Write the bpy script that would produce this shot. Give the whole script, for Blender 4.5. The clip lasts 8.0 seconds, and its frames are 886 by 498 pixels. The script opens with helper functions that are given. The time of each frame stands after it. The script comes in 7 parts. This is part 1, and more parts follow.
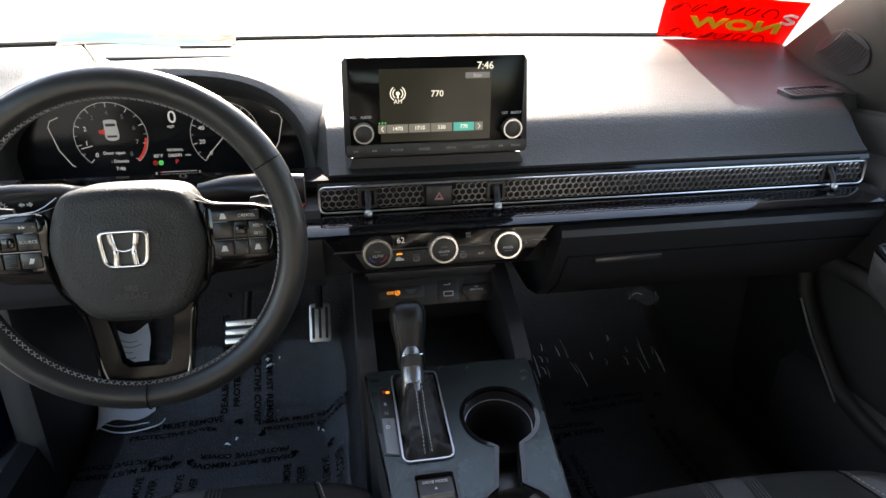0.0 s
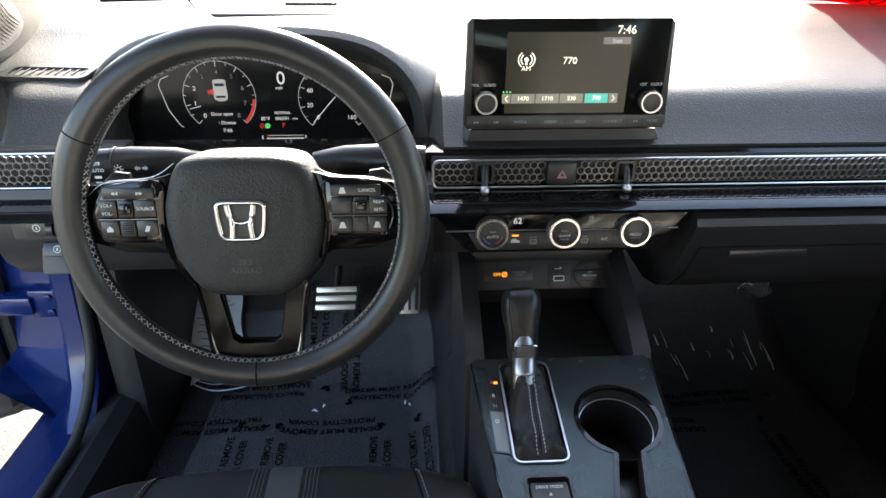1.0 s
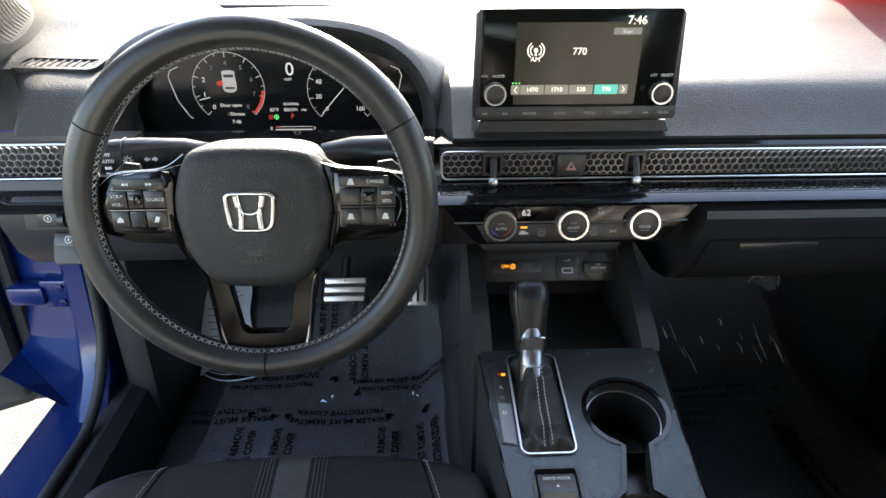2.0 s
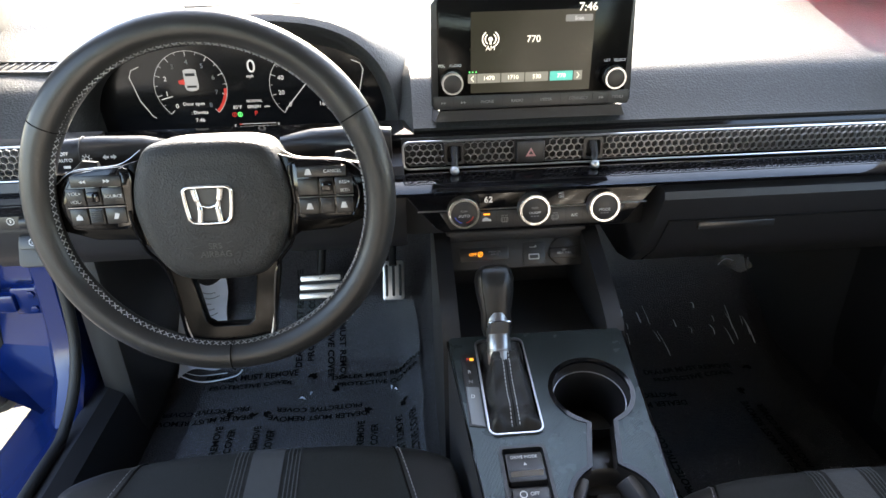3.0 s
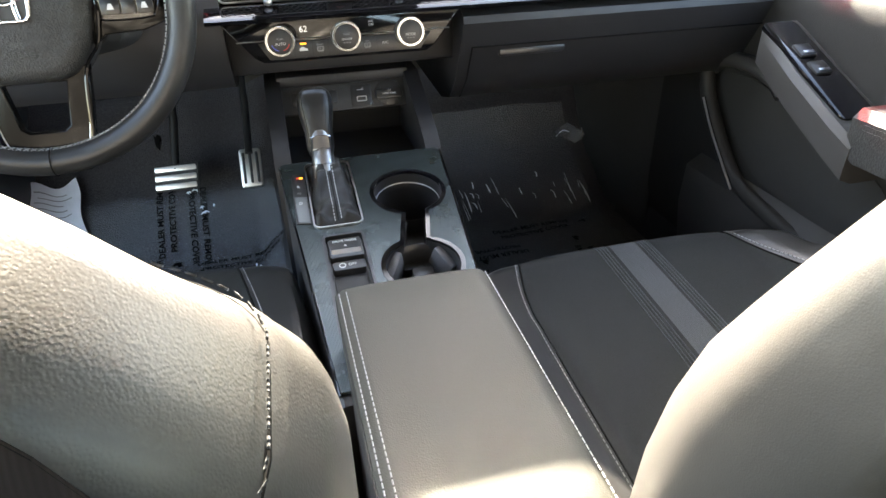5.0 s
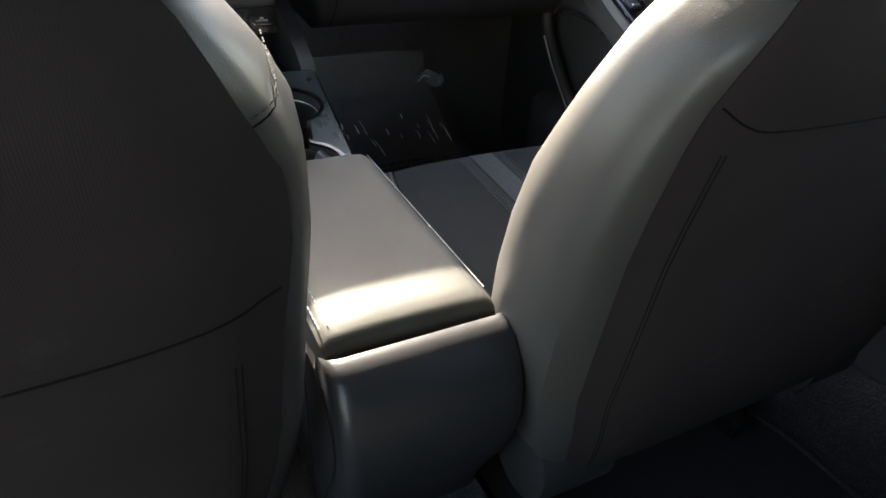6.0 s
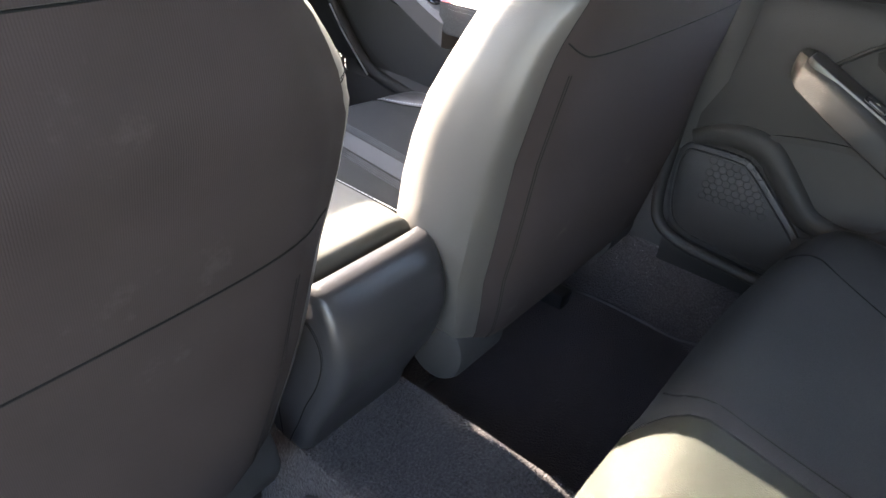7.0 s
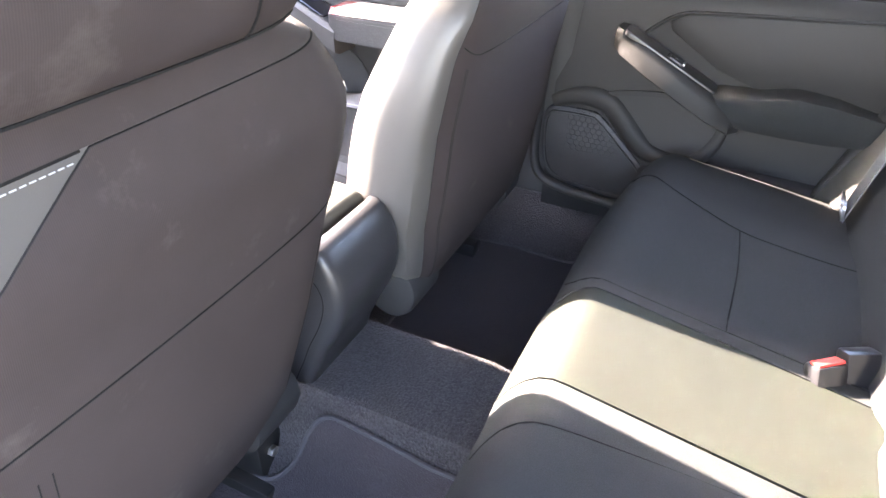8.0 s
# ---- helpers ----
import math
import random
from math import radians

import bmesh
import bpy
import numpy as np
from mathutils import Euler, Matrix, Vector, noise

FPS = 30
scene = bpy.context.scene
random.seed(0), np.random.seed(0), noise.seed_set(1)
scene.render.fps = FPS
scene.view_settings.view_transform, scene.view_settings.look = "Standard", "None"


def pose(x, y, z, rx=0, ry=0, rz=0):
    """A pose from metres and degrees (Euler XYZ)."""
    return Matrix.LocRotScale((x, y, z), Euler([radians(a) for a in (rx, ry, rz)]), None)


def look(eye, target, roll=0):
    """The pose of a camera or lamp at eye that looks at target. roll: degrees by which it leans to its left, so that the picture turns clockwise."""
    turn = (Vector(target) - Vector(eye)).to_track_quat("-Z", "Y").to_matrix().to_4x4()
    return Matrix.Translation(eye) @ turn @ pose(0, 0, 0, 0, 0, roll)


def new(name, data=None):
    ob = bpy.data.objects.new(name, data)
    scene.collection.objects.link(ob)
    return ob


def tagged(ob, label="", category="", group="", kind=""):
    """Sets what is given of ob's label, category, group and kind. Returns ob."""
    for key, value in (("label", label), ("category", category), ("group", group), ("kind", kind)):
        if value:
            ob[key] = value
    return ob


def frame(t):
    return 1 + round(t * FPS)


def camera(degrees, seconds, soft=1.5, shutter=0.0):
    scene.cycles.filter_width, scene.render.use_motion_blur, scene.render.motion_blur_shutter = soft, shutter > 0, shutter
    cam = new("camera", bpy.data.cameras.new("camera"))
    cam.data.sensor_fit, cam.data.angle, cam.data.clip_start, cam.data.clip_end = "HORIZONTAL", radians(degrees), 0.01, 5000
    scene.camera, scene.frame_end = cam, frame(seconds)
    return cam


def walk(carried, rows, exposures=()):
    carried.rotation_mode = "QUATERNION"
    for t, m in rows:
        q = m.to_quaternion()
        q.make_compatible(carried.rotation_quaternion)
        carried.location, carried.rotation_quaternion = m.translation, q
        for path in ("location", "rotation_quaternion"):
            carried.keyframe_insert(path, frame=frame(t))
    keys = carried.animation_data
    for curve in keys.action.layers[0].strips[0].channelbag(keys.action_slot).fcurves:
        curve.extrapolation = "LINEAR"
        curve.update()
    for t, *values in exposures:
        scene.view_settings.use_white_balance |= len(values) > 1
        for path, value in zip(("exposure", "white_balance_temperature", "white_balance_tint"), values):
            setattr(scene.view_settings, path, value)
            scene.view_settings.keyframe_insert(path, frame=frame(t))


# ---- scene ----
cam = camera(70.0, 8.0)
PATH = [
    (0, (-0.143, -0.602, 0.869), (0.181, 1.215, 0.098), 0.0),
    (0.5, (-0.172, -0.552, 0.864), (0.002, 1.251, 0.017), 0.4),
    (1, (-0.196, -0.528, 0.862), (-0.092, 1.269, -0.01), 0.3),
    (2.5, (-0.194, -0.528, 0.861), (-0.119, 1.257, -0.038), 0.1),
    (3, (-0.17, -0.546, 0.854), (-0.048, 1.237, -0.043), -1.3),
    (3.5, (-0.135, -0.582, 0.826), (0.076, 1.174, -0.109), -1.7),
    (4, (-0.113, -0.621, 0.793), (0.18, 1.096, -0.19), -1.6),
    (4.2, (-0.107, -0.64, 0.781), (0.233, 1.055, -0.224), -0.2),
    (5.3, (-0.096, -0.77, 0.711), (0.363, 0.878, -0.325), -1.9),
    (5.5, (-0.114, -0.802, 0.705), (0.435, 0.81, -0.342), -0.2),
    (6, (-0.165, -0.862, 0.694), (0.631, 0.619, -0.389), 3.5),
    (6.5, (-0.239, -0.874, 0.687), (0.796, 0.402, -0.453), 6.2),
    (7, (-0.352, -0.888, 0.725), (0.963, 0.118, -0.397), 4.9),
    (7.5, (-0.506, -0.924, 0.788), (0.956, -0.164, -0.345), 1.3),
    (8, (-0.568, -0.941, 0.809), (0.923, -0.242, -0.325), 1.8),
]
EXPOSURES = [(t, s, k, g) for t, s, k, g in ((0.0, 2.6, 7500, 14), (1.0, 3.1, 7300, 12), (2.5, 3.2, 7250, 12), (3.0, 3.4, 7400, 13), (3.5, 4.4, 7600, 12), (4.0, 5.05, 7900, 10), (4.2, 5.1, 7900, 10), (5.3, 3.6, 7800, 12), (5.5, 3.4, 7900, 12), (6.0, 3.15, 7600, 13), (6.5, 3.5, 7500, 14), (7.0, 4.8, 7600, 19), (7.5, 5.65, 7600, 24), (8.0, 5.65, 7500, 25))]
walk(cam, [(t, look(eye, target, roll)) for t, eye, target, roll in PATH], EXPOSURES)

# ---- daylight ----
SUN_ELEV, SUN_AZ = 29.5, 3.0  # degrees; azimuth from straight ahead towards the passenger's side
world = bpy.data.worlds.new("sky")
scene.world = world
world.use_nodes = True
wn = world.node_tree
sky = wn.nodes.new("ShaderNodeTexSky")
sky.sky_type = "NISHITA"
sky.sun_disc = False
sky.sun_elevation = radians(SUN_ELEV)
sky.sun_rotation = radians(SUN_AZ)
wn.links.new(sky.outputs[0], wn.nodes["Background"].inputs[0])
wn.nodes["Background"].inputs[1].default_value = 0.15
sun = new("sun", bpy.data.lights.new("sun", "SUN"))
sun.data.energy, sun.data.angle, sun.data.color = 5.0, radians(0.6), (1.0, 0.965, 0.89)
_e, _a = radians(SUN_ELEV), radians(SUN_AZ)
sun.matrix_world = look((3 * math.sin(_a) * math.cos(_e), 3 * math.cos(_a) * math.cos(_e), 3 * math.sin(_e) + 1), (0, 0, 1))


# ---- materials ----
def M(name, col, rough=0.5, metal=0.0, var=0.12, vscale=6.0, grain=None, strength=0.15, dist=0.001, coat=0.0, spec=0.5, emit=None, estr=0.0, kind="noise", sheen=0.0):
    m = bpy.data.materials.new(name)
    m.use_nodes = True
    nt = m.node_tree
    b = nt.nodes["Principled BSDF"]
    col = (*col, 1.0) if len(col) == 3 else col
    b.inputs["Roughness"].default_value = rough
    b.inputs["Metallic"].default_value = metal
    b.inputs["Specular IOR Level"].default_value = spec
    b.inputs["Coat Weight"].default_value = coat
    b.inputs["Coat Roughness"].default_value = 0.04
    b.inputs["Sheen Weight"].default_value = sheen
    tc = nt.nodes.new("ShaderNodeTexCoord")
    if var > 0:
        n1 = nt.nodes.new("ShaderNodeTexNoise")
        n1.inputs["Scale"].default_value = vscale
        n1.inputs["Detail"].default_value = 6.0
        n1.inputs["Roughness"].default_value = 0.65
        nt.links.new(tc.outputs["Object"], n1.inputs["Vector"])
        mx = nt.nodes.new("ShaderNodeMix")
        mx.data_type = "RGBA"
        mx.inputs[6].default_value = tuple(c * (1 - var) for c in col[:3]) + (1.0,)
        mx.inputs[7].default_value = tuple(min(1.0, c * (1 + var)) for c in col[:3]) + (1.0,)
        nt.links.new(n1.outputs["Fac"], mx.inputs[0])
        nt.links.new(mx.outputs[2], b.inputs["Base Color"])
        mr = nt.nodes.new("ShaderNodeMapRange")
        mr.inputs["To Min"].default_value = max(0.02, rough * 0.85)
        mr.inputs["To Max"].default_value = min(1.0, rough * 1.15)
        nt.links.new(n1.outputs["Fac"], mr.inputs["Value"])
        nt.links.new(mr.outputs[0], b.inputs["Roughness"])
    else:
        b.inputs["Base Color"].default_value = col
    if grain:
        if kind == "cells":
            g = nt.nodes.new("ShaderNodeTexVoronoi")
            g.feature = "SMOOTH_F1"
            g.inputs["Scale"].default_value = grain
            out = g.outputs["Distance"]
        elif kind == "ribs":
            g = nt.nodes.new("ShaderNodeTexWave")
            g.inputs["Scale"].default_value = grain
            g.inputs["Distortion"].default_value = 0.8
            g.inputs["Detail"].default_value = 1.0
            g.bands_direction = "X"
            out = g.outputs["Fac"]
        elif kind == "weave":
            g = nt.nodes.new("ShaderNodeTexWave")
            g.inputs["Scale"].default_value = grain
            g.inputs["Distortion"].default_value = 1.5
            g.inputs["Detail"].default_value = 2.0
            g.bands_direction = "Y"
            out = g.outputs["Fac"]
        else:
            g = nt.nodes.new("ShaderNodeTexNoise")
            g.inputs["Scale"].default_value = grain
            g.inputs["Detail"].default_value = 3.0
            out = g.outputs["Fac"]
        nt.links.new(tc.outputs["Object"], g.inputs["Vector"])
        bp = nt.nodes.new("ShaderNodeBump")
        bp.inputs["Strength"].default_value = strength
        bp.inputs["Distance"].default_value = dist
        nt.links.new(out, bp.inputs["Height"])
        nt.links.new(bp.outputs[0], b.inputs["Normal"])
    if emit:
        b.inputs["Emission Color"].default_value = (*emit, 1.0)
        b.inputs["Emission Strength"].default_value = estr
    return m


SOFT = M("soft_dash", (0.033, 0.035, 0.036), 0.52, spec=0.36, grain=420, strength=0.55, dist=0.0009, kind="cells")
PLASTIC = M("black_plastic", (0.036, 0.0355, 0.0355), 0.5, grain=1200, strength=0.2, dist=0.0004)
PLASTIC2 = M("smooth_black_plastic", (0.022, 0.022, 0.023), 0.35, grain=1500, strength=0.05, dist=0.0003)
LOWDASH = M("dark_grained_plastic", (0.022, 0.022, 0.0245), 0.5, grain=1100, strength=0.25, dist=0.0004)
GLOSS = M("piano_black", (0.005, 0.005, 0.006), 0.07, var=0.05, spec=0.45)
COVERGLASS = M("screen_cover_glass", (0.004, 0.004, 0.004), 0.12, var=0.05, spec=0.15)
KEY = M("black_key", (0.009, 0.009, 0.010), 0.32, var=0.1)
DARK = M("dark_cavity", (0.018, 0.018, 0.018), 0.7, var=0.1)
CHROME = M("chrome", (0.62, 0.62, 0.63), 0.16, 1.0, var=0.03)
SATIN = M("satin_metal", (0.60, 0.60, 0.61), 0.30, 1.0, var=0.06, vscale=40)
STEEL = M("brushed_pedal_steel", (0.72, 0.70, 0.66), 0.40, 1.0, var=0.12, vscale=60)
LEATHER = M("black_leather", (0.024, 0.024, 0.024), 0.36, grain=1300, strength=0.12, dist=0.0005, kind="cells")
VINYL = M("grey_black_vinyl", (0.060, 0.057, 0.053), 0.40, grain=1200, strength=0.16, dist=0.0005, kind="cells")
BENCHVINYL = M("bench_vinyl", (0.0108, 0.0122, 0.0094), 0.62, grain=900, strength=0.25, dist=0.0006, spec=0.14, kind="cells")
FABRIC = M("black_seat_fabric", (0.0156, 0.0170, 0.0168), 0.85, grain=900, strength=0.5, dist=0.0006, spec=0.3)
BACKCLOTH = M("seat_back_cloth", (0.0335, 0.0266, 0.0260), 0.92, grain=270, strength=0.12, dist=0.0005, var=0.25, vscale=14, spec=0.12, kind="ribs")


def dusty(m, col, lo, hi, scale, amount):
    """Pale, uneven dust marks over a material's own colour."""
    nt = m.node_tree
    b = nt.nodes["Principled BSDF"]
    src = b.inputs["Base Color"].links[0].from_socket
    tc = nt.nodes.new("ShaderNodeTexCoord")
    n = nt.nodes.new("ShaderNodeTexNoise")
    n.inputs["Scale"].default_value = scale
    n.inputs["Detail"].default_value = 8.0
    n.inputs["Roughness"].default_value = 0.7
    nt.links.new(tc.outputs["Object"], n.inputs["Vector"])
    r = nt.nodes.new("ShaderNodeMapRange")
    r.inputs["From Min"].default_value, r.inputs["From Max"].default_value = lo, hi
    r.inputs["To Max"].default_value = amount
    nt.links.new(n.outputs["Fac"], r.inputs["Value"])
    x = nt.nodes.new("ShaderNodeMix")
    x.data_type = "RGBA"
    nt.links.new(r.outputs[0], x.inputs[0])
    nt.links.new(src, x.inputs[6])
    x.inputs[7].default_value = (*col, 1.0)
    nt.links.new(x.outputs[2], b.inputs["Base Color"])


dusty(BACKCLOTH, (0.10, 0.09, 0.08), 0.60, 0.80, 9.0, 0.5)
STRIPE = M("grey_woven_stripe", (0.046, 0.050, 0.053), 0.8, grain=190, strength=0.5, dist=0.0006, kind="weave")
CARPET = M("charcoal_carpet", (0.040, 0.037, 0.039), 0.95, var=0.30, vscale=25, grain=330, strength=0.9, dist=0.005, spec=0.2, sheen=0.08)
NECK = M("dull_satin_neck", (0.40, 0.40, 0.405), 0.33, 1.0, var=0.06)
ARMVINYL = M("armrest_vinyl", (0.041, 0.0415, 0.0350), 0.60, spec=0.3, grain=1000, strength=0.25, dist=0.0006, kind="cells")
EMBOSS = M("embossed_mark", (0.05, 0.05, 0.05), 0.4, var=0)
THREAD = M("grey_thread", (0.36, 0.36, 0.36), 0.8, var=0.1)
SEAM = M("seam_groove", (0.009, 0.009, 0.009), 0.95, var=0.1, spec=0.1)
BLUE = M("blue_car_paint", (0.0015, 0.014, 0.088), 0.25, metal=0.1, var=0.06, vscale=30, coat=0.35, spec=0.3)
RUBBER = M("black_rubber", (0.012, 0.012, 0.012), 0.65, grain=600, strength=0.1)
CONCRETE = M("pale_concrete", (0.100, 0.094, 0.084), 0.95, var=0.75, vscale=38, grain=90, strength=0.8, dist=0.005)
GREYPLATE = M("ribbed_console_panel", (0.036, 0.048, 0.049), 0.27, metal=0.45, var=0.1)
SCREEN = M("lit_screen", (0.010, 0.010, 0.008), 0.16, var=0, spec=0.25, emit=(0.062, 0.062, 0.045), estr=0.06)
CLUSTER = M("cluster_glass", (0.008, 0.008, 0.009), 0.15, var=0.05)
WHITE = M("white_glow", (0.4, 0.4, 0.4), 0.5, var=0, emit=(1, 1, 1), estr=0.06)
WHITEPRINT = M("white_print", (0.62, 0.62, 0.62), 0.6, var=0)
GREYPRINT = M("grey_print", (0.25, 0.25, 0.25), 0.6, var=0)
REDGLOW = M("red_glow", (0.42, 0.03, 0.02), 0.5, var=0, emit=(1, 0.05, 0.03), estr=0.035)
ORANGEGLOW = M("orange_glow", (0.8, 0.3, 0.03), 0.5, var=0, emit=(1, 0.35, 0.03), estr=0.2)
GREENGLOW = M("green_glow", (0.1, 0.7, 0.2), 0.5, var=0, emit=(0.1, 0.9, 0.2), estr=0.15)
TEALGLOW = M("teal_glow", (0.05, 0.3, 0.27), 0.4, var=0, emit=(0.06, 0.42, 0.36), estr=0.13)
SCREENTEXT = M("screen_text_glow", (0.7, 0.66, 0.55), 0.5, var=0, emit=(1, 0.95, 0.82), estr=0.16)
SCREENBAR = M("screen_bar_glow", (0.10, 0.10, 0.09), 0.4, var=0, emit=(0.5, 0.5, 0.42), estr=0.05)
REDPLASTIC = M("red_plastic", (0.62, 0.035, 0.025), 0.4, var=0.08)
HEADLINER = M("grey_headliner", (0.16, 0.155, 0.145), 0.95, grain=500, strength=0.3)
PAINTEDMETAL = M("dark_bracket_metal", (0.02, 0.02, 0.02), 0.45, metal=0.4, var=0.2)


def toned(m, depth):
    """Lets the relief of a material also carry a little of its colour, as threads, pores and fibres do."""
    nt = m.node_tree
    b = nt.nodes["Principled BSDF"]
    src = b.inputs["Base Color"].links[0].from_socket
    height = b.inputs["Normal"].links[0].from_node.inputs["Height"].links[0].from_socket
    r = nt.nodes.new("ShaderNodeMapRange")
    r.inputs["From Min"].default_value, r.inputs["From Max"].default_value = 0.2, 0.8
    r.inputs["To Min"].default_value, r.inputs["To Max"].default_value = 1 - depth, 1 + depth
    nt.links.new(height, r.inputs["Value"])
    x = nt.nodes.new("ShaderNodeVectorMath")
    x.operation = "SCALE"
    nt.links.new(src, x.inputs[0])
    nt.links.new(r.outputs[0], x.inputs["Scale"])
    nt.links.new(x.outputs[0], b.inputs["Base Color"])


toned(STRIPE, 0.4)
toned(CARPET, 0.75)
toned(FABRIC, 0.4)
toned(BACKCLOTH, 0.05)
toned(SOFT, 0.25)
toned(CONCRETE, 0.6)


# ---- builders ----
def thing(name, loc, label, category, group="", kind=""):
    ob = new(name)
    ob.empty_display_size = 0.02
    ob.location = loc
    return tagged(ob, label, category, group, kind)


def finish(name, bm, mat, sharp=38):
    bmesh.ops.recalc_face_normals(bm, faces=bm.faces)
    me = bpy.data.meshes.new(name)
    bm.to_mesh(me)
    bm.free()
    me.materials.append(mat)
    for p in me.polygons:
        p.use_smooth = True
    me.set_sharp_from_angle(angle=radians(sharp))
    return new(name, me)


def part(name, bm, mat, parent, label="", sharp=38):
    ob = finish(name, bm, mat, sharp)
    ob.parent = parent
    if parent.type == "EMPTY":
        ob.matrix_parent_inverse = Matrix.Translation(-parent.location)
    return tagged(ob, label) if label else ob


def solid(name, bm, mat, label, category="", group="", kind="", sharp=38):
    return tagged(finish(name, bm, mat, sharp), label, category, group, kind)


def B():
    return bmesh.new()


def box(bm, lo, hi, bevel=0.0, m=None, seg=2):
    c = [(a + b) / 2 for a, b in zip(lo, hi)]
    s = [abs(b - a) for a, b in zip(lo, hi)]
    r = bmesh.ops.create_cube(bm, size=1.0)
    vs = r["verts"]
    bmesh.ops.scale(bm, vec=s, verts=vs)
    bmesh.ops.translate(bm, vec=c, verts=vs)
    if bevel > 0:
        es = list({e for v in vs for e in v.link_edges})
        r = bmesh.ops.bevel(bm, geom=es, offset=min(bevel, 0.48 * min(s)), segments=seg, affect="EDGES", profile=0.5)
        vs = list({v for f in r["faces"] for v in f.verts} | {v for v in vs if v.is_valid})
    if m is not None:
        bmesh.ops.transform(bm, matrix=m, verts=vs)
    return bm


def loft(bm, loops, cap=True, ring=True):
    rows = [[bm.verts.new(p) for p in lp] for lp in loops]
    n = len(rows[0])
    for a, b in zip(rows, rows[1:]):
        for i in range(n if ring else n - 1):
            j = (i + 1) % n
            bm.faces.new((a[i], a[j], b[j], b[i]))
    if cap and ring:
        bm.faces.new(rows[0][::-1])
        bm.faces.new(rows[-1])
    return bm


def tube(bm, pts, r, n=8, closed=False):
    pts = [Vector(p) for p in pts]
    k = len(pts)
    loops = []
    up = None
    for i, p in enumerate(pts):
        if closed:
            d = pts[(i + 1) % k] - pts[i - 1]
        else:
            d = pts[min(i + 1, k - 1)] - pts[max(i - 1, 0)]
        d.normalize()
        if up is None:
            up = Vector((0, 0, 1)) if abs(d.z) < 0.9 else Vector((1, 0, 0))
        s = d.cross(up).normalized()
        up = s.cross(d).normalized()
        rr = r[i] if isinstance(r, (list, tuple)) else r
        loops.append([p + rr * (math.cos(a) * s + math.sin(a) * up) for a in [2 * math.pi * j / n for j in range(n)]])
    if closed:
        loops.append(loops[0])
        loft(bm, loops, cap=False)
        bmesh.ops.remove_doubles(bm, verts=bm.verts, dist=1e-6)
    else:
        loft(bm, loops)
    return bm


def rrect(w, h, r, n=5):
    out = []
    for cx, cy, a0 in ((w / 2 - r, h / 2 - r, 0), (-w / 2 + r, h / 2 - r, 90), (-w / 2 + r, -h / 2 + r, 180), (w / 2 - r, -h / 2 + r, 270)):
        for i in range(n + 1):
            a = radians(a0 + 90 * i / n)
            out.append((cx + r * math.cos(a), cy + r * math.sin(a)))
    return out


def circle(r, n=32):
    return [(r * math.cos(2 * math.pi * i / n), r * math.sin(2 * math.pi * i / n)) for i in range(n)]


def shrink(outline, d):
    k = len(outline)
    out = []
    for i in range(k):
        a, b, c = Vector(outline[i - 1]), Vector(outline[i]), Vector(outline[(i + 1) % k])
        t = (c - a)
        t.normalize()
        out.append((b.x - t.y * d, b.y + t.x * d))
    return out


def plate(bm, outline, m, t0, t1, edge=0.0):
    """A slab with that outline (counter-clockwise), from t0 to t1 along the local z of m, its upper edge rounded."""
    loops = [[m @ Vector((x, y, t0)) for x, y in outline]]
    if edge > 0:
        loops.append([m @ Vector((x, y, t1 - edge)) for x, y in outline])
        loops.append([m @ Vector((x, y, t1 - 0.3 * edge)) for x, y in shrink(outline, 0.3 * edge)])
        loops.append([m @ Vector((x, y, t1)) for x, y in shrink(outline, edge)])
    else:
        loops.append([m @ Vector((x, y, t1)) for x, y in outline])
    return loft(bm, loops)


def ringplate(bm, outer, inner, m, t0, t1):
    k = len(outer)
    A = [[bm.verts.new(m @ Vector((x, y, t))) for x, y in o] for o, t in ((outer, t0), (outer, t1), (inner, t1), (inner, t0))]
    for r in range(4):
        a, b = A[r], A[(r + 1) % 4]
        for i in range(k):
            j = (i + 1) % k
            bm.faces.new((a[i], a[j], b[j], b[i]))
    return bm


def sheet(bm, fn, nu, nv, off=None):
    """A surface fn(u, v) for u, v in 0..1; off, a vector, gives it a back and closed edges."""
    g = [[bm.verts.new(fn(i / nu, j / nv)) for j in range(nv + 1)] for i in range(nu + 1)]
    for i in range(nu):
        for j in range(nv):
            bm.faces.new((g[i][j], g[i + 1][j], g[i + 1][j + 1], g[i][j + 1]))
    if off is not None:
        off = Vector(off)
        h = [[bm.verts.new(v.co + off) for v in row] for row in g]
        for i in range(nu):
            for j in range(nv):
                bm.faces.new((h[i][j], h[i][j + 1], h[i + 1][j + 1], h[i + 1][j]))
        rim = [(i, 0) for i in range(nu)] + [(nu, j) for j in range(nv)] + [(i, nv) for i in range(nu, 0, -1)] + [(0, j) for j in range(nv, 0, -1)]
        for (a, b), (c, d) in zip(rim, rim[1:] + rim[:1]):
            bm.faces.new((g[a][b], g[c][d], h[c][d], h[a][b]))
    return bm


def lerp(a, b, t):
    return a + (b - a) * t


def curve1(pts, x):
    """Smooth interpolation through (x, y) pairs."""
    if x <= pts[0][0]:
        return pts[0][1]
    for (x0, y0), (x1, y1) in zip(pts, pts[1:]):
        if x <= x1:
            t = (x - x0) / (x1 - x0)
            return lerp(y0, y1, t * t * (3 - 2 * t) * 0.5 + t * 0.5)
    return pts[-1][1]


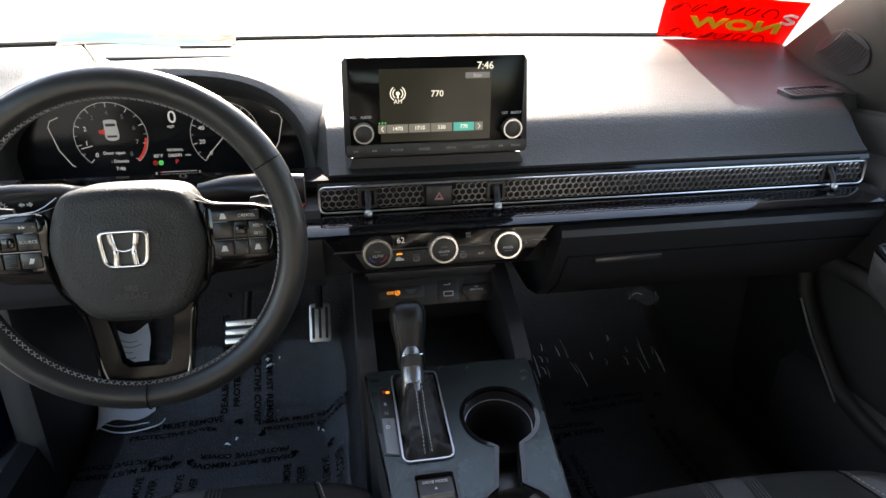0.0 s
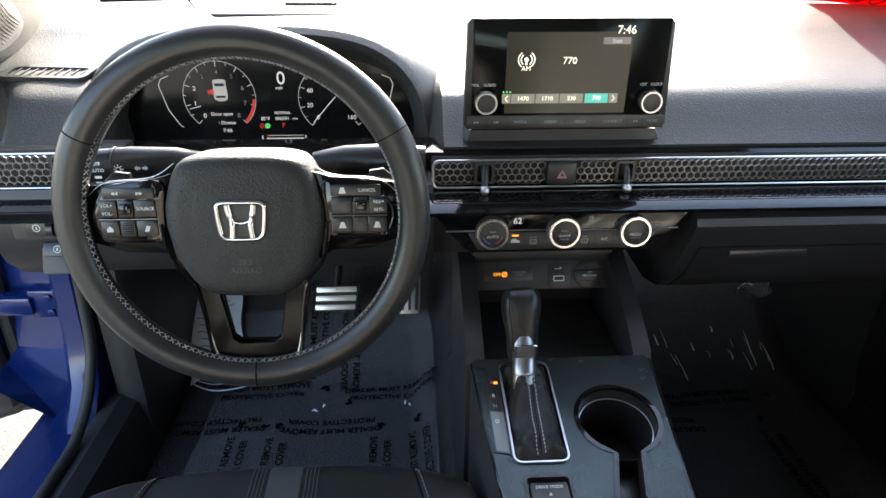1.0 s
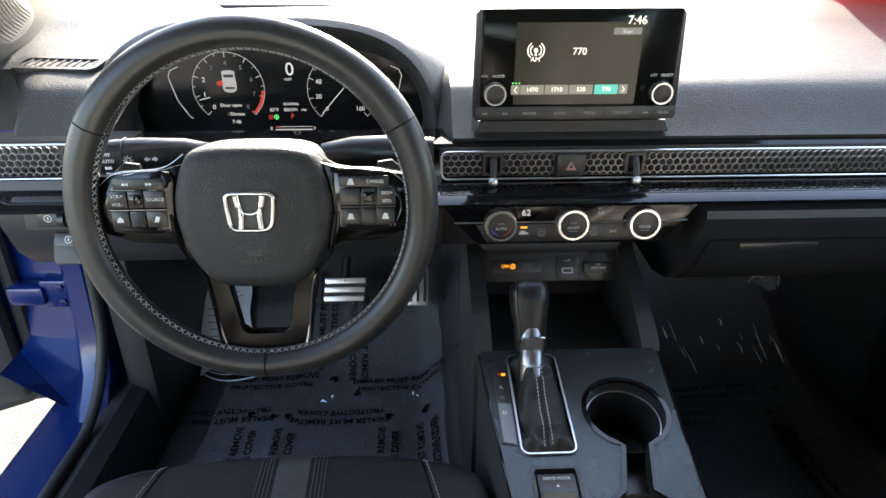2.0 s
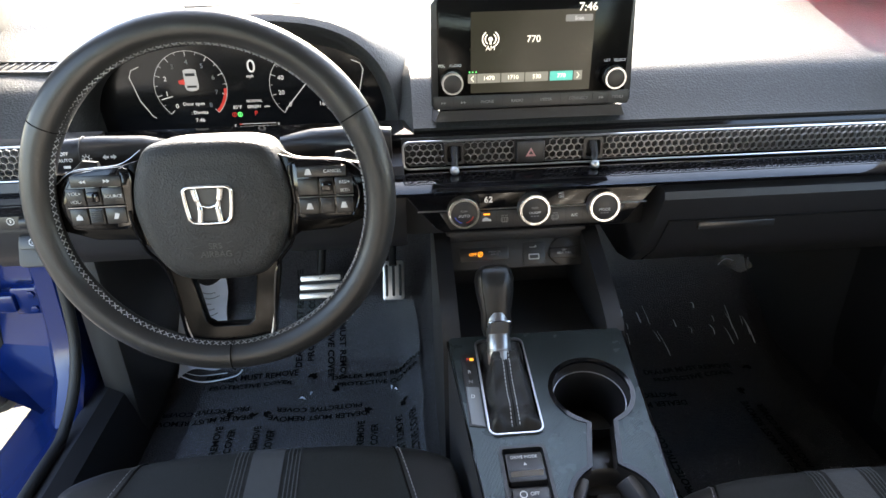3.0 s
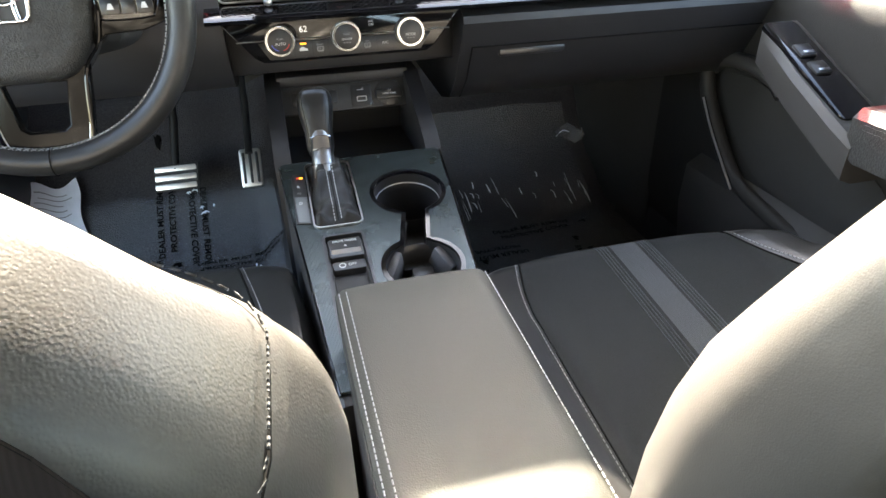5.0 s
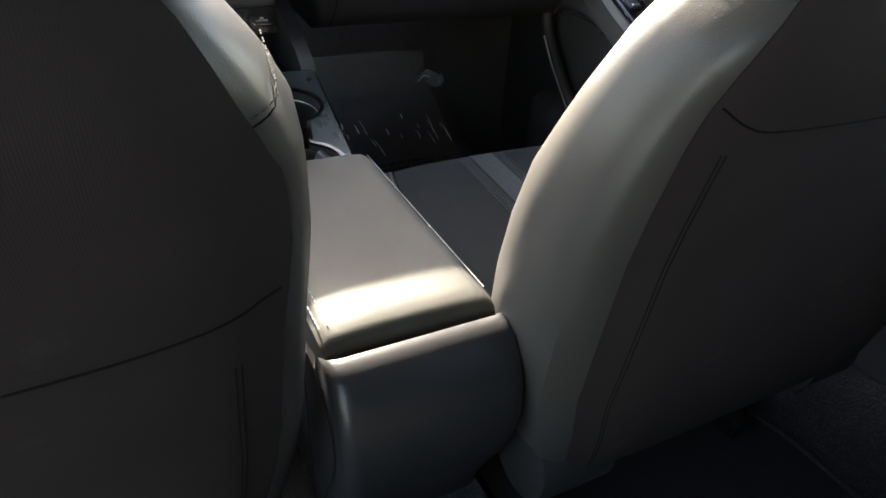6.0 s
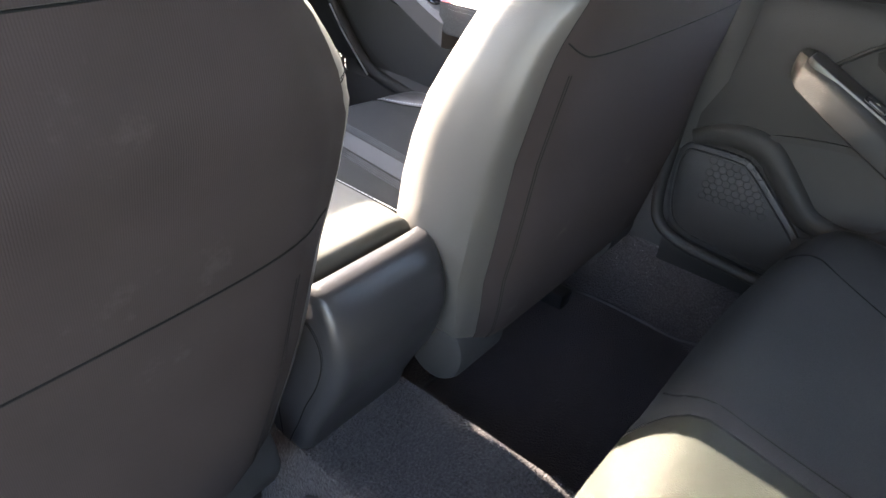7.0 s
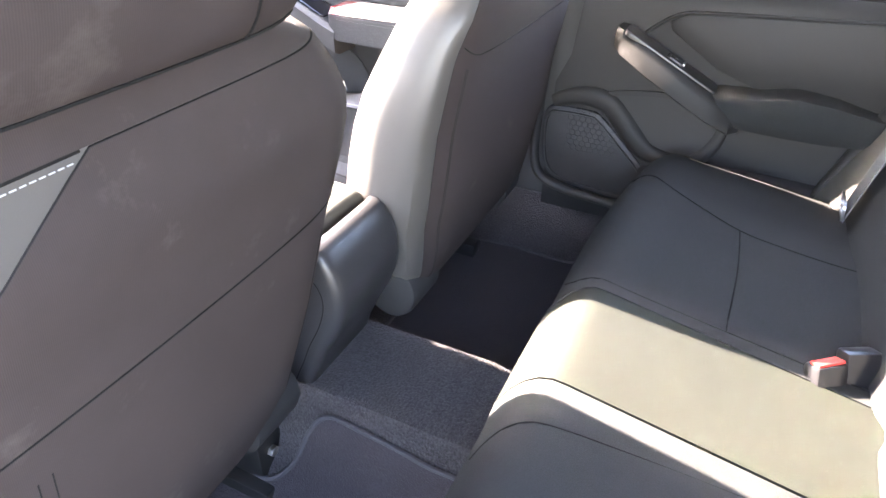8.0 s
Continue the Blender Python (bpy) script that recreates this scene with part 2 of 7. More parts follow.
def spline(pts, n=8):
    """Catmull-Rom through points."""
    pts = [Vector(p) for p in pts]
    out = []
    for i in range(len(pts) - 1):
        p0, p1, p2, p3 = pts[max(i - 1, 0)], pts[i], pts[i + 1], pts[min(i + 2, len(pts) - 1)]
        for k in range(n):
            t = k / n
            out.append(0.5 * ((2 * p1) + (p2 - p0) * t + (2 * p0 - 5 * p1 + 4 * p2 - p3) * t * t + (3 * p1 - p0 - 3 * p2 + p3) * t ** 3))
    out.append(pts[-1])
    return out


def facing(x, y, z, lean=0.0, turn=0.0):
    """A local frame whose x runs right, whose y runs up a surface that faces the back of the car, leaning away from the viewer by that many degrees, and whose z comes towards the viewer."""
    return pose(x, y, z, 90 - lean, 0, turn)


def lettering(name, words, m, size, mat, parent, depth=0.0003, align="CENTER", spacing=1.0, label="", bold=0.0):
    cu = bpy.data.curves.new("lettering", "FONT")
    cu.body, cu.size, cu.align_x, cu.align_y, cu.extrude = words, size, align, "CENTER", depth
    cu.resolution_u = 3
    cu.offset = bold
    cu.space_character = spacing
    tmp = bpy.data.objects.new("lettering", cu)
    scene.collection.objects.link(tmp)
    bpy.context.view_layer.update()
    me = bpy.data.meshes.new_from_object(tmp.evaluated_get(bpy.context.evaluated_depsgraph_get()))
    bpy.data.objects.remove(tmp)
    me.transform(m)
    me.materials.clear()
    me.materials.append(mat)
    ob = new(name, me)
    ob.parent = parent
    if parent.type == "EMPTY":
        ob.matrix_parent_inverse = Matrix.Translation(-parent.location)
    return tagged(ob, label) if label else ob


def stitches(bm, pts, gap=0.006, length=0.0038, r=0.0005):
    """Short thread pieces along a line."""
    pts = [Vector(p) for p in pts]
    acc, nxt = 0.0, 0.0
    for a, b in zip(pts, pts[1:]):
        L = (b - a).length
        if L < 1e-6:
            continue
        d = (b - a) / L
        while nxt < acc + L:
            p = a + d * (nxt - acc)
            tube(bm, [p, p + d * length], r, 4)
            nxt += gap
        acc += L
    return bm


# ---- the shell of the car ----
FLOOR = -0.05
bm = B()
box(bm, (-40, -40, -0.36), (40, 40, -0.30))
solid("ground", bm, CONCRETE, "pale sunlit concrete parking lot ground", "ground", kind="structure")

bm = B()


def floor_fn(u, v):
    x, y = lerp(-0.74, 0.74, u), lerp(-1.45, 1.15, v)
    z = FLOOR + curve1([(-1.45, 0.16), (-1.2, 0.12), (-1.0, 0.03), (0.62, 0.0), (0.80, 0.10), (0.95, 0.30), (1.15, 0.42)], y)
    hump = curve1([(0.086, 1.0), (0.094, 0.55), (0.104, 0.12), (0.13, 0.0)], x) if x > 0 else curve1([(0.08, 1.0), (0.14, 0.35), (0.20, 0.0)], -x)
    z += 0.11 * max(0.0, min(1.0, (x - 0.60) / 0.10)) * curve1([(-0.80, 1.0), (-0.36, 1.0), (-0.25, 0.0)], y)
    return (x, y, z + 0.165 * hump * curve1([(0.55, 1.0), (0.9, 0.4)], y))


sheet(bm, floor_fn, 148, 80, (0, 0, -0.04))
solid("floor", bm, CARPET, "charcoal grey carpeted car floor with a centre tunnel", "floor", kind="structure")

bm = B()


def roof_fn(u, v):
    x, y = lerp(-0.70, 0.70, u), lerp(-1.75, 0.10, v)
    return (x, y, 1.13 - 0.11 * (x / 0.70) ** 2 - 0.06 * max(0, -(y + 0.6)) ** 2 - 0.03 * max(0, y + 0.2) ** 1.0)


sheet(bm, roof_fn, 16, 16, (0, 0, 0.03))
solid("ceiling", bm, HEADLINER, "light grey fabric headliner of the car roof", "ceiling", kind="structure")


def pillar(name, a, b, w0, w1, mat, label):
    bm = B()
    loops = []
    for i in range(9):
        t = i / 8
        p = Vector(a).lerp(Vector(b), t)
        w = lerp(w0, w1, t)
        loops.append([(p.x + w[0] / 2 * math.copysign(abs(math.cos(q)) ** 0.6, math.cos(q)), p.y + w[1] / 2 * math.copysign(abs(math.sin(q)) ** 0.6, math.sin(q)), p.z) for q in [2 * math.pi * k / 14 for k in range(14)]])
    loft(bm, loops)
    return solid(name, bm, mat, label, "pillar", kind="structure")


for sx, side in ((-1, "driver"), (1, "passenger")):
    bm = B()

    def pil(u, v):
        inner = Vector((0.812, 0.64, 0.743)).lerp(Vector((0.64, 0.02, 1.04)), u)
        outer = Vector((0.815, 0.36, 0.63)).lerp(Vector((0.72, -0.02, 0.95)), u)
        p = inner.lerp(outer, v)
        p.x -= 0.022 * math.sin(math.pi * v) + 0.012 * (1 - v)
        return (sx * p.x, p.y, p.z)
    sheet(bm, pil, 16, 12, (sx * 0.05, 0.0, 0.01))
    solid("pillar_a_" + side, bm, M("pillar_trim", (0.019, 0.018, 0.016), 0.6, grain=900, strength=0.2), "dark grey grained windscreen pillar trim", "pillar", kind="structure")
    pillar("pillar_b_" + side, (sx * 0.752, -0.52, 0.0), (sx * 0.64, -0.52, 1.10), Vector((0.08, 0.26)), Vector((0.06, 0.22)), PLASTIC, "black plastic door pillar trim between the doors")
    pillar("pillar_c_" + side, (sx * 0.72, -1.52, 0.45), (sx * 0.58, -1.45, 1.06), Vector((0.10, 0.22)), Vector((0.08, 0.30)), HEADLINER, "grey rear roof pillar trim")

# windscreen glass
GLASS = bpy.data.materials.new("clear_glass")
GLASS.use_nodes = True
g = GLASS.node_tree.nodes["Principled BSDF"]
g.inputs["Transmission Weight"].default_value = 1.0
g.inputs["Roughness"].default_value = 0.0
g.inputs["IOR"].default_value = 1.02
g.inputs["Base Color"].default_value = (0.97, 0.99, 0.98, 1)
bm = B()
sheet(bm, lambda u, v: (lerp(-1, 1, u) * lerp(0.80, 0.64, v), lerp(0.93, 0.08, v) - 0.10 * abs(lerp(-1, 1, u)) ** 2 * (1 - v), lerp(0.765, 1.105, v)), 16, 10, (0, 0.002, 0.005))
ws = solid("windscreen", bm, GLASS, "clear raked windscreen glass", "window", kind="structure")
ws.visible_shadow = False

# rear bulkhead and outer panels that close the car
bm = B()
box(bm, (-0.74, -1.62, 0.0), (0.74, -1.52, 0.55), 0.02)
solid("wall_rear", bm, PLASTIC, "dark trim panel behind the rear seat", "wall", kind="structure")
bm = B()
box(bm, (-0.80, 0.98, -0.1), (0.80, 1.02, 0.72), 0.01)
solid("wall_front", bm, DARK, "dark firewall below the windscreen", "wall", kind="structure")
bm = B()
sheet(bm, lambda u, v: (lerp(-0.85, 0.85, u), lerp(1.0, 2.1, v), 0.70 - 0.12 * v - 0.10 * abs(2 * u - 1) ** 3), 16, 12, (0, 0, -0.02))
solid("bonnet", bm, BLUE, "blue painted bonnet of the car", "bonnet", kind="structure")


# unseen rear glass, its tint added to hold back light from behind
TINT = bpy.data.materials.new("tinted_glass")
TINT.use_nodes = True
g = TINT.node_tree.nodes["Principled BSDF"]
g.inputs["Transmission Weight"].default_value = 1.0
g.inputs["Roughness"].default_value = 0.0
g.inputs["IOR"].default_value = 1.02
g.inputs["Base Color"].default_value = (0.72, 0.75, 0.74, 1)
bm = B()
sheet(bm, lambda u, v: (lerp(-0.60, 0.60, u), lerp(-1.62, -1.75, v) + 0.35 * v * 0, lerp(0.55, 1.07, v)), 8, 6, (0, -0.004, 0))
solid("window_rear", bm, TINT, "unseen rear window glass, tinted to cut fill light", "window", kind="structure")
for sx, side in ((1, "passenger"),):
    bm = B()
    sheet(bm, lambda u, v: (sx * lerp(0.742, 0.64, v), lerp(-1.45, -0.62, u), lerp(0.60, 1.06, v)), 6, 6, (sx * 0.004, 0, 0))
    solid("window_rear_" + side, bm, TINT, "unseen rear side window glass, tinted to cut fill light", "window", kind="structure")

def side_sill(sx):
    bm = B()
    prof = [(0.70, FLOOR), (0.71, 0.03), (0.72, 0.075), (0.745, 0.09), (0.775, 0.085), (0.785, 0.06), (0.785, -0.05)]
    loft(bm, [[(sx * x, y, z) for x, z in prof] for y in (-1.15, -0.9, -0.6, -0.2, 0.2, 0.45, 0.60)], cap=True)
    solid("sill_trim_" + ("driver" if sx < 0 else "passenger"), bm, LOWDASH, "black grained plastic door sill trim", "trim", kind="structure")
    bm = B()
    prof = [(0.787, -0.06), (0.787, 0.055), (0.80, 0.068), (0.85, 0.064), (0.905, 0.045), (0.940, 0.005), (0.950, -0.06), (0.945, -0.16), (0.85, -0.20)]
    loft(bm, [[(sx * x, y, z) for x, z in prof] for y in (-1.3, -0.9, -0.6, -0.2, 0.2, 0.5, 0.75)], cap=True)
    solid("body_sill_" + ("driver" if sx < 0 else "passenger"), bm, BLUE, "glossy blue painted body sill below the door opening", "sill", kind="structure")


side_sill(-1)
side_sill(1)

# kick panels beside the footwells
for sx, side in ((-1, "driver"), (1, "passenger")):
    bm = B()
    box(bm, (min(sx * 0.70, sx * 0.76), 0.46, FLOOR), (max(sx * 0.70, sx * 0.76), 1.0, 0.64), 0.02)
    solid("kick_panel_" + side, bm, PLASTIC, "black plastic kick panel beside the footwell", "trim", kind="structure")


# ---- seats ----
def front_seat(name, cx, y_front, y_back, label, inner, wrap=False):
    """inner: +1 where the car's middle lies towards +x; wrap: a vinyl piece laps over the outer part of the rear cover."""
    seat = thing(name, (cx, -0.2, FLOOR), label, "car seat", "front seats")
    L = y_front - y_back
    W = 0.268

    def top(s, v):  # s -1..1 across, v 0 back .. 1 front
        x = s * W * (1 - 0.06 * v ** 4)
        a = abs(s)
        z = 0.235 + 0.016 * v + 0.05 * curve1([(0.62, 0.0), (0.80, 0.75), (0.90, 1.0), (1.0, 0.85)], a) * curve1([(0.0, 1.0), (0.55, 0.9), (0.85, 0.35), (1.0, 0.05)], v) - 0.022 * (1 - v) ** 1.5 * (1 - a * a)
        z -= 0.075 * max(0.0, (v - 0.90) / 0.10) ** 2.2 + 0.13 * max(0.0, (a - 0.90) / 0.10) ** 2.5
        yy = lerp(y_back, y_front - 0.075 * a ** 4, v)
        return Vector((cx + x, yy, z))

    def seam_at(s, v):  # the sewn edge of the bolsters runs inward at the front
        return 1.0 if abs(s) > 0.9 else 1.10 - 0.20 * max(0.0, (v - 0.6) / 0.4) ** 1.3

    # cushion: a cloth middle and leather-like bolsters, each with its skirt
    nv = 40

    def piece(s0, s1, nu, mat, nm, lab):
        bm = B()
        g = [[bm.verts.new(top(lerp(s0 * seam_at(s0, j / nv), s1 * seam_at(s1, j / nv), i / nu), j / nv)) for j in range(nv + 1)] for i in range(nu + 1)]
        for i in range(nu):
            for j in range(nv):
                bm.faces.new((g[i][j], g[i + 1][j], g[i + 1][j + 1], g[i][j + 1]))
        rim = [g[i][0] for i in range(nu)] + [g[nu][j] for j in range(nv)] + [g[i][nv] for i in range(nu, 0, -1)] + [g[0][j] for j in range(nv, 0, -1)]
        low = [bm.verts.new((cx + (v.co.x - cx) * 0.94, lerp(v.co.y, (y_front + y_back) / 2, 0.06), 0.06)) for v in rim]
        for i in range(len(rim)):
            j = (i + 1) % len(rim)
            bm.faces.new((rim[i], rim[j], low[j], low[i]))
        bm.faces.new(low)
        return part(nm, bm, mat, seat, lab)

    cushion = piece(-0.668, 0.668, 36, FABRIC, "cushion", "black fabric seat cushion")
    for sg in (-1, 1):
        a0, a1 = sorted((sg * 0.672, sg * 1.0))
        piece(a0, a1, 12, LEATHER, "bolster", "black leather-look side bolster")
    # woven stripe down the middle
    bm = B()
    sheet(bm, lambda u, v: top(lerp(-0.080, 0.080, u), lerp(0.02, 0.985, v)) + Vector((0, 0, 0.0012)), 6, 40)
    part("centre_stripe", bm, STRIPE, cushion, "grey ribbed woven centre stripe")
    for s in (-0.160, -0.141, -0.122, -0.103, 0.103, 0.122, 0.141, 0.160):
        bm = B()
        tube(bm, [top(s, t / 40) + Vector((0, 0, 0.0004)) for t in range(1, 41)], 0.0009, 5)
        part("pinstripe", bm, STRIPE, cushion, "fine grey pinstripe line")
    for sg in (-1, 1):
        bm = B()
        tube(bm, [top(sg * 0.67 * seam_at(0.67, t / 50), t / 50) + Vector((0, 0, 0.0)) for t in range(1, 51)], 0.0016, 6)
        part("seam", bm, SEAM, cushion)
        bm = B()
        pts = [top(sg * (0.67 * seam_at(0.67, t / 50) + 0.025), t / 50) + Vector((0, 0, 0.0006)) for t in range(1, 50)]
        stitches(bm, pts, 0.0065, 0.0042, 0.0006)
        part("stitching", bm, THREAD, cushion, "light grey contrast stitching")
    # pedestal
    bm = B()
    box(bm, (cx - 0.20, y_back + 0.03, 0.0), (cx + 0.20, y_front - 0.10, 0.10), 0.02)
    part("seat_base", bm, DARK, seat)
    for sg in (-1, 1):
        bm = B()
        box(bm, (cx + sg * 0.19 - 0.018, y_back - 0.08, FLOOR), (cx + sg * 0.19 + 0.018, y_front - 0.08, 0.01), 0.004)
        part("seat_rail", bm, PAINTEDMETAL, seat)

    # backrest in its own leaning frame: x across, z up the back, y = 0 on the rear face, forward positive
    lean = 18.5
    F = pose(cx, y_back - 0.115, 0.255, lean, 0, 0)
    H = 0.455

    def half(h):
        if wrap:
            return curve1([(-0.09, 0.190), (-0.06, 0.222), (-0.02, 0.250), (0.06, 0.266), (0.13, 0.270), (0.20, 0.271), (0.29, 0.270), (0.331, 0.266), (0.351, 0.257), (0.369, 0.246), (0.402, 0.222), (0.424, 0.198), (0.437, 0.165), (0.447, 0.138), (0.452, 0.115)], h)
        return curve1([(-0.09, 0.200), (-0.06, 0.232), (-0.02, 0.258), (0.06, 0.278), (0.13, 0.284), (0.20, 0.281), (0.25, 0.273), (0.29, 0.265), (0.33, 0.252), (0.36, 0.240), (0.39, 0.220), (0.41, 0.201), (0.43, 0.170), (0.445, 0.136), (0.452, 0.110)], h)

    def taper(h):  # the rear face is narrower than the bolsters in front
        return curve1([(-0.09, 0.90), (0.0, 0.855), (0.20, 0.865), (0.27, 0.885), (0.36, 0.905), (0.40, 0.925), (0.452, 1.0)] if wrap else [(-0.09, 0.90), (0.0, 0.83), (0.20, 0.845), (0.29, 0.895), (0.33, 0.925), (0.38, 0.975), (0.43, 1.0)], h)

    def depth(h):
        return curve1([(-0.09, 0.07), (0.0, 0.115), (0.2, 0.122), (0.35, 0.102), (0.42, 0.082), (0.452, 0.04)], h)

    def set_back(h):  # the rear face stands more upright than the cushioning, and leans in at the top
        return (0.35 if wrap and h < 0.33 else 1.0) * curve1([(-0.09, -0.050), (-0.02, -0.062), (0.10, -0.042), (0.25, -0.012), (0.33, 0.0), (0.37, 0.0), (0.452, 0.028)], h)

    def bulge(u, h):
        return 0.004 * u ** 8 - 0.006 * (1 - u * u) * math.sin(math.pi * min(1, max(0, (h + 0.09) / 0.54)))

    def skin_local(a, h):
        w, d = half(h), depth(h)
        y0 = set_back(h)
        c, s_ = math.cos(a), math.sin(a)
        x = w * math.copysign(abs(c) ** (0.26 if s_ < 0 else 0.40), c)
        u = min(1.0, abs(x) / w)
        deg = math.degrees(math.asin(max(-1.0, min(1.0, s_))))
        k = min(1.0, max(0.0, (10 - deg) / 44))
        k = k * k * (3 - 2 * k)
        x *= lerp(1.0, taper(h), k)
        if s_ < 0:
            y = y0 + bulge(u, h) + d * 0.42 * (1 - abs(s_) ** 0.32)
        else:
            bol = 0.020 * curve1([(0.45, 0.0), (0.72, 0.9), (0.85, 1.0), (1.0, 0.5)], u) * curve1([(0.0, 0.6), (0.15, 1.0), (0.33, 0.8), (0.44, 0.0)], h)
            y = lerp(y0, curve1([(0.37, 0.0), (0.452, 0.028)], h), s_) + bulge(u, h) * (1 - s_) + d * 0.42 + (d * 0.56 + bol) * (abs(s_) ** 0.50)
        return x, y

    def skin(a, h):
        """A point of the backrest's outline at height h: a from -90 (middle of the rear) through 0 (side) to 90 (middle of the front)."""
        x, y = skin_local(a, h)
        return F @ Vector((x, y, h))

    SEAM_H = 0.4265  # where the cloth top is sewn on
    hs = [-0.09, -0.08, -0.065, -0.045, -0.02, 0.02, 0.07, 0.12, 0.17, 0.22, 0.26, 0.29, 0.31, 0.325, 0.337, 0.347, 0.354, 0.3551, 0.37, 0.385, 0.40, 0.417, 0.43, 0.44, 0.446, 0.450, 0.452]

    bm = B()
    na = 72
    loft(bm, [[skin(2 * math.pi * i / na, h) for i in range(na)] for h in hs])
    back = part("backrest", bm, VINYL, seat, "dark grey vinyl backrest with rounded bolsters")

    def rear(x, h, proud=0.0):
        lo, hi = -math.pi / 2, 0.0
        for _ in range(26):
            mid = (lo + hi) / 2
            if skin_local(mid, h)[0] < abs(x):
                lo = mid
            else:
                hi = mid
        return F @ Vector((x, skin_local(lo, h)[1] - proud, h))

    def edge_in(h):
        return half(h) * taper(h) * 0.985

    def edge_out(h):
        return -edge_in(h) if not wrap else curve1([(-0.09, -0.185), (0.20, -0.195), (0.28, -0.190), (0.33, -0.150), (0.37, -0.108), (0.389, -0.082), (0.406, -0.056), (0.4265, -0.022)], h)

    # the cloth panel is sewn over the vinyl, a little proud of it
    hc = [h for h in hs if h < 0.42] + [SEAM_H]
    nc = 40
    sgn = inner

    def side_end(h):
        return radians(curve1([(-0.09, -20), (0.20, -18), (0.30, -16), (0.36, -18), (0.4265, -10)], h))

    def cover_pt(u, h, proud):
        if wrap:
            # the cloth laps round the inner rear corner; outside it ends at the vinyl shoulder
            a0 = radians(-55)
            if u > 0.80:
                a = lerp(a0, side_end(h), (u - 0.80) / 0.20)
                x, y = skin_local(a, h)
                return F @ Vector((x + proud * math.cos(a), y + proud * math.sin(a), h))
            return rear(lerp(edge_out(h), skin_local(a0, h)[0], u / 0.80), h, proud)
        # the cloth laps round both rear corners
        side = -1 if u < 0.5 else 1
        v = min(u, 1 - u)
        if v < 0.14:
            a = radians(lerp(-22, -55, v / 0.14))
            x, y = skin_local(a, h)
            return F @ Vector((sgn * side * (x + proud * math.cos(a)), y + proud * math.sin(a), h))
        return rear(sgn * side * skin_local(radians(-55), h)[0] * (1 - (v - 0.14) / 0.36), h, proud)

    bm = B()
    loft(bm, [[cover_pt(i / nc, h, 0.0016) for i in range(nc + 1)] + [cover_pt(i / nc, h, -0.002) for i in range(nc, -1, -1)] for h in hc])
    cover = part("rear_cover", bm, BACKCLOTH, back, "dusty charcoal cloth cover with a cross seam")

    bm = B()
    tube(bm, [cover_pt(u, 0.262 if wrap else 0.326 + 0.014 * max(0.0, abs(2 * u - 1) - 0.7) / 0.3, 0.0018) for u in [0.02 + 0.012 * i for i in range(81)]], 0.0008, 6)
    part("seam", bm, SEAM, cover)
    for u in (0.0, 1.0):
        bm = B()
        tube(bm, [cover_pt(u, h, 0.0008) for h in hc], 0.0005, 6)
        part("piping", bm, SEAM, cover)
    twin = ((0.19, 0.21, 0.855, 0.875) if wrap else (0.094, 0.106, 0.894, 0.906))
    for u in twin:
        bm = B()
        tube(bm, [cover_pt(u, h, 0.0014) for h in hs if h < (0.255 if wrap else 0.322)], 0.0006, 6)
        part("seam", bm, SEAM, cover)
    bm = B()
    tube(bm, [cover_pt(i / 40, SEAM_H, 0.0010) for i in range(41)], 0.0007, 6)
    part("piping", bm, SEAM, cover)
    # the cloth top, drawn over the upper end under the headrest
    bm = B()
    tops = [(h, 1.0) for h in (SEAM_H + 0.0012, 0.4295, 0.433, 0.437, 0.441, 0.445, 0.448, 0.450, 0.4518)] + [(0.4532, 0.93), (0.4540, 0.80), (0.4543, 0.5), (0.4544, 0.1)]

    def top_pt(a, h, k):
        x, y = skin_local(a, min(h, 0.4518))
        return F @ Vector(((x + 0.0016 * math.cos(a)) * k, 0.055 + (y + 0.0016 * math.sin(a) - 0.055) * k, h))

    loft(bm, [[top_pt(2 * math.pi * i / na, h, k) for i in range(na)] for h, k in tops])
    part("top_cover", bm, BACKCLOTH, back, "dark cloth cover of the upper end below the headrest")
    for sg in (-1, 1):
        bm = B()
        a0 = -17 if wrap and sg == inner else -30
        pts = [skin(radians(lerp(a0, 40, i / 14)) if sg > 0 else math.pi - radians(lerp(a0, 40, i / 14)), (0.359 + 0.005 * i / 14) if wrap else (0.418 - 0.064 * i / 14)) for i in range(15)]
        tube(bm, pts, 0.0006, 6)
        part("seam", bm, SEAM, back)
        for dz in (-0.0045, 0.0045):
            bm = B()
            stitches(bm, [p + F.to_3x3() @ Vector((sg * 0.0004, 0, dz)) for p in pts], 0.0050, 0.0034, 0.0004)
            part("stitching", bm, STRIPE, back, "grey stitching on the shoulder")
    if wrap:
        bm = B()
        tube(bm, [rear(sgn * lerp(-0.185, -0.028, i / 20), SEAM_H, 0.0006) for i in range(21)], 0.0010, 6)
        part("seam", bm, SEAM, back)
        bm = B()
        stitches(bm, [rear(sgn * lerp(-0.185, -0.032, i / 20), SEAM_H - 0.0045, 0.0004) for i in range(21)], 0.0050, 0.0034, 0.0005)
        part("stitching", bm, THREAD, back, "pale grey stitching on the shoulder")
    # recliner cover at the foot of the backrest
    for sg in (-1, 1):
        bm = B()
        k = 0.78 if wrap and sg == inner else 1.0
        k = k if wrap else 0.85
        m = pose(cx + sg * 0.212, y_back - 0.118 + (0.05 if wrap and sg == inner else 0.015), 0.180, 0, 90, 0)
        o = [(0.064 * k * math.cos(a), 0.056 * k * math.sin(a)) for a in [2 * math.pi * q / 36 for q in range(36)]]
        plate(bm, o, m @ (pose(0, 0, 0) if sg > 0 else pose(0, 0, 0, 180)), -0.06, 0.028, 0.010)
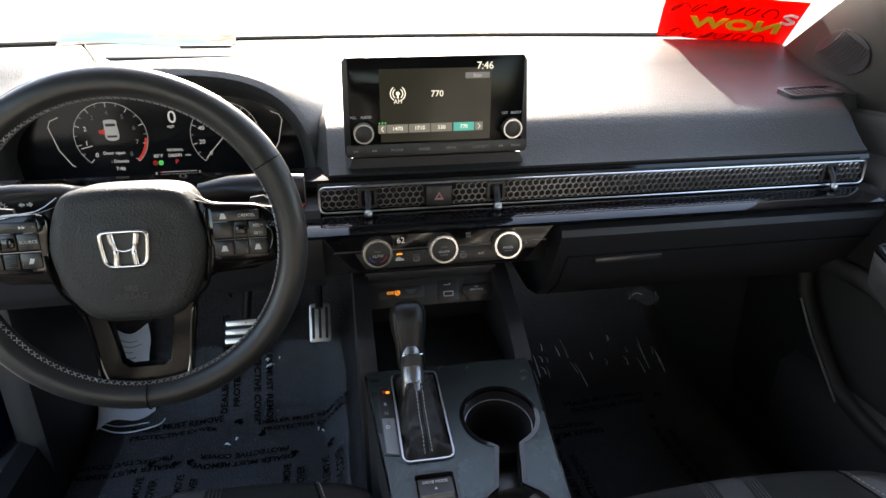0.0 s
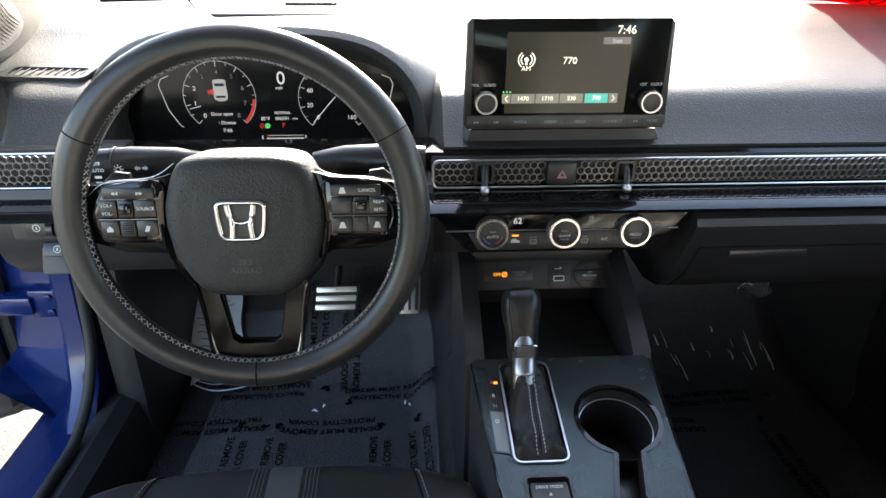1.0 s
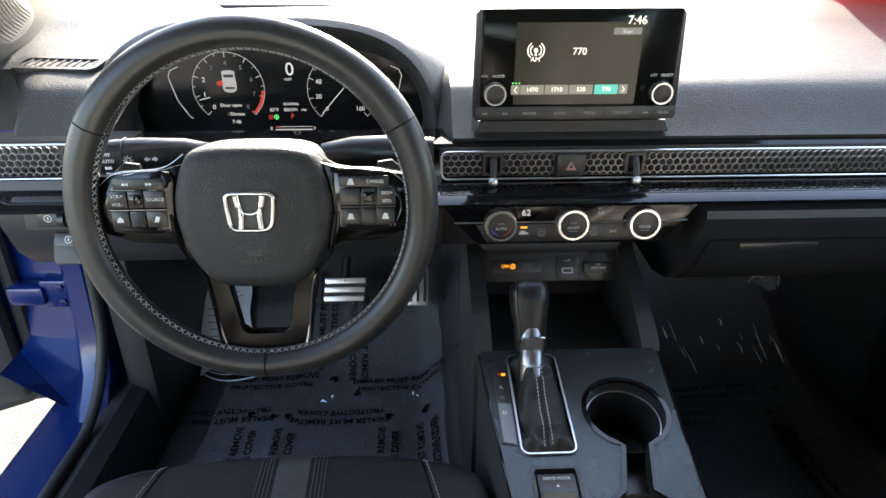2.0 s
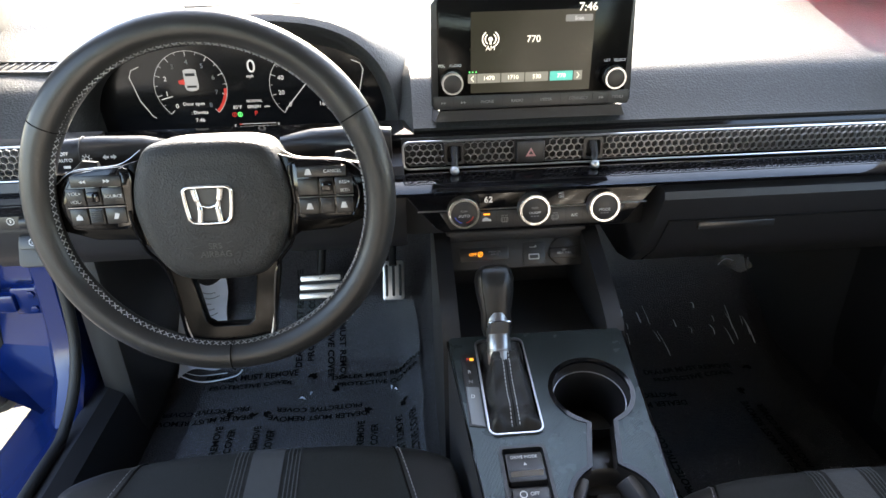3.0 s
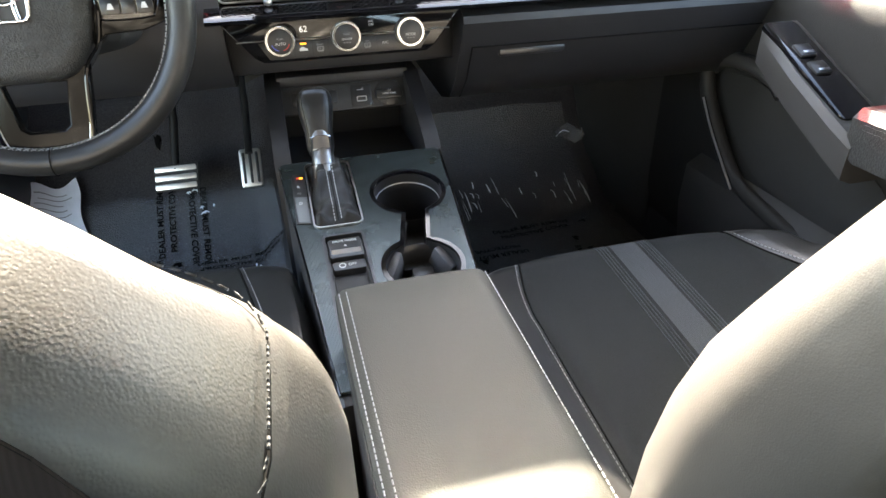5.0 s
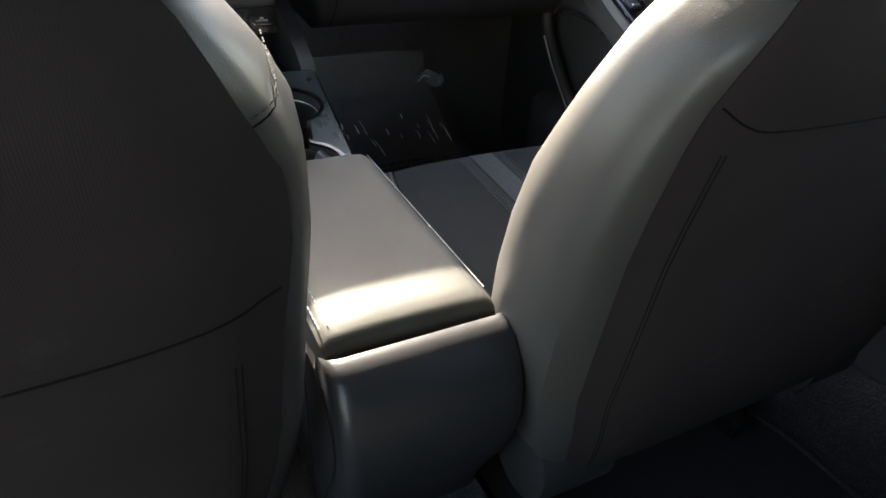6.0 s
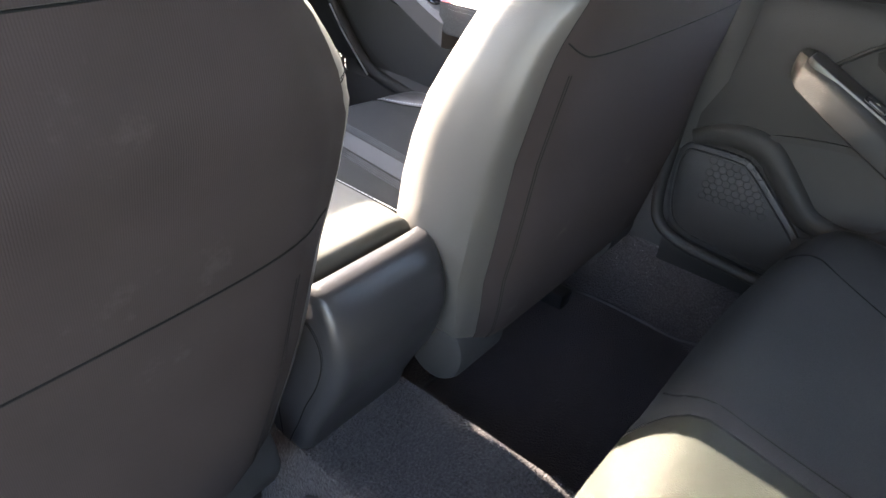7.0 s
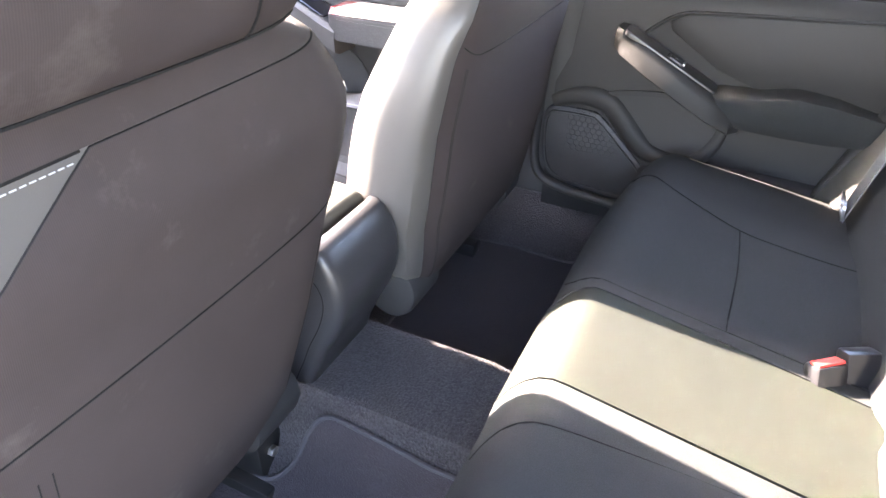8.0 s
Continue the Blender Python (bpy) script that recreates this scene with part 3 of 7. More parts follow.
        part("recliner_cover", bm, DARK, seat, "rounded black plastic hinge cover")
    # headrest
    hr = F @ pose(0, 0.067, 0.514)
    bm = B()

    def headpt(a, t, grow=0.0):
        k = max(0.0, 1 - abs(2 * t - 1) ** 5) ** 0.35
        w = (0.152 - 0.012 * t) * (0.88 + 0.12 * k) + grow
        d = 0.066 * (0.45 + 0.55 * k) + grow
        return hr @ Vector((w * math.copysign(abs(math.cos(a)) ** 0.42, math.cos(a)), d * math.copysign(abs(math.sin(a)) ** 0.6, math.sin(a)) - 0.010 * math.sin(math.pi * t), lerp(-0.060, 0.100, t)))

    loft(bm, [[headpt(2 * math.pi * q / 48, t) for q in range(48)] for t in (0.0, 0.012, 0.03, 0.06, 0.12, 0.2, 0.35, 0.5, 0.65, 0.8, 0.88, 0.94, 0.97, 0.988, 1.0)])
    head = part("headrest", bm, BACKCLOTH, seat, "charcoal cloth headrest")
    bm = B()
    tube(bm, [headpt(2 * math.pi * q / 48, 0.085, 0.0004) for q in range(48)], 0.0010, 6, True)
    part("piping", bm, SEAM, head)
    bm = B()
    tube(bm, [headpt(radians(lerp(-80, -86, i / 14)), lerp(0.085, 0.9, i / 14), 0.0002) for i in range(15)], 0.0009, 6)
    part("seam", bm, SEAM, head)
    for sg in (-1, 1):
        bm = B()
        tube(bm, [F @ Vector((sg * 0.065, 0.062, H - 0.04)), hr @ Vector((sg * 0.065, -0.012, -0.05))], 0.006, 12)
        part("headrest_post", bm, CHROME, seat, "chrome post")
    return seat, top


front_seat("car_seat", -0.360, 0.140, -0.422, "black fabric driver seat with grey stripe and vinyl bolsters", 1, True)
front_seat("car_seat", 0.352, 0.028, -0.425, "black fabric passenger seat with grey stripe and vinyl bolsters", -1)

# rear bench
bench = thing("rear_bench_seat", (0, -1.05, FLOOR), "black rear bench seat in fabric and vinyl", "car seat")


def bench_top(x, v):
    y = lerp(-1.24, -0.788 - 0.02 * abs(x / 0.6) ** 3, v)
    a = abs(x)
    z = 0.268 + 0.05 * v - 0.075 * max(0.0, (v - 0.84) / 0.16) ** 2.2 - 0.05 * max(0, (a - 0.58) / 0.09) ** 2
    z += 0.012 * curve1([(0.0, 1.0), (0.09, 0.85), (0.13, 0.0)], a)
    z += 0.008 * math.sin(math.pi * min(1, max(0, (a - 0.14) / 0.30))) - 0.016 * max(0, (a - 0.30) / 0.3) ** 2
    return Vector((x, y, z))


def bench_piece(x0, x1, mat, name, label):
    """x0, x1: the edges as functions of v (0 back, 1 front)."""
    bm = B()
    nu, nv = max(8, int((x1(1) - x0(1)) / 0.02)), 30
    g = [[bm.verts.new(bench_top(lerp(x0(j / nv), x1(j / nv), i / nu), j / nv)) for j in range(nv + 1)] for i in range(nu + 1)]
    for i in range(nu):
        for j in range(nv):
            bm.faces.new((g[i][j], g[i + 1][j], g[i + 1][j + 1], g[i][j + 1]))
    rim = [g[i][0] for i in range(nu)] + [g[nu][j] for j in range(nv)] + [g[i][nv] for i in range(nu, 0, -1)] + [g[0][j] for j in range(nv, 0, -1)]
    low = [bm.verts.new((v.co.x, v.co.y - (0.07 if v.co.y > -1.0 else 0), 0.0)) for v in rim]
    for i in range(len(rim)):
        j = (i + 1) % len(rim)
        bm.faces.new((rim[i], rim[j], low[j], low[i]))
    bm.faces.new(low)
    return part(name, bm, mat, bench, label)


def seam_r(v):
    return 0.060 + 0.034 * v - 0.012 * max(0.0, (v - 0.88) / 0.12)


def seam_l(v):
    return -0.100 + 0.014 * v


LCUSH = bench_piece(lambda v: -0.67, lambda v: seam_l(v) - 0.0015, FABRIC, "outer_cushion", "black fabric outer seat cushion")
bench_piece(lambda v: seam_l(v) + 0.0015, lambda v: seam_r(v) - 0.0015, BENCHVINYL, "middle_cushion", "grey-black vinyl middle seat cushion")
RCUSH = bench_piece(lambda v: seam_r(v) + 0.0015, lambda v: 0.67, FABRIC, "outer_cushion", "black fabric outer seat cushion")
bm = B()
sheet(bm, lambda u, v: (lerp(-0.56, 0.56, u), -1.155 - 0.24 * v + 0.03 * math.sin(math.pi * v) - 0.012 * math.exp(-((lerp(-0.56, 0.56, u) - 0.03) / 0.02) ** 2), lerp(0.24, 0.86, v)), 60, 16, (0, -0.09, 0))
part("bench_backrest", bm, FABRIC, bench, "black fabric rear backrest")

# ---- dashboard ----
dash = thing("dashboard", (0, 0.5, 0.45), "dark grey soft-touch dashboard with gloss black trim", "dashboard")
TOP = [(0.93, 0.757), (0.80, 0.757), (0.66, 0.746), (0.58, 0.729), (0.57, 0.7265), (0.50, 0.714), (0.43, 0.7015), (0.37, 0.690), (0.338, 0.683), (0.324, 0.6775), (0.312, 0.669), (0.29, 0.649), (0.268, 0.632), (0.258, 0.626), (0.262, 0.618)]
bm = B()


def pad_profile(x):
    """The pad's outline at x: behind the instrument cluster it starts further forward and lies lower."""
    k = curve1([(-0.625, 0.0), (-0.585, 1.0), (-0.205, 1.0), (-0.150, 0.0)], x)
    k2 = curve1([(0.70, 0.0), (0.76, 1.0)], abs(x))
    return [(lerp(lerp(y, max(y, 0.455 + 0.02 * (0.72 - z)), k), max(y, 0.40 + 0.1 * (0.72 - z)), k2), z - 0.035 * k) for y, z in TOP]


def dash_y(x):  # the outer ends come a little nearer
    return -0.02 * max(0, abs(x) - 0.55) ** 1.0


loft(bm, [[(x, y + dash_y(x) - 0.12 * (abs(x) / 0.78) ** 2 * max(0, (y - 0.5) / 0.43), z) for y, z in pad_profile(x)] + [(x, max(0.30, pad_profile(x)[-1][0]), 0.600), (x, 0.93, 0.60)] for x in [lerp(-0.81, 0.81, i / 130) for i in range(131)]])
part("top_pad", bm, SOFT, dash, "soft-touch grained dashboard top")
bm = B()
tube(bm, [(x, 0.925 - 0.12 * (abs(x) / 0.78) ** 2, 0.761) for x in [lerp(-0.78, 0.78, i / 40) for i in range(41)]], 0.005, 8)
part("windscreen_seal", bm, RUBBER, dash, "black rubber strip at the foot of the windscreen")
# gloss black trim above and below the vents
bm = B()
prof = [(0.266, 0.6235), (0.253, 0.6205), (0.250, 0.6135), (0.262, 0.612), (0.30, 0.612), (0.30, 0.627)]
loft(bm, [[(x, y, z) for y, z in prof] for x in [lerp(-0.72, 0.70, i / 30) for i in range(31)]])
part("upper_trim", bm, GLOSS, dash, "thin gloss black trim strip")
bm = B()
prof = [(0.244, 0.576), (0.226, 0.574), (0.196, 0.567), (0.188, 0.563), (0.190, 0.558), (0.210, 0.553), (0.30, 0.553), (0.30, 0.576)]
loft(bm, [[(x, y, z) for y, z in prof] for x in [lerp(-0.185, 0.70, i / 30) for i in range(31)]])
part("lower_trim", bm, GLOSS, dash, "gloss piano black ledge below the vents")
bm = B()
loft(bm, [[(x, y, z) for y, z in prof] for x in [lerp(-0.72, -0.53, i / 8) for i in range(9)]])
part("lower_trim", bm, GLOSS, dash, "gloss piano black ledge below the vents")
# lower dash panels
bm = B()
prof = [(0.215, 0.553), (0.198, 0.545), (0.195, 0.535), (0.212, 0.500), (0.245, 0.440), (0.285, 0.400), (0.34, 0.385), (0.60, 0.40), (0.60, 0.553)]
loft(bm, [[(x, y, z) for y, z in prof] for x in [lerp(0.172, 0.71, i / 12) for i in range(13)]])
part("glove_box_panel", bm, LOWDASH, dash, "black grained glove box panel")
bm = B()
prof = [(0.262, 0.60), (0.232, 0.585), (0.222, 0.56), (0.218, 0.53), (0.235, 0.485), (0.265, 0.455), (0.33, 0.44), (0.60, 0.46), (0.60, 0.56), (0.30, 0.59)]
loft(bm, [[(x, y, z) for y, z in prof] for x in [lerp(-0.72, -0.165, i / 12) for i in range(13)]])
part("knee_panel", bm, LOWDASH, dash, "black grained knee panel")
bm = B()
box(bm, (-0.20, 0.26, 0.470), (0.20, 0.60, 0.60), 0.01)
part("centre_body", bm, LOWDASH, dash)


def holed(name, outlines, m, thick, mat, parent, bevel=0.0, label=""):
    """A plate with openings: the first outline is the edge, the others are holes; local z of m is its upper side."""
    cu = bpy.data.curves.new("plate", "CURVE")
    cu.dimensions, cu.fill_mode, cu.extrude, cu.bevel_depth, cu.bevel_resolution = "2D", "BOTH", thick / 2, bevel, 2
    for o in outlines:
        sp = cu.splines.new("POLY")
        sp.points.add(len(o) - 1)
        for p, (x, y) in zip(sp.points, o):
            p.co = (x, y, 0, 1)
        sp.use_cyclic_u = True
    tmp = bpy.data.objects.new("plate", cu)
    scene.collection.objects.link(tmp)
    bpy.context.view_layer.update()
    me = bpy.data.meshes.new_from_object(tmp.evaluated_get(bpy.context.evaluated_depsgraph_get()))
    bpy.data.objects.remove(tmp)
    me.transform(m @ Matrix.Translation((0, 0, -thick / 2)))
    me.materials.clear()
    me.materials.append(mat)
    ob = new(name, me)
    ob.parent = parent
    if parent.type == "EMPTY":
        ob.matrix_parent_inverse = Matrix.Translation(-parent.location)
    return tagged(ob, label) if label else ob


def closed_spline(pts, n=6):
    k = len(pts)
    out = []
    for i in range(k):
        p0, p1, p2, p3 = (Vector((*pts[(i + d) % k], 0)) for d in (-1, 0, 1, 2))
        for q in range(n):
            t = q / n
            v = 0.5 * ((2 * p1) + (p2 - p0) * t + (2 * p0 - 5 * p1 + 4 * p2 - p3) * t * t + (3 * p1 - p0 - 3 * p2 + p3) * t ** 3)
            out.append((v.x, v.y))
    return out


def scaled(o, k, c=(0, 0)):
    return [(c[0] + (x - c[0]) * k, c[1] + (y - c[1]) * k) for x, y in o]


def bars(bm, m, w, h, t=0.0004):
    return box(bm, (-w / 2, -h / 2, 0), (w / 2, h / 2, t), 0, m)


# ---- honeycomb air vents ----
HEX = M("dark_chrome_lattice", (0.34, 0.34, 0.35), 0.32, metal=0.85, var=0.1)


def honeycomb(parent, x0, x1, z0, z1, y, gaps=(), pitch=0.0094):
    bm = B()
    r = pitch / math.sqrt(3)
    rows = int((z1 - z0) / (1.5 * r)) + 2
    cols = int((x1 - x0) / pitch) + 2
    for j in range(rows):
        for i in range(cols):
            cx = x0 + (i + 0.5 * (j % 2)) * pitch
            cz = z0 + j * 1.5 * r
            if not (x0 < cx < x1 and z0 - 0.001 < cz < z1 + 0.001) or any(a < cx < b for a, b in gaps):
                continue
            rings = []
            for rad, yy in ((r * 1.0, y), (r * 0.935, y), (r * 0.90, y + 0.004)):
                rings.append([bm.verts.new((min(x1, max(x0, cx + rad * math.sin(math.pi / 3 * k))), yy, min(z1, max(z0, cz + rad * math.cos(math.pi / 3 * k))))) for k in range(6)])
            for a, b in zip(rings, rings[1:]):
                for k in range(6):
                    q = (k + 1) % 6
                    bm.faces.new((a[k], a[q], b[q], b[k]))
    ob = part("lattice", bm, HEX, parent, "dark metallic honeycomb lattice")
    tagged(ob, kind="stuff")


def vent(name, x0, x1, z0, z1, y, knobs, gaps, label, tilt=0.0):
    v = thing(name, ((x0 + x1) / 2, y, z0), label, "air vent", "dashboard vents")
    bm = B()
    box(bm, (x0 - 0.004, y + 0.012, z0 - 0.004), (x1 + 0.004, y + 0.05, z1 + 0.004), 0.002)
    part("duct", bm, DARK, v)
    honeycomb(v, x0 + 0.001, x1 - 0.001, z0 + 0.001, z1 - 0.001, y, gaps)
    bm = B()
    cz, hz = (z0 + z1) / 2, (z1 - z0)
    o = rrect(x1 - x0 + 0.004, hz + 0.004, 0.008)
    tube(bm, [((x0 + x1) / 2 + a, y - 0.002, cz + b) for a, b in o], 0.0016, 8, True)
    part("rim_trim", bm, SATIN, v, "thin satin silver rim")
    for kx in knobs:
        bm = B()
        ringplate(bm, rrect(0.026, hz - 0.003, 0.004), rrect(0.0185, hz - 0.010, 0.003), facing(kx, y, cz), -0.012, 0.001)
        sl = part("slider_slot", bm, PLASTIC2, v)
        bm = B()
        tube(bm, [(kx, y + 0.004, cz + 0.008), (kx, y - 0.008, cz - 0.002), (kx - 0.001, y - 0.014, z0 + 0.003)], [0.0055, 0.0045, 0.004], 10)
        part("slider_stem", bm, PLASTIC2, sl)
        bm = B()
        bmesh.ops.create_uvsphere(bm, u_segments=14, v_segments=10, radius=0.0062, matrix=pose(kx - 0.001, y - 0.016, z0 - 0.001))
        part("slider_knob", bm, SATIN, sl, "satin silver knob tip")
    return v


vent("dashboard_vent", -0.163, 0.680, 0.5805, 0.6125, 0.238, (-0.099, 0.084, 0.622), ((-0.112, -0.085), (-0.022, 0.022), (0.071, 0.098), (0.609, 0.636)), "long honeycomb air vent with satin silver rim in the dashboard")
vent("driver_vent", -0.735, -0.553, 0.588, 0.628, 0.238, (-0.62,), ((-0.633, -0.607),), "honeycomb driver air vent with satin silver rim")
HAZARD = M("pale_red_print", (0.42, 0.20, 0.20), 0.5, var=0)
haz = thing("hazard_switch", (0, 0.238, 0.58), "black hazard light button with red triangle", "button")
bm = B()
box(bm, (-0.0185, 0.231, 0.582), (0.0185, 0.26, 0.611), 0.0025)
part("button", bm, PLASTIC2, haz)
for k, mat in ((0.0068, HAZARD), (0.0030, PLASTIC2)):
    bm = B()
    plate(bm, [(-k, -k * 0.75), (k, -k * 0.75), (0, k * 0.95)], facing(0, 0.231, 0.596), -0.001, 0.0004 if mat is HAZARD else 0.0006)
    part("triangle", bm, mat, haz)

# ---- touch screen ----
disp = thing("touch_screen", (0, 0.27, 0.645), "black dashboard touch screen with round knobs showing AM radio", "screen")
DM = facing(0.0, 0.2425, 0.718, -1.5)  # face of the screen
bm = B()
body = [(-0.126, -0.060), (-0.121, -0.066), (0.123, -0.066), (0.1285, -0.060), (0.122, 0.060), (0.117, 0.066), (-0.119, 0.066), (-0.1245, 0.060)]
plate(bm, body, DM, -0.018, 0.0, 0.0018)
loft(bm, [[DM @ Vector((x * 0.98, y, -0.018)) for x, y in body], [DM @ Vector((x * 0.8, y * 0.7 - 0.02, -0.06)) for x, y in body]])
part("housing", bm, PLASTIC2, disp, "black plastic screen housing")
bm = B()
loft(bm, [[(x * k, y, z) for x, y in ((-0.118, 0.256), (0.124, 0.256), (0.132, 0.29), (0.126, 0.36), (-0.120, 0.36), (-0.126, 0.29))] for k, z in ((1.03, 0.634), (1.0, 0.642), (0.98, 0.648))])
part("plinth", bm, LOWDASH, disp, "grained plinth under the screen")
bm = B()
plate(bm, rrect(0.236, 0.118, 0.004), DM @ pose(0.0005, 0.0065, 0), -0.001, 0.0006, 0.0003)
part("glass", bm, COVERGLASS, disp, "glossy black cover glass")
bm = B()
plate(bm, rrect(0.150, 0.096, 0.001), DM @ pose(-0.002, 0.0025, 0), 0, 0.0011)
lit = part("lit_display", bm, SCREEN, disp, "dim lit radio display")
bm = B()
plate(bm, rrect(0.249, 0.0165, 0.002), DM @ pose(0.001, -0.0565, 0), -0.001, 0.0020, 0.0006)
strip = part("button_strip", bm, PLASTIC2, disp, "row of flat menu buttons")
for x in (-0.0985, -0.074, -0.0365, 0.001, 0.037, 0.0785, 0.0985):
    bm = B()
    bars(bm, DM @ pose(x, -0.0565, 0.0019), 0.0006, 0.0165)
    part("button_gap", bm, DARK, strip)
for x, w in ((-0.056, "PHONE"), (-0.018, "RADIO"), (0.019, "MEDIA"), (0.06, "CONNECT"), (0.111, "MENU")):
    lettering("print", w, DM @ pose(x, -0.0565, 0.0024), 0.0050, GREYPRINT, strip)
for x in (-0.112, -0.087, 0.089):
    bm = B()
    for d in (-0.0022, 0.0012):
        plate(bm, [(d, -0.0016), (d + 0.003, 0), (d, 0.0016)], DM @ pose(x, -0.0565, 0.002), 0, 0.0004)
    part("track_symbol", bm, GREYPRINT, strip)
for kx in (-0.1005, 0.1025):
    km = DM @ pose(kx, -0.0305, 0)
    bm = B()
    plate(bm, circle(0.0150, 36), km, 0, 0.0055, 0.001)
    kn = part("knob", bm, GLOSS, disp, "black round knob with a silver rim")
    bm = B()
    ringplate(bm, circle(0.0132, 36), circle(0.0112, 36), km, 0.005, 0.014)
    part("knob_rim", bm, SATIN, kn, "satin silver ring")
    bm = B()
    plate(bm, circle(0.0115, 36), km, 0.003, 0.0132, 0.001)
    part("knob_face", bm, PLASTIC2, kn)
for x, w in ((-0.113, "VOL"), (-0.096, "AUDIO"), (0.0935, "LIST"), (0.1095, "SELECT")):
    lettering("print", w, DM @ pose(x, -0.011, 0.0009), 0.0046, WHITEPRINT, disp)
lettering("clock_digits", "7:46", DM @ pose(0.064, 0.0525, 0.0016), 0.0135, SCREENTEXT, lit)
lettering("station", "770", DM @ pose(-0.0005, 0.0175, 0.0016), 0.0115, SCREENTEXT, lit)
lettering("band", "AM", DM @ pose(-0.053, 0.0085, 0.0016), 0.0078, SCREENTEXT, lit)
bm = B()
bmesh.ops.create_uvsphere(bm, u_segments=12, v_segments=8, radius=0.0028, matrix=DM @ pose(-0.053, 0.019, 0.001) @ Matrix.Diagonal((1, 1, 0.2, 1)))
plate(bm, [(-0.0014, -0.005), (0.0014, -0.005), (0.0006, 0), (-0.0006, 0)], DM @ pose(-0.053, 0.018, 0.0012), 0, 0.0006)
for rr in (0.0065, 0.0098):
    for sg in (1, -1):
        tube(bm, [DM @ Vector((-0.053 + sg * rr * math.cos(a), 0.019 + rr * math.sin(a), 0.0015)) for a in [radians(-55 + 11 * i) for i in range(11)]], 0.0007, 5)
part("antenna_symbol", bm, SCREENTEXT, lit)
bm = B()
plate(bm, rrect(0.033, 0.0078, 0.001), DM @ pose(0.054, 0.0405, 0), 0.001, 0.0014)
part("scan_button", bm, M("scan_bar", (0.12, 0.12, 0.12), 0.5, var=0, emit=(0.6, 0.6, 0.6), estr=0.03), lit)
lettering("scan_word", "Scan", DM @ pose(0.054, 0.0403, 0.0018), 0.0062, WHITE, lit)
for x, w, mat in ((-0.0545, "1470", SCREENBAR), (-0.0245, "1710", SCREENBAR), (0.0055, "530", SCREENBAR), (0.0365, "770", TEALGLOW)):
    bm = B()
    plate(bm, rrect(0.0288, 0.0115, 0.0005), DM @ pose(x, -0.0275, 0), 0.001, 0.0014)
    key = part("preset_key", bm, mat, lit)
    lettering("preset_number", w, DM @ pose(x, -0.0275, 0.0017), 0.0072, SCREENTEXT, key)
for x, sg in ((-0.075, -1), (0.0575, 1)):
    bm = B()
    plate(bm, rrect(0.0105, 0.0115, 0.0005), DM @ pose(x, -0.0275, 0), 0.001, 0.0014)
    key = part("arrow_key", bm, SCREENBAR, lit)
    bm = B()
    tube(bm, [DM @ Vector((x - sg * 0.0015, -0.0275 + 0.0035, 0.0019)), DM @ Vector((x + sg * 0.0015, -0.0275, 0.0019)), DM @ Vector((x - sg * 0.0015, -0.0275 - 0.0035, 0.0019))], 0.0005, 5)
    part("arrow", bm, SCREENTEXT, key)
bm = B()
for x in (-0.0785, -0.0745, -0.0705):
    bars(bm, DM @ pose(x, -0.0195, 0.001), 0.0016, 0.0016)
part("signal_dots", bm, GREENGLOW, lit)

# ---- climate controls ----
CM = facing(0, 0.206, 0.529, 6)
clim = thing("climate_controls", (0, 0.21, 0.50), "gloss black climate panel with three silver knobs", "control panel")
bm = B()
po = [(-0.166, 0.0300), (-0.166, 0.024), (-0.128, -0.0215), (-0.116, -0.0285), (0.116, -0.0285), (0.128, -0.0215), (0.168, 0.024), (0.168, 0.0300)]
plate(bm, po, CM, -0.03, 0.0, 0.0015)
part("panel", bm, GLOSS, clim, "gloss black panel")
bm = B()
tube(bm, [CM @ Vector((-0.150, 0.0015, 0.0006)), CM @ Vector((0.152, 0.0015, 0.0006))], 0.0010, 6)
part("accent_line", bm, SATIN, clim, "thin silver accent line")
bm = B()
plate(bm, [(-0.122, -0.001), (-0.108, -0.0245), (0.108, -0.0245), (0.124, -0.001)], CM, -0.001, 0.0008, 0.0004)
bp = part("button_plate", bm, PLASTIC2, clim, "flat black button plate")
for x in (-0.073, -0.048, -0.026, 0.020, 0.044, 0.067):
    bm = B()
    bars(bm, CM @ pose(x, -0.013, 0.0007), 0.0007, 0.023)
    part("button_gap", bm, DARK, bp)
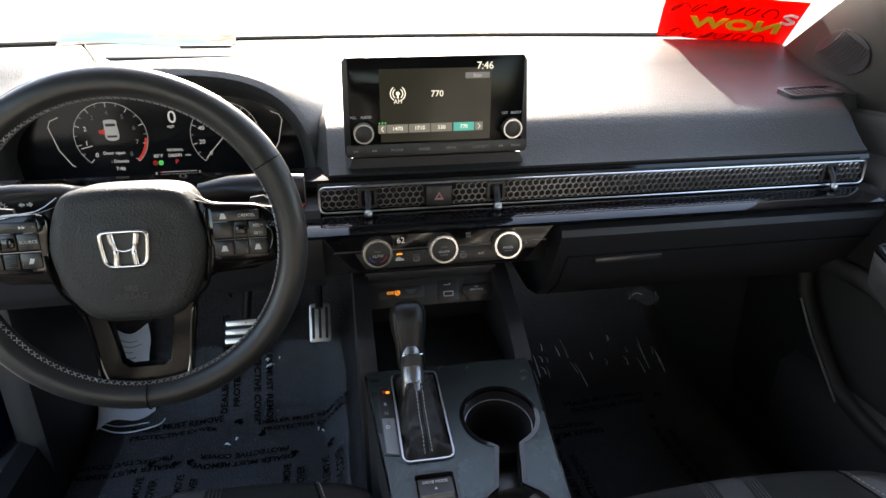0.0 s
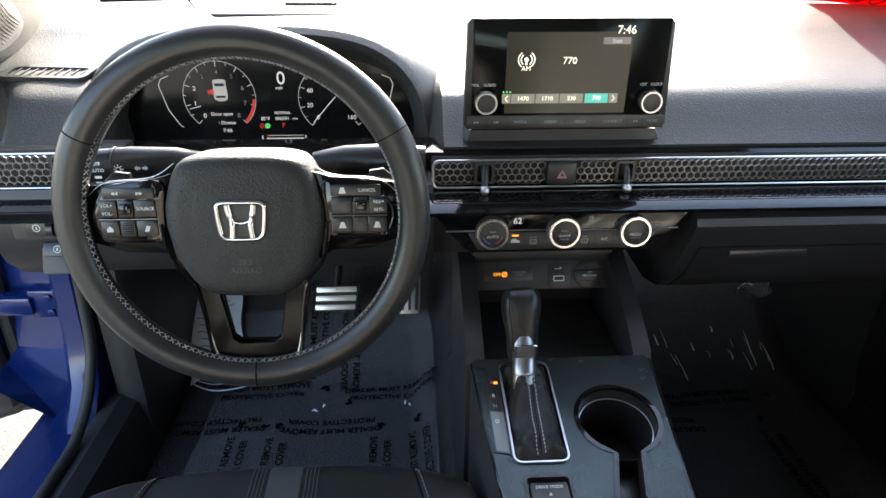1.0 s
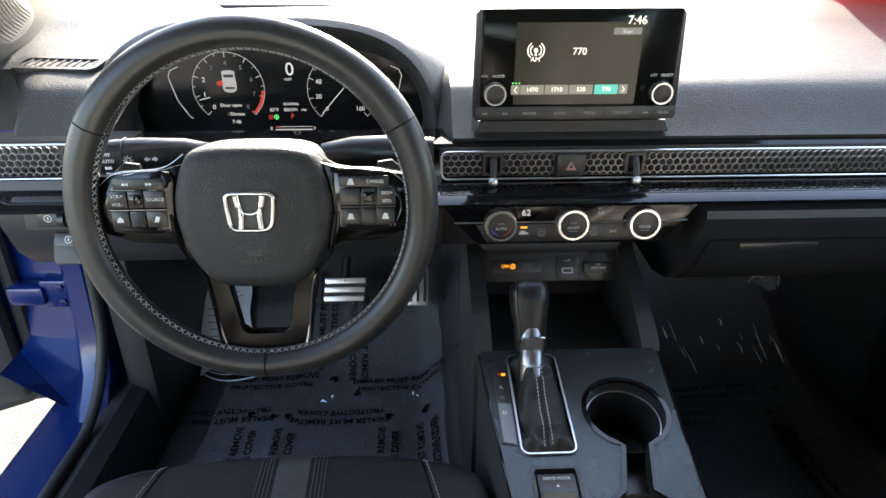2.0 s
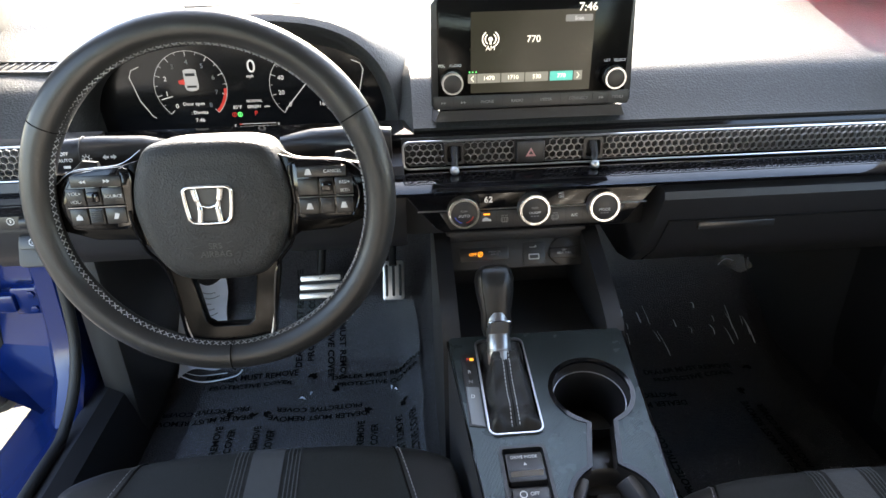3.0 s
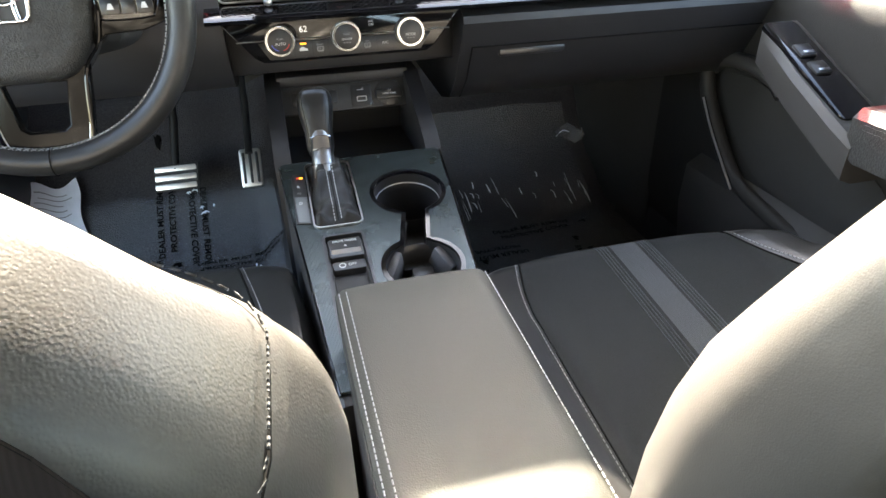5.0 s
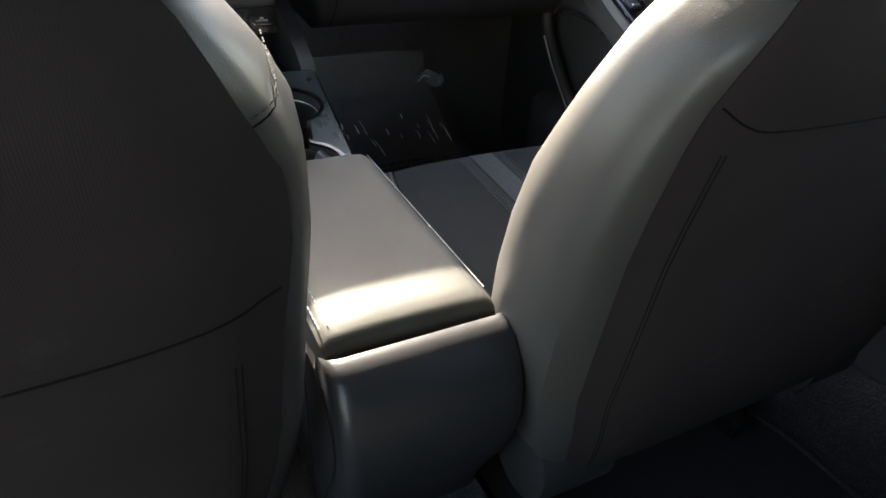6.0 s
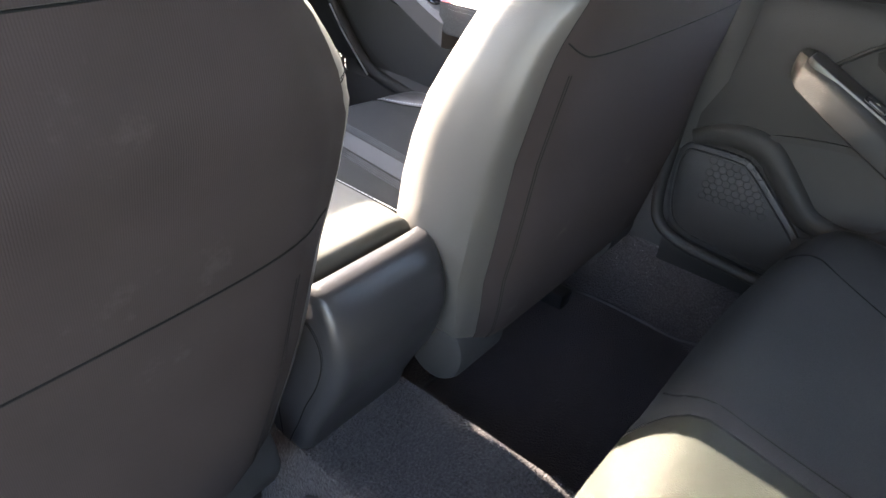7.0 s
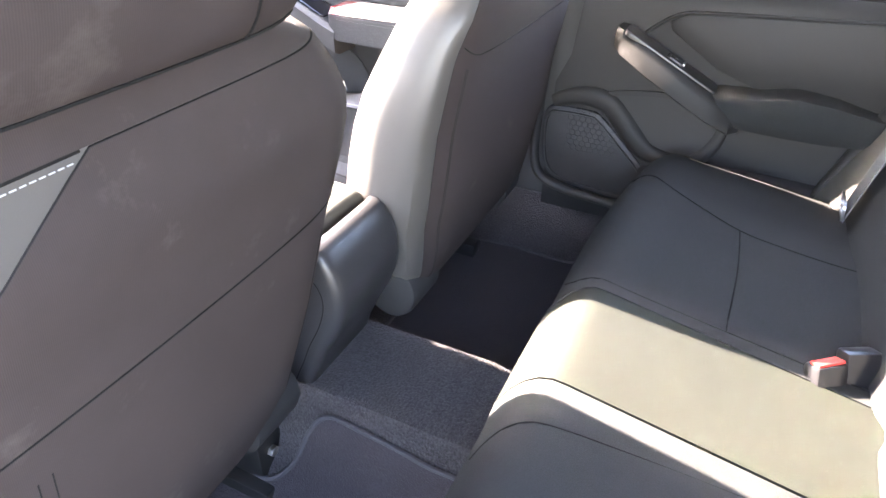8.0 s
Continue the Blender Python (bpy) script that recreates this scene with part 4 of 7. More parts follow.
for kx, w in ((-0.0915, "AUTO"), (0.0, "ON/OFF"), (0.0915, "MODE")):
    km = CM @ pose(kx, 0.001, 0)
    bm = B()
    o = []
    for i in range(120):
        a = 2 * math.pi * i / 120
        o.append(((0.0203 + 0.0006 * (i % 2)) * math.cos(a), (0.0203 + 0.0006 * (i % 2)) * math.sin(a)))
    loft(bm, [[km @ Vector((x, y, 0)) for x, y in o], [km @ Vector((x * 0.97, y * 0.97, 0.013)) for x, y in o]])
    knob = part("knob", bm, SATIN, clim, "knurled satin silver rotary knob")
    bm = B()
    outer, inner = circle(0.0196, 48), circle(0.0168, 48)
    ringplate(bm, outer, inner, km, 0.012, 0.0165)
    part("knob_ring", bm, CHROME, knob, "bright silver ring")
    bm = B()
    plate(bm, circle(0.0170, 40), km, 0.01, 0.0146, 0.001)
    part("knob_face", bm, PLASTIC2, knob)
    lettering("print", w, km @ pose(0, -0.0035, 0.0148), 0.0052 if len(w) < 5 else 0.0042, WHITEPRINT, knob)
    if w != "MODE":
        lettering("print", "PUSH", km @ pose(0, 0.003, 0.0148), 0.0036, GREYPRINT, knob)
    if w == "AUTO":
        bm = B()
        tube(bm, [km @ Vector((0.0125 * math.cos(a), 0.0125 * math.sin(a), 0.0149)) for a in [radians(200 + i * 8) for i in range(8)]], 0.0005, 5)
        part("cold_mark", bm, M("blue_print", (0.1, 0.15, 0.7), 0.5, var=0), knob)
        bm = B()
        tube(bm, [km @ Vector((0.0125 * math.cos(a), 0.0125 * math.sin(a), 0.0149)) for a in [radians(-20 - i * 8) for i in range(8)]], 0.0005, 5)
        part("warm_mark", bm, REDPLASTIC, knob)
    else:
        bm = B()
        for i in range(3):
            bars(bm, km @ pose(-0.004 + 0.004 * i, -0.008, 0.0147), 0.0026, 0.0012)
        part("print", bm, GREYPRINT, knob)
lettering("temperature", "62", CM @ pose(-0.058, 0.0135, 0.0002), 0.0115, WHITE, clim)
lettering("print", "A/C\nON", CM @ pose(0.0375, 0.0155, 0.0002), 0.0044, WHITEPRINT, clim)
lettering("print", "A/C", CM @ pose(0.056, -0.0125, 0.0010), 0.0056, WHITEPRINT, bp)
bm = B()
bars(bm, CM @ pose(-0.0605, -0.0055, 0.0009), 0.0085, 0.0022)
part("indicator", bm, ORANGEGLOW, bp)
bm = B()
plate(bm, [(-0.006, -0.002), (0.006, -0.002), (0.0055, 0.0005), (0.0025, 0.0012), (0.0005, 0.003), (-0.003, 0.003), (-0.0055, 0.0008)], CM @ pose(-0.0605, -0.013, 0.0008), 0, 0.0004)
part("car_symbol", bm, WHITEPRINT, bp)
for x, w in ((-0.037, "FRONT"), (0.030, "REAR")):
    lettering("print", w, CM @ pose(x, -0.0085, 0.0010), 0.0028, GREYPRINT, bp)
    bm = B()
    ringplate(bm, rrect(0.0095, 0.0062, 0.0015), rrect(0.0078, 0.0045, 0.001), CM @ pose(x, -0.014, 0.0008), 0, 0.0004)
    for i in range(3):
        bars(bm, CM @ pose(x - 0.0025 + 0.0025 * i, -0.0155, 0.0008), 0.0007, 0.006)
    part("defrost_symbol", bm, GREYPRINT, bp)

# ---- steering wheel ----
WC = Vector((-0.3557, 0.052, 0.619))
WM = facing(*WC, 10.4)
wheel = thing("steering_wheel", WC, "black leather steering wheel with grey stitching and gloss black spokes", "steering wheel")
bm = B()
loops = []
NR = 120
for i in range(NR + 1):
    a = 2 * math.pi * i / NR
    grip = 0.0015 * (math.exp(-((math.degrees(a) - 35) / 18) ** 2) + math.exp(-((math.degrees(a) - 145) / 18) ** 2))
    rx, rz = 0.0154 + grip, 0.0162 + grip
    loops.append([WM @ Vector(((0.1648 + rx * math.cos(b)) * math.cos(a), (0.1648 + rx * math.cos(b)) * math.sin(a), rz * math.sin(b))) for b in [2 * math.pi * k / 20 for k in range(20)]])
loft(bm, loops, cap=False)
bmesh.ops.remove_doubles(bm, verts=bm.verts, dist=1e-5)
rim = part("rim", bm, LEATHER, wheel, "smooth black leather rim")
for ang in (29, 151, 270):
    bm = B()
    a = radians(ang)
    tube(bm, [WM @ Vector(((0.1648 + 0.0163 * math.cos(b)) * math.cos(a), (0.1648 + 0.0163 * math.cos(b)) * math.sin(a), 0.0176 * math.sin(b))) for b in [2 * math.pi * k / 24 for k in range(24)]], 0.0007, 5, True)
    part("seam", bm, SEAM, rim)
bm = B()
nz = 130
for i in range(nz):  # cross stitch round the inner edge
    ang = i / nz * 360
    a0, a1 = radians(ang), radians(ang + 1.9)
    for s0, s1 in ((0.20, 0.50), (0.50, 0.20)):
        p0 = WM @ Vector(((0.1648 - 0.0164 * math.cos(s0)) * math.cos(a0), (0.1648 - 0.0164 * math.cos(s0)) * math.sin(a0), 0.0176 * math.sin(s0)))
        p1 = WM @ Vector(((0.1648 - 0.0164 * math.cos(s1)) * math.cos(a1), (0.1648 - 0.0164 * math.cos(s1)) * math.sin(a1), 0.0176 * math.sin(s1)))
        tube(bm, [p0, p1], 0.00052, 4)
part("stitching", bm, THREAD, rim, "light grey cross stitching")
# hub with its airbag pad
pad_o = closed_spline([(-0.046, 0.0605), (0, 0.063), (0.046, 0.0605), (0.065, 0.047), (0.077, 0.004), (0.0685, -0.040), (0.050, -0.070), (0.030, -0.0795), (0, -0.081), (-0.030, -0.0795), (-0.050, -0.070), (-0.0685, -0.040), (-0.077, 0.004), (-0.065, 0.047)], 5)
pad_o = pad_o[::-1]
bm = B()
loops = [[WM @ Vector((x, y, -0.045)) for x, y in pad_o]]
for k, z in ((1.0, -0.008), (0.99, 0.0), (0.955, 0.007), (0.90, 0.0105), (0.78, 0.0135), (0.70, 0.0130), (0.60, 0.0145), (0.35, 0.0160), (0.10, 0.0165)):
    loops.append([WM @ Vector((x * k, (y + 0.005) * k - 0.005, z)) for x, y in pad_o])
loft(bm, loops)
pad = part("airbag_pad", bm, M("airbag_leather", (0.027, 0.0275, 0.0275), 0.48, grain=620, strength=0.75, dist=0.0010, spec=0.35, kind="cells"), wheel, "grained black airbag cover")
for w, y in (("SRS", -0.0415), ("AIRBAG", -0.0500)):
    lettering("embossed_word", w, WM @ pose(0, y, 0.0152), 0.0088, EMBOSS, pad)
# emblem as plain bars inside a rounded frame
EM = WM @ pose(0, 0.0005, 0.0160) @ Matrix.Diagonal((0.93, 0.88, 1, 1))
eo = [(-0.0248, 0.0130), (-0.0225, 0.0190), (-0.0150, 0.0207), (0.0150, 0.0207), (0.0225, 0.0190), (0.0248, 0.0130), (0.0225, -0.0110), (0.0195, -0.0180), (0.0130, -0.0207), (-0.0130, -0.0207), (-0.0195, -0.0180), (-0.0225, -0.0110)]
eo = closed_spline(eo[::-1], 6)
bm = B()
tube(bm, [EM @ Vector((x, y, 0.0012)) for x, y in scaled(eo, 0.97)], 0.0024, 10, True)
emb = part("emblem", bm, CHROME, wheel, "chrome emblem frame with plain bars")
for sg in (-1, 1):
    bm = B()
    tube(bm, spline([EM @ Vector((sg * a, b, 0.0014)) for a, b in ((0.0135, 0.0180), (0.0122, 0.0090), (0.0100, 0.0010), (0.0092, -0.0070), (0.0105, -0.0185))], 5), [0.0034] * 8 + [0.0026] * 5 + [0.0031] * 8, 10)
    part("emblem_bar", bm, CHROME, emb)
bm = B()
tube(bm, spline([EM @ Vector((a, b, 0.0010)) for a, b in ((-0.0100, 0.0005), (0.0, -0.0025), (0.0100, 0.0005))], 6), 0.0021, 10)
part("emblem_bar", bm, CHROME, emb)
bm = B()
plate(bm, scaled(eo, 0.89), EM, -0.001, 0.0006)
part("emblem_ground", bm, PLASTIC, emb)
# spokes, switch pods, lower spoke
for sg in (-1, 1):
    def P(x, y):
        return (sg * x, y)
    bm = B()
    arm_o = [P(0.060, 0.046), P(0.085, 0.0385), P(0.120, 0.0365), P(0.150, 0.032), P(0.158, 0.008), P(0.155, -0.022), P(0.120, -0.034), P(0.082, -0.036), P(0.068, -0.045), P(0.070, 0.0)]
    plate(bm, arm_o[::-sg], WM, -0.020, -0.004, 0.0012)
    spoke = part("spoke", bm, COVERGLASS, wheel, "gloss black side spoke")
    bm = B()
    pod_o = closed_spline([P(0.079, 0.036), P(0.120, 0.034), P(0.132, 0.028), P(0.144, 0.004), P(0.138, -0.016), P(0.130, -0.021), P(0.090, -0.022), P(0.081, -0.016), P(0.078, 0.010)][::-sg], 4)
    plate(bm, pod_o, WM, -0.010, 0.0015, 0.0015)
    pod = part("switch_pod", bm, GLOSS, spoke, "gloss black switch pod")
    bm = B()
    tube(bm, [WM @ Vector((x, y, 0.0005)) for x, y in pod_o], 0.0011, 6, True)
    part("pod_trim", bm, GLOSS, spoke)
    bm = B()
    tube(bm, spline([WM @ Vector((*P(0.064, 0.0535), -0.003)), WM @ Vector((*P(0.086, 0.0405), -0.002)), WM @ Vector((*P(0.128, 0.0365), -0.002)), WM @ Vector((*P(0.147, 0.024), -0.002))], 8), 0.0005, 6)
    part("silver_line", bm, NECK, spoke, "thin satin silver edging")
    bm = B()
    tube(bm, spline([WM @ Vector((*P(0.081, -0.005), 0.002)), WM @ Vector((*P(0.079, -0.022), 0.002)), WM @ Vector((*P(0.072, -0.046), 0.0)), WM @ Vector((*P(0.054, -0.074), 0.0)), WM @ Vector((*P(0.045, -0.145), 0.0))], 8), 0.0019, 6)
    part("silver_line", bm, GLOSS, spoke, "gloss black edging")
    for (x0, x1, y0, y1) in ((0.084, 0.132, 0.0205, 0.0315), (0.084, 0.104, 0.0025, 0.0195), (0.1055, 0.119, 0.0025, 0.0195), (0.1205, 0.138, 0.0025, 0.0195), (0.084, 0.1035, -0.0165, -0.0005), (0.105, 0.119, -0.0165, -0.0005), (0.1205, 0.137, -0.0165, -0.0005)):
        bm = B()
        a, b = sorted((sg * x0, sg * x1))
        box(bm, (a, y0, 0.0008), (b, y1, 0.0035), 0.0008, WM)
        part("key", bm, KEY, pod)
    bm = B()
    a, b = sorted((sg * 0.1065, sg * 0.118))
    box(bm, (a, 0.006, 0.002), (b, 0.016, 0.0062), 0.0015, WM)
    part("roller", bm, GLOSS, pod)
    bm = B()
    for i in range(6):
        box(bm, (a, -0.014 + i * 0.002, 0.002), (b, -0.0128 + i * 0.002, 0.0052), 0.0003, WM)
    if sg < 0:
        part("thumb_wheel", bm, PLASTIC2, pod)
    else:
        bm.free()
    bm = B()
    tube(bm, [WM @ Vector((*P(0.083, 0.0010), 0.0036)), WM @ Vector((*P(0.138, 0.0010), 0.0036))], 0.0006, 5)
    part("pod_line", bm, SATIN, pod)
    if sg < 0:
        for w, x, y, s in (("VOL+", -0.1295, 0.0145, 0.0048), ("VOL-", -0.1295, 0.0065, 0.0048), ("SOURCE", -0.0935, 0.0110, 0.0045)):
            lettering("print", w, WM @ pose(x, y, 0.0038), s, WHITEPRINT, pod)
        bm = B()
        for x in (-0.120, -0.098):
            d = 1 if x > -0.11 else -1
            for q in (-0.0026, 0.0006):
                plate(bm, [(d * q, -0.0018), (d * (q + 0.003), 0), (d * q, 0.0018)][::d], WM @ pose(x, 0.026, 0.0035), 0, 0.0003)
        plate(bm, [(-0.003, -0.003), (0.003, -0.003), (0.003, 0), (0, 0.003), (-0.003, 0)], WM @ pose(-0.129, -0.0085, 0.0035), 0, 0.0003)
        plate(bm, [(-0.003, -0.003), (0.001, -0.003), (0.003, 0.002), (-0.001, 0.003)], WM @ pose(-0.0935, -0.0085, 0.0035), 0, 0.0003)
        tagged(part("symbol", bm, WHITEPRINT, pod), kind="stuff")
    else:
        for w, x, y, s in (("CANCEL", 0.119, 0.026, 0.0046), ("RES/+", 0.130, 0.0145, 0.0044), ("SET/-", 0.130, 0.0065, 0.0044)):
            lettering("print", w, WM @ pose(x, y, 0.0038), s, WHITEPRINT, pod)
        for x, y in ((0.095, 0.026), (0.128, -0.0085), (0.094, -0.0085)):
            bm = B()
            plate(bm, [(-0.0036, -0.003), (0.0036, -0.003), (0.0016, 0.003), (-0.0016, 0.003)], WM @ pose(x, y, 0.0035), 0, 0.0003)
            part("symbol", bm, WHITEPRINT, pod)
low_o = [(-0.056, -0.066), (-0.050, -0.110), (-0.044, -0.144), (-0.034, -0.152), (0.034, -0.152), (0.044, -0.144), (0.050, -0.110), (0.056, -0.066)]
hole = [(-0.034, -0.079), (-0.026, -0.128), (-0.018, -0.134), (0.018, -0.134), (0.026, -0.128), (0.034, -0.079)]
holed("lower_spoke", [low_o, hole], WM @ pose(0, 0, -0.003), 0.012, COVERGLASS, wheel, 0.0015, "gloss black lower spoke with an opening")
bm = B()
tube(bm, spline([WM @ Vector((x, y, -0.001)) for x, y in ((-0.053, -0.076), (-0.047, -0.118), (-0.040, -0.147), (-0.030, -0.153), (0.030, -0.153), (0.040, -0.147), (0.047, -0.118), (0.053, -0.076))], 5), 0.0009, 6)
part("silver_line", bm, SATIN, wheel, "thin satin edging of the lower spoke")
bm = B()
loft(bm, [[WM @ Vector((x * k, y * k - 0.004, z)) for x, y in circle(0.052, 28)] for k, z in ((1.0, -0.015), (0.95, -0.05), (0.8, -0.07))])
part("hub_back", bm, PLASTIC, wheel)

# column shroud and stalks
col = thing("steering_column", (-0.3557, 0.20, 0.56), "black steering column cover with stalks", "steering column")
bm = B()
loops = []
for y, w, h, cz in ((0.125, 0.070, 0.040, 0.590), (0.135, 0.082, 0.046, 0.588), (0.20, 0.090, 0.044, 0.576), (0.30, 0.095, 0.040, 0.560), (0.42, 0.10, 0.04, 0.545)):
    loops.append([(-0.3557 + w * math.copysign(abs(math.cos(a)) ** 0.6, math.cos(a)), y, cz + h * math.copysign(abs(math.sin(a)) ** 0.6, math.sin(a))) for a in [2 * math.pi * k / 32 for k in range(32)]])
loft(bm, loops)
part("shroud", bm, DARK, col)
for sg in (-1, 1):
    bm = B()
    x0 = -0.3557
    pts = [(x0 + sg * 0.055, 0.15, 0.640), (x0 + sg * 0.09, 0.145, 0.643), (x0 + sg * 0.135, 0.135, 0.647), (x0 + sg * 0.178, 0.128, 0.648)]
    loops = []
    for (x, y, z), r in zip(pts, (0.014, 0.0195, 0.0200, 0.0175)):
        loops.append([(x, y + r * 0.8 * math.cos(a), z + r * math.sin(a)) for a in [2 * math.pi * k / 20 for k in range(20)]])
    loft(bm, loops)
    st = part("stalk", bm, KEY, col, "black control stalk with white symbols")
    bm = B()
    tube(bm, [(x0 + sg * 0.1475, 0.1315 + 0.0163 * math.cos(a), 0.6475 + 0.0201 * math.sin(a)) for a in [2 * math.pi * k / 20 for k in range(20)]], 0.0007, 5, True)
    part("stalk_ring", bm, DARK, st)
    if sg < 0:
        for i, w in enumerate(("OFF", "AUTO")):
            lettering("print", w, facing(x0 - 0.161, 0.1130, 0.6555 - 0.007 * i), 0.0052, WHITEPRINT, st)
        bm = B()
        for i in (0, 1):
            bars(bm, facing(x0 - 0.161, 0.1130, 0.6415 - 0.0065 * i), 0.007, 0.0028)
        part("print", bm, WHITEPRINT, st)
        bm = B()
        for d in (-1, 1):
            plate(bm, [(d * 0.001, -0.0012), (d * 0.004, -0.0012), (d * 0.004, -0.0028), (d * 0.0072, 0), (d * 0.004, 0.0028), (d * 0.004, 0.0012), (d * 0.001, 0.0012)][::d], facing(x0 - 0.118, 0.1180, 0.649), 0, 0.0003)
        ringplate(bm, circle(0.0028, 14), circle(0.0021, 14), facing(x0 - 0.140, 0.1150, 0.649), 0, 0.0003)
        for k in range(8):
            bars(bm, facing(x0 - 0.140, 0.1150, 0.649) @ pose(0.0043 * math.cos(k * math.pi / 4), 0.0043 * math.sin(k * math.pi / 4), 0, 0, 0, k * 45), 0.0018, 0.0006)
        tagged(part("symbol", bm, WHITEPRINT, st), kind="stuff")
    else:
        for i, w in enumerate(("OFF", "INT", "LO", "HI")):
            lettering("print", w, facing(x0 + 0.158, 0.1130, 0.657 - 0.0058 * i), 0.0046, WHITEPRINT, st)
    # shift paddle
    bm = B()
    pm = WM @ pose(sg * 0.130, 0.030, -0.034)
    plate(bm, [(sg * a, b) for a, b in ((-0.014, -0.006), (0.012, -0.012), (0.015, 0.003), (0.004, 0.012), (-0.010, 0.010))][::sg], pm, -0.004, 0.002, 0.0015)
    pd = part("shift_paddle", bm, KEY, col, "dark grey shift paddle")
    bm = B()
    bars(bm, pm @ pose(0, 0.001, 0.002), 0.005, 0.0012)
    if sg > 0:
        bars(bm, pm @ pose(0, 0.001, 0.0021), 0.0012, 0.005)
    part("print", bm, WHITEPRINT, pd)
start = thing("start_button", (-0.185, 0.24, 0.60), "round engine start button with red glowing ring", "button")
bm = B()
plate(bm, circle(0.0135, 32), facing(-0.198, 0.240, 0.600, 8), -0.01, 0.004, 0.002)
part("button", bm, PLASTIC2, start)
bm = B()
ringplate(bm, circle(0.0150, 32), circle(0.0136, 32), facing(-0.198, 0.240, 0.600, 8), -0.004, 0.003)
part("glow_ring", bm, M("dim_red_ring", (0.25, 0.01, 0.01), 0.4, var=0, emit=(1, 0.04, 0.03), estr=0.03), start)

# ---- instrument cluster ----
clu = thing("instrument_cluster", (-0.385, 0.41, 0.585), "black digital instrument cluster with two round dials", "instrument cluster")
KM = facing(-0.383, 0.402, 0.655, 0)
bm = B()
co = closed_spline([(-0.232, -0.062), (0.205, -0.062), (0.212, -0.035), (0.185, 0.060), (0.12, 0.098), (0.0, 0.112), (-0.12, 0.098), (-0.19, 0.060), (-0.235, -0.030)], 6)
plate(bm, co, KM, -0.02, -0.001)
face = part("display_face", bm, CLUSTER, clu, "dark display face")


def dial(cx, cy, r, a0, a1, n, marks, red=None):
    bm = B()
    tube(bm, [KM @ Vector((cx + r * math.cos(a), cy + r * math.sin(a), 0.0)) for a in [radians(lerp(a0, a1, i / 60)) for i in range(61)]], 0.00028, 5)
    for i in range(n + 1):
        a = radians(lerp(a0, a1, i / n))
        k = 0.86 if i % 2 == 0 else 0.91
        tube(bm, [KM @ Vector((cx + r * math.cos(a), cy + r * math.sin(a), 0.0003)), KM @ Vector((cx + k * r * math.cos(a), cy + k * r * math.sin(a), 0.0003))], 0.0004 if i % 2 == 0 else 0.00025, 4)
    part("dial_ring", bm, WHITE, face, "white dial ring with tick marks")
    for w, f in marks:
        a = radians(lerp(a0, a1, f))
        lettering("dial_number", w, KM @ pose(cx + 0.71 * r * math.cos(a), cy + 0.70 * r * math.sin(a), 0.0004), 0.0092, WHITE if w in ("1", "2", "0", "20", "40", "60", "140", "160") else GREYPRINT, face)
    if red:
        bm = B()
        f0, f1 = red
        oo = [(cx + r * 0.99 * math.cos(radians(lerp(a0, a1, lerp(f0, f1, i / 10)))), cy + r * 0.99 * math.sin(radians(lerp(a0, a1, lerp(f0, f1, i / 10))))) for i in range(11)]
        ii = [(cx + r * 0.91 * math.cos(radians(lerp(a0, a1, lerp(f0, f1, i / 10)))), cy + r * 0.91 * math.sin(radians(lerp(a0, a1, lerp(f0, f1, i / 10))))) for i in range(11)]
        plate(bm, (oo + ii[::-1])[::-1], KM, 0.0001, 0.0006)
        part("red_zone", bm, REDGLOW, face)


dial(-0.082, 0.005, 0.051, 228, -48, 16, [(str(i), i / 8) for i in (0, 1, 2, 3, 4, 5, 6, 7, 8)], (0.84, 1.0))
dial(0.081, 0.001, 0.051, 228, -48, 16, [("0", 0.0), ("20", 1 / 8), ("40", 2 / 8), ("60", 3 / 8), ("80", 4 / 8), ("140", 7 / 8), ("160", 1.0)])
bm = B()
tube(bm, [KM @ Vector((0.081 - 0.0315, 0.001 - 0.033, 0.001)), KM @ Vector((0.081 + 0.002, 0.001 + 0.004, 0.001))], 0.0006, 5)
tube(bm, [KM @ Vector((-0.082 - 0.044, 0.005 - 0.016, 0.001)), KM @ Vector((-0.082 - 0.028, 0.005 - 0.012, 0.001))], 0.0006, 5)
tagged(part("needle", bm, WHITE, face), kind="stuff")
for w, x, y, s, mat in (("0", 0.0075, 0.031, 0.026, WHITE), ("mph", 0.004, 0.018, 0.006, WHITE), ("Door open", -0.082, -0.019, 0.0068, WHITE), (": Dismiss", -0.076, -0.032, 0.0068, WHITE), ("7:46", -0.077, -0.0435, 0.0078, WHITE), ("NORMAL", 0.005, -0.018, 0.0056, WHITE), ("006591", 0.004, -0.0265, 0.0068, WHITE), ("miles", 0.0225, -0.0265, 0.004, WHITE), ("85°F", -0.0205, -0.0265, 0.0068, WHITE), ("P", 0.005, -0.0365, 0.0098, REDGLOW), ("E", -0.0275, -0.0545, 0.0068, WHITE), ("F", 0.036, -0.0545, 0.0068, WHITE)):
    lettering("readout", w, KM @ pose(x, y, 0.0004), s, mat, face)
bm = B()
for i in range(10):
    bars(bm, KM @ pose(-0.0195 + i * 0.0055, -0.0562, 0.0003), 0.0045, 0.0024)
bars(bm, KM @ pose(0.006, -0.0515, 0.0003), 0.052, 0.0006)
part("fuel_bar", bm, WHITE, face)
bm = B()
bars(bm, KM @ pose(-0.0195, -0.0518, 0.0004), 0.004, 0.0014)
part("fuel_mark", bm, REDGLOW, face)
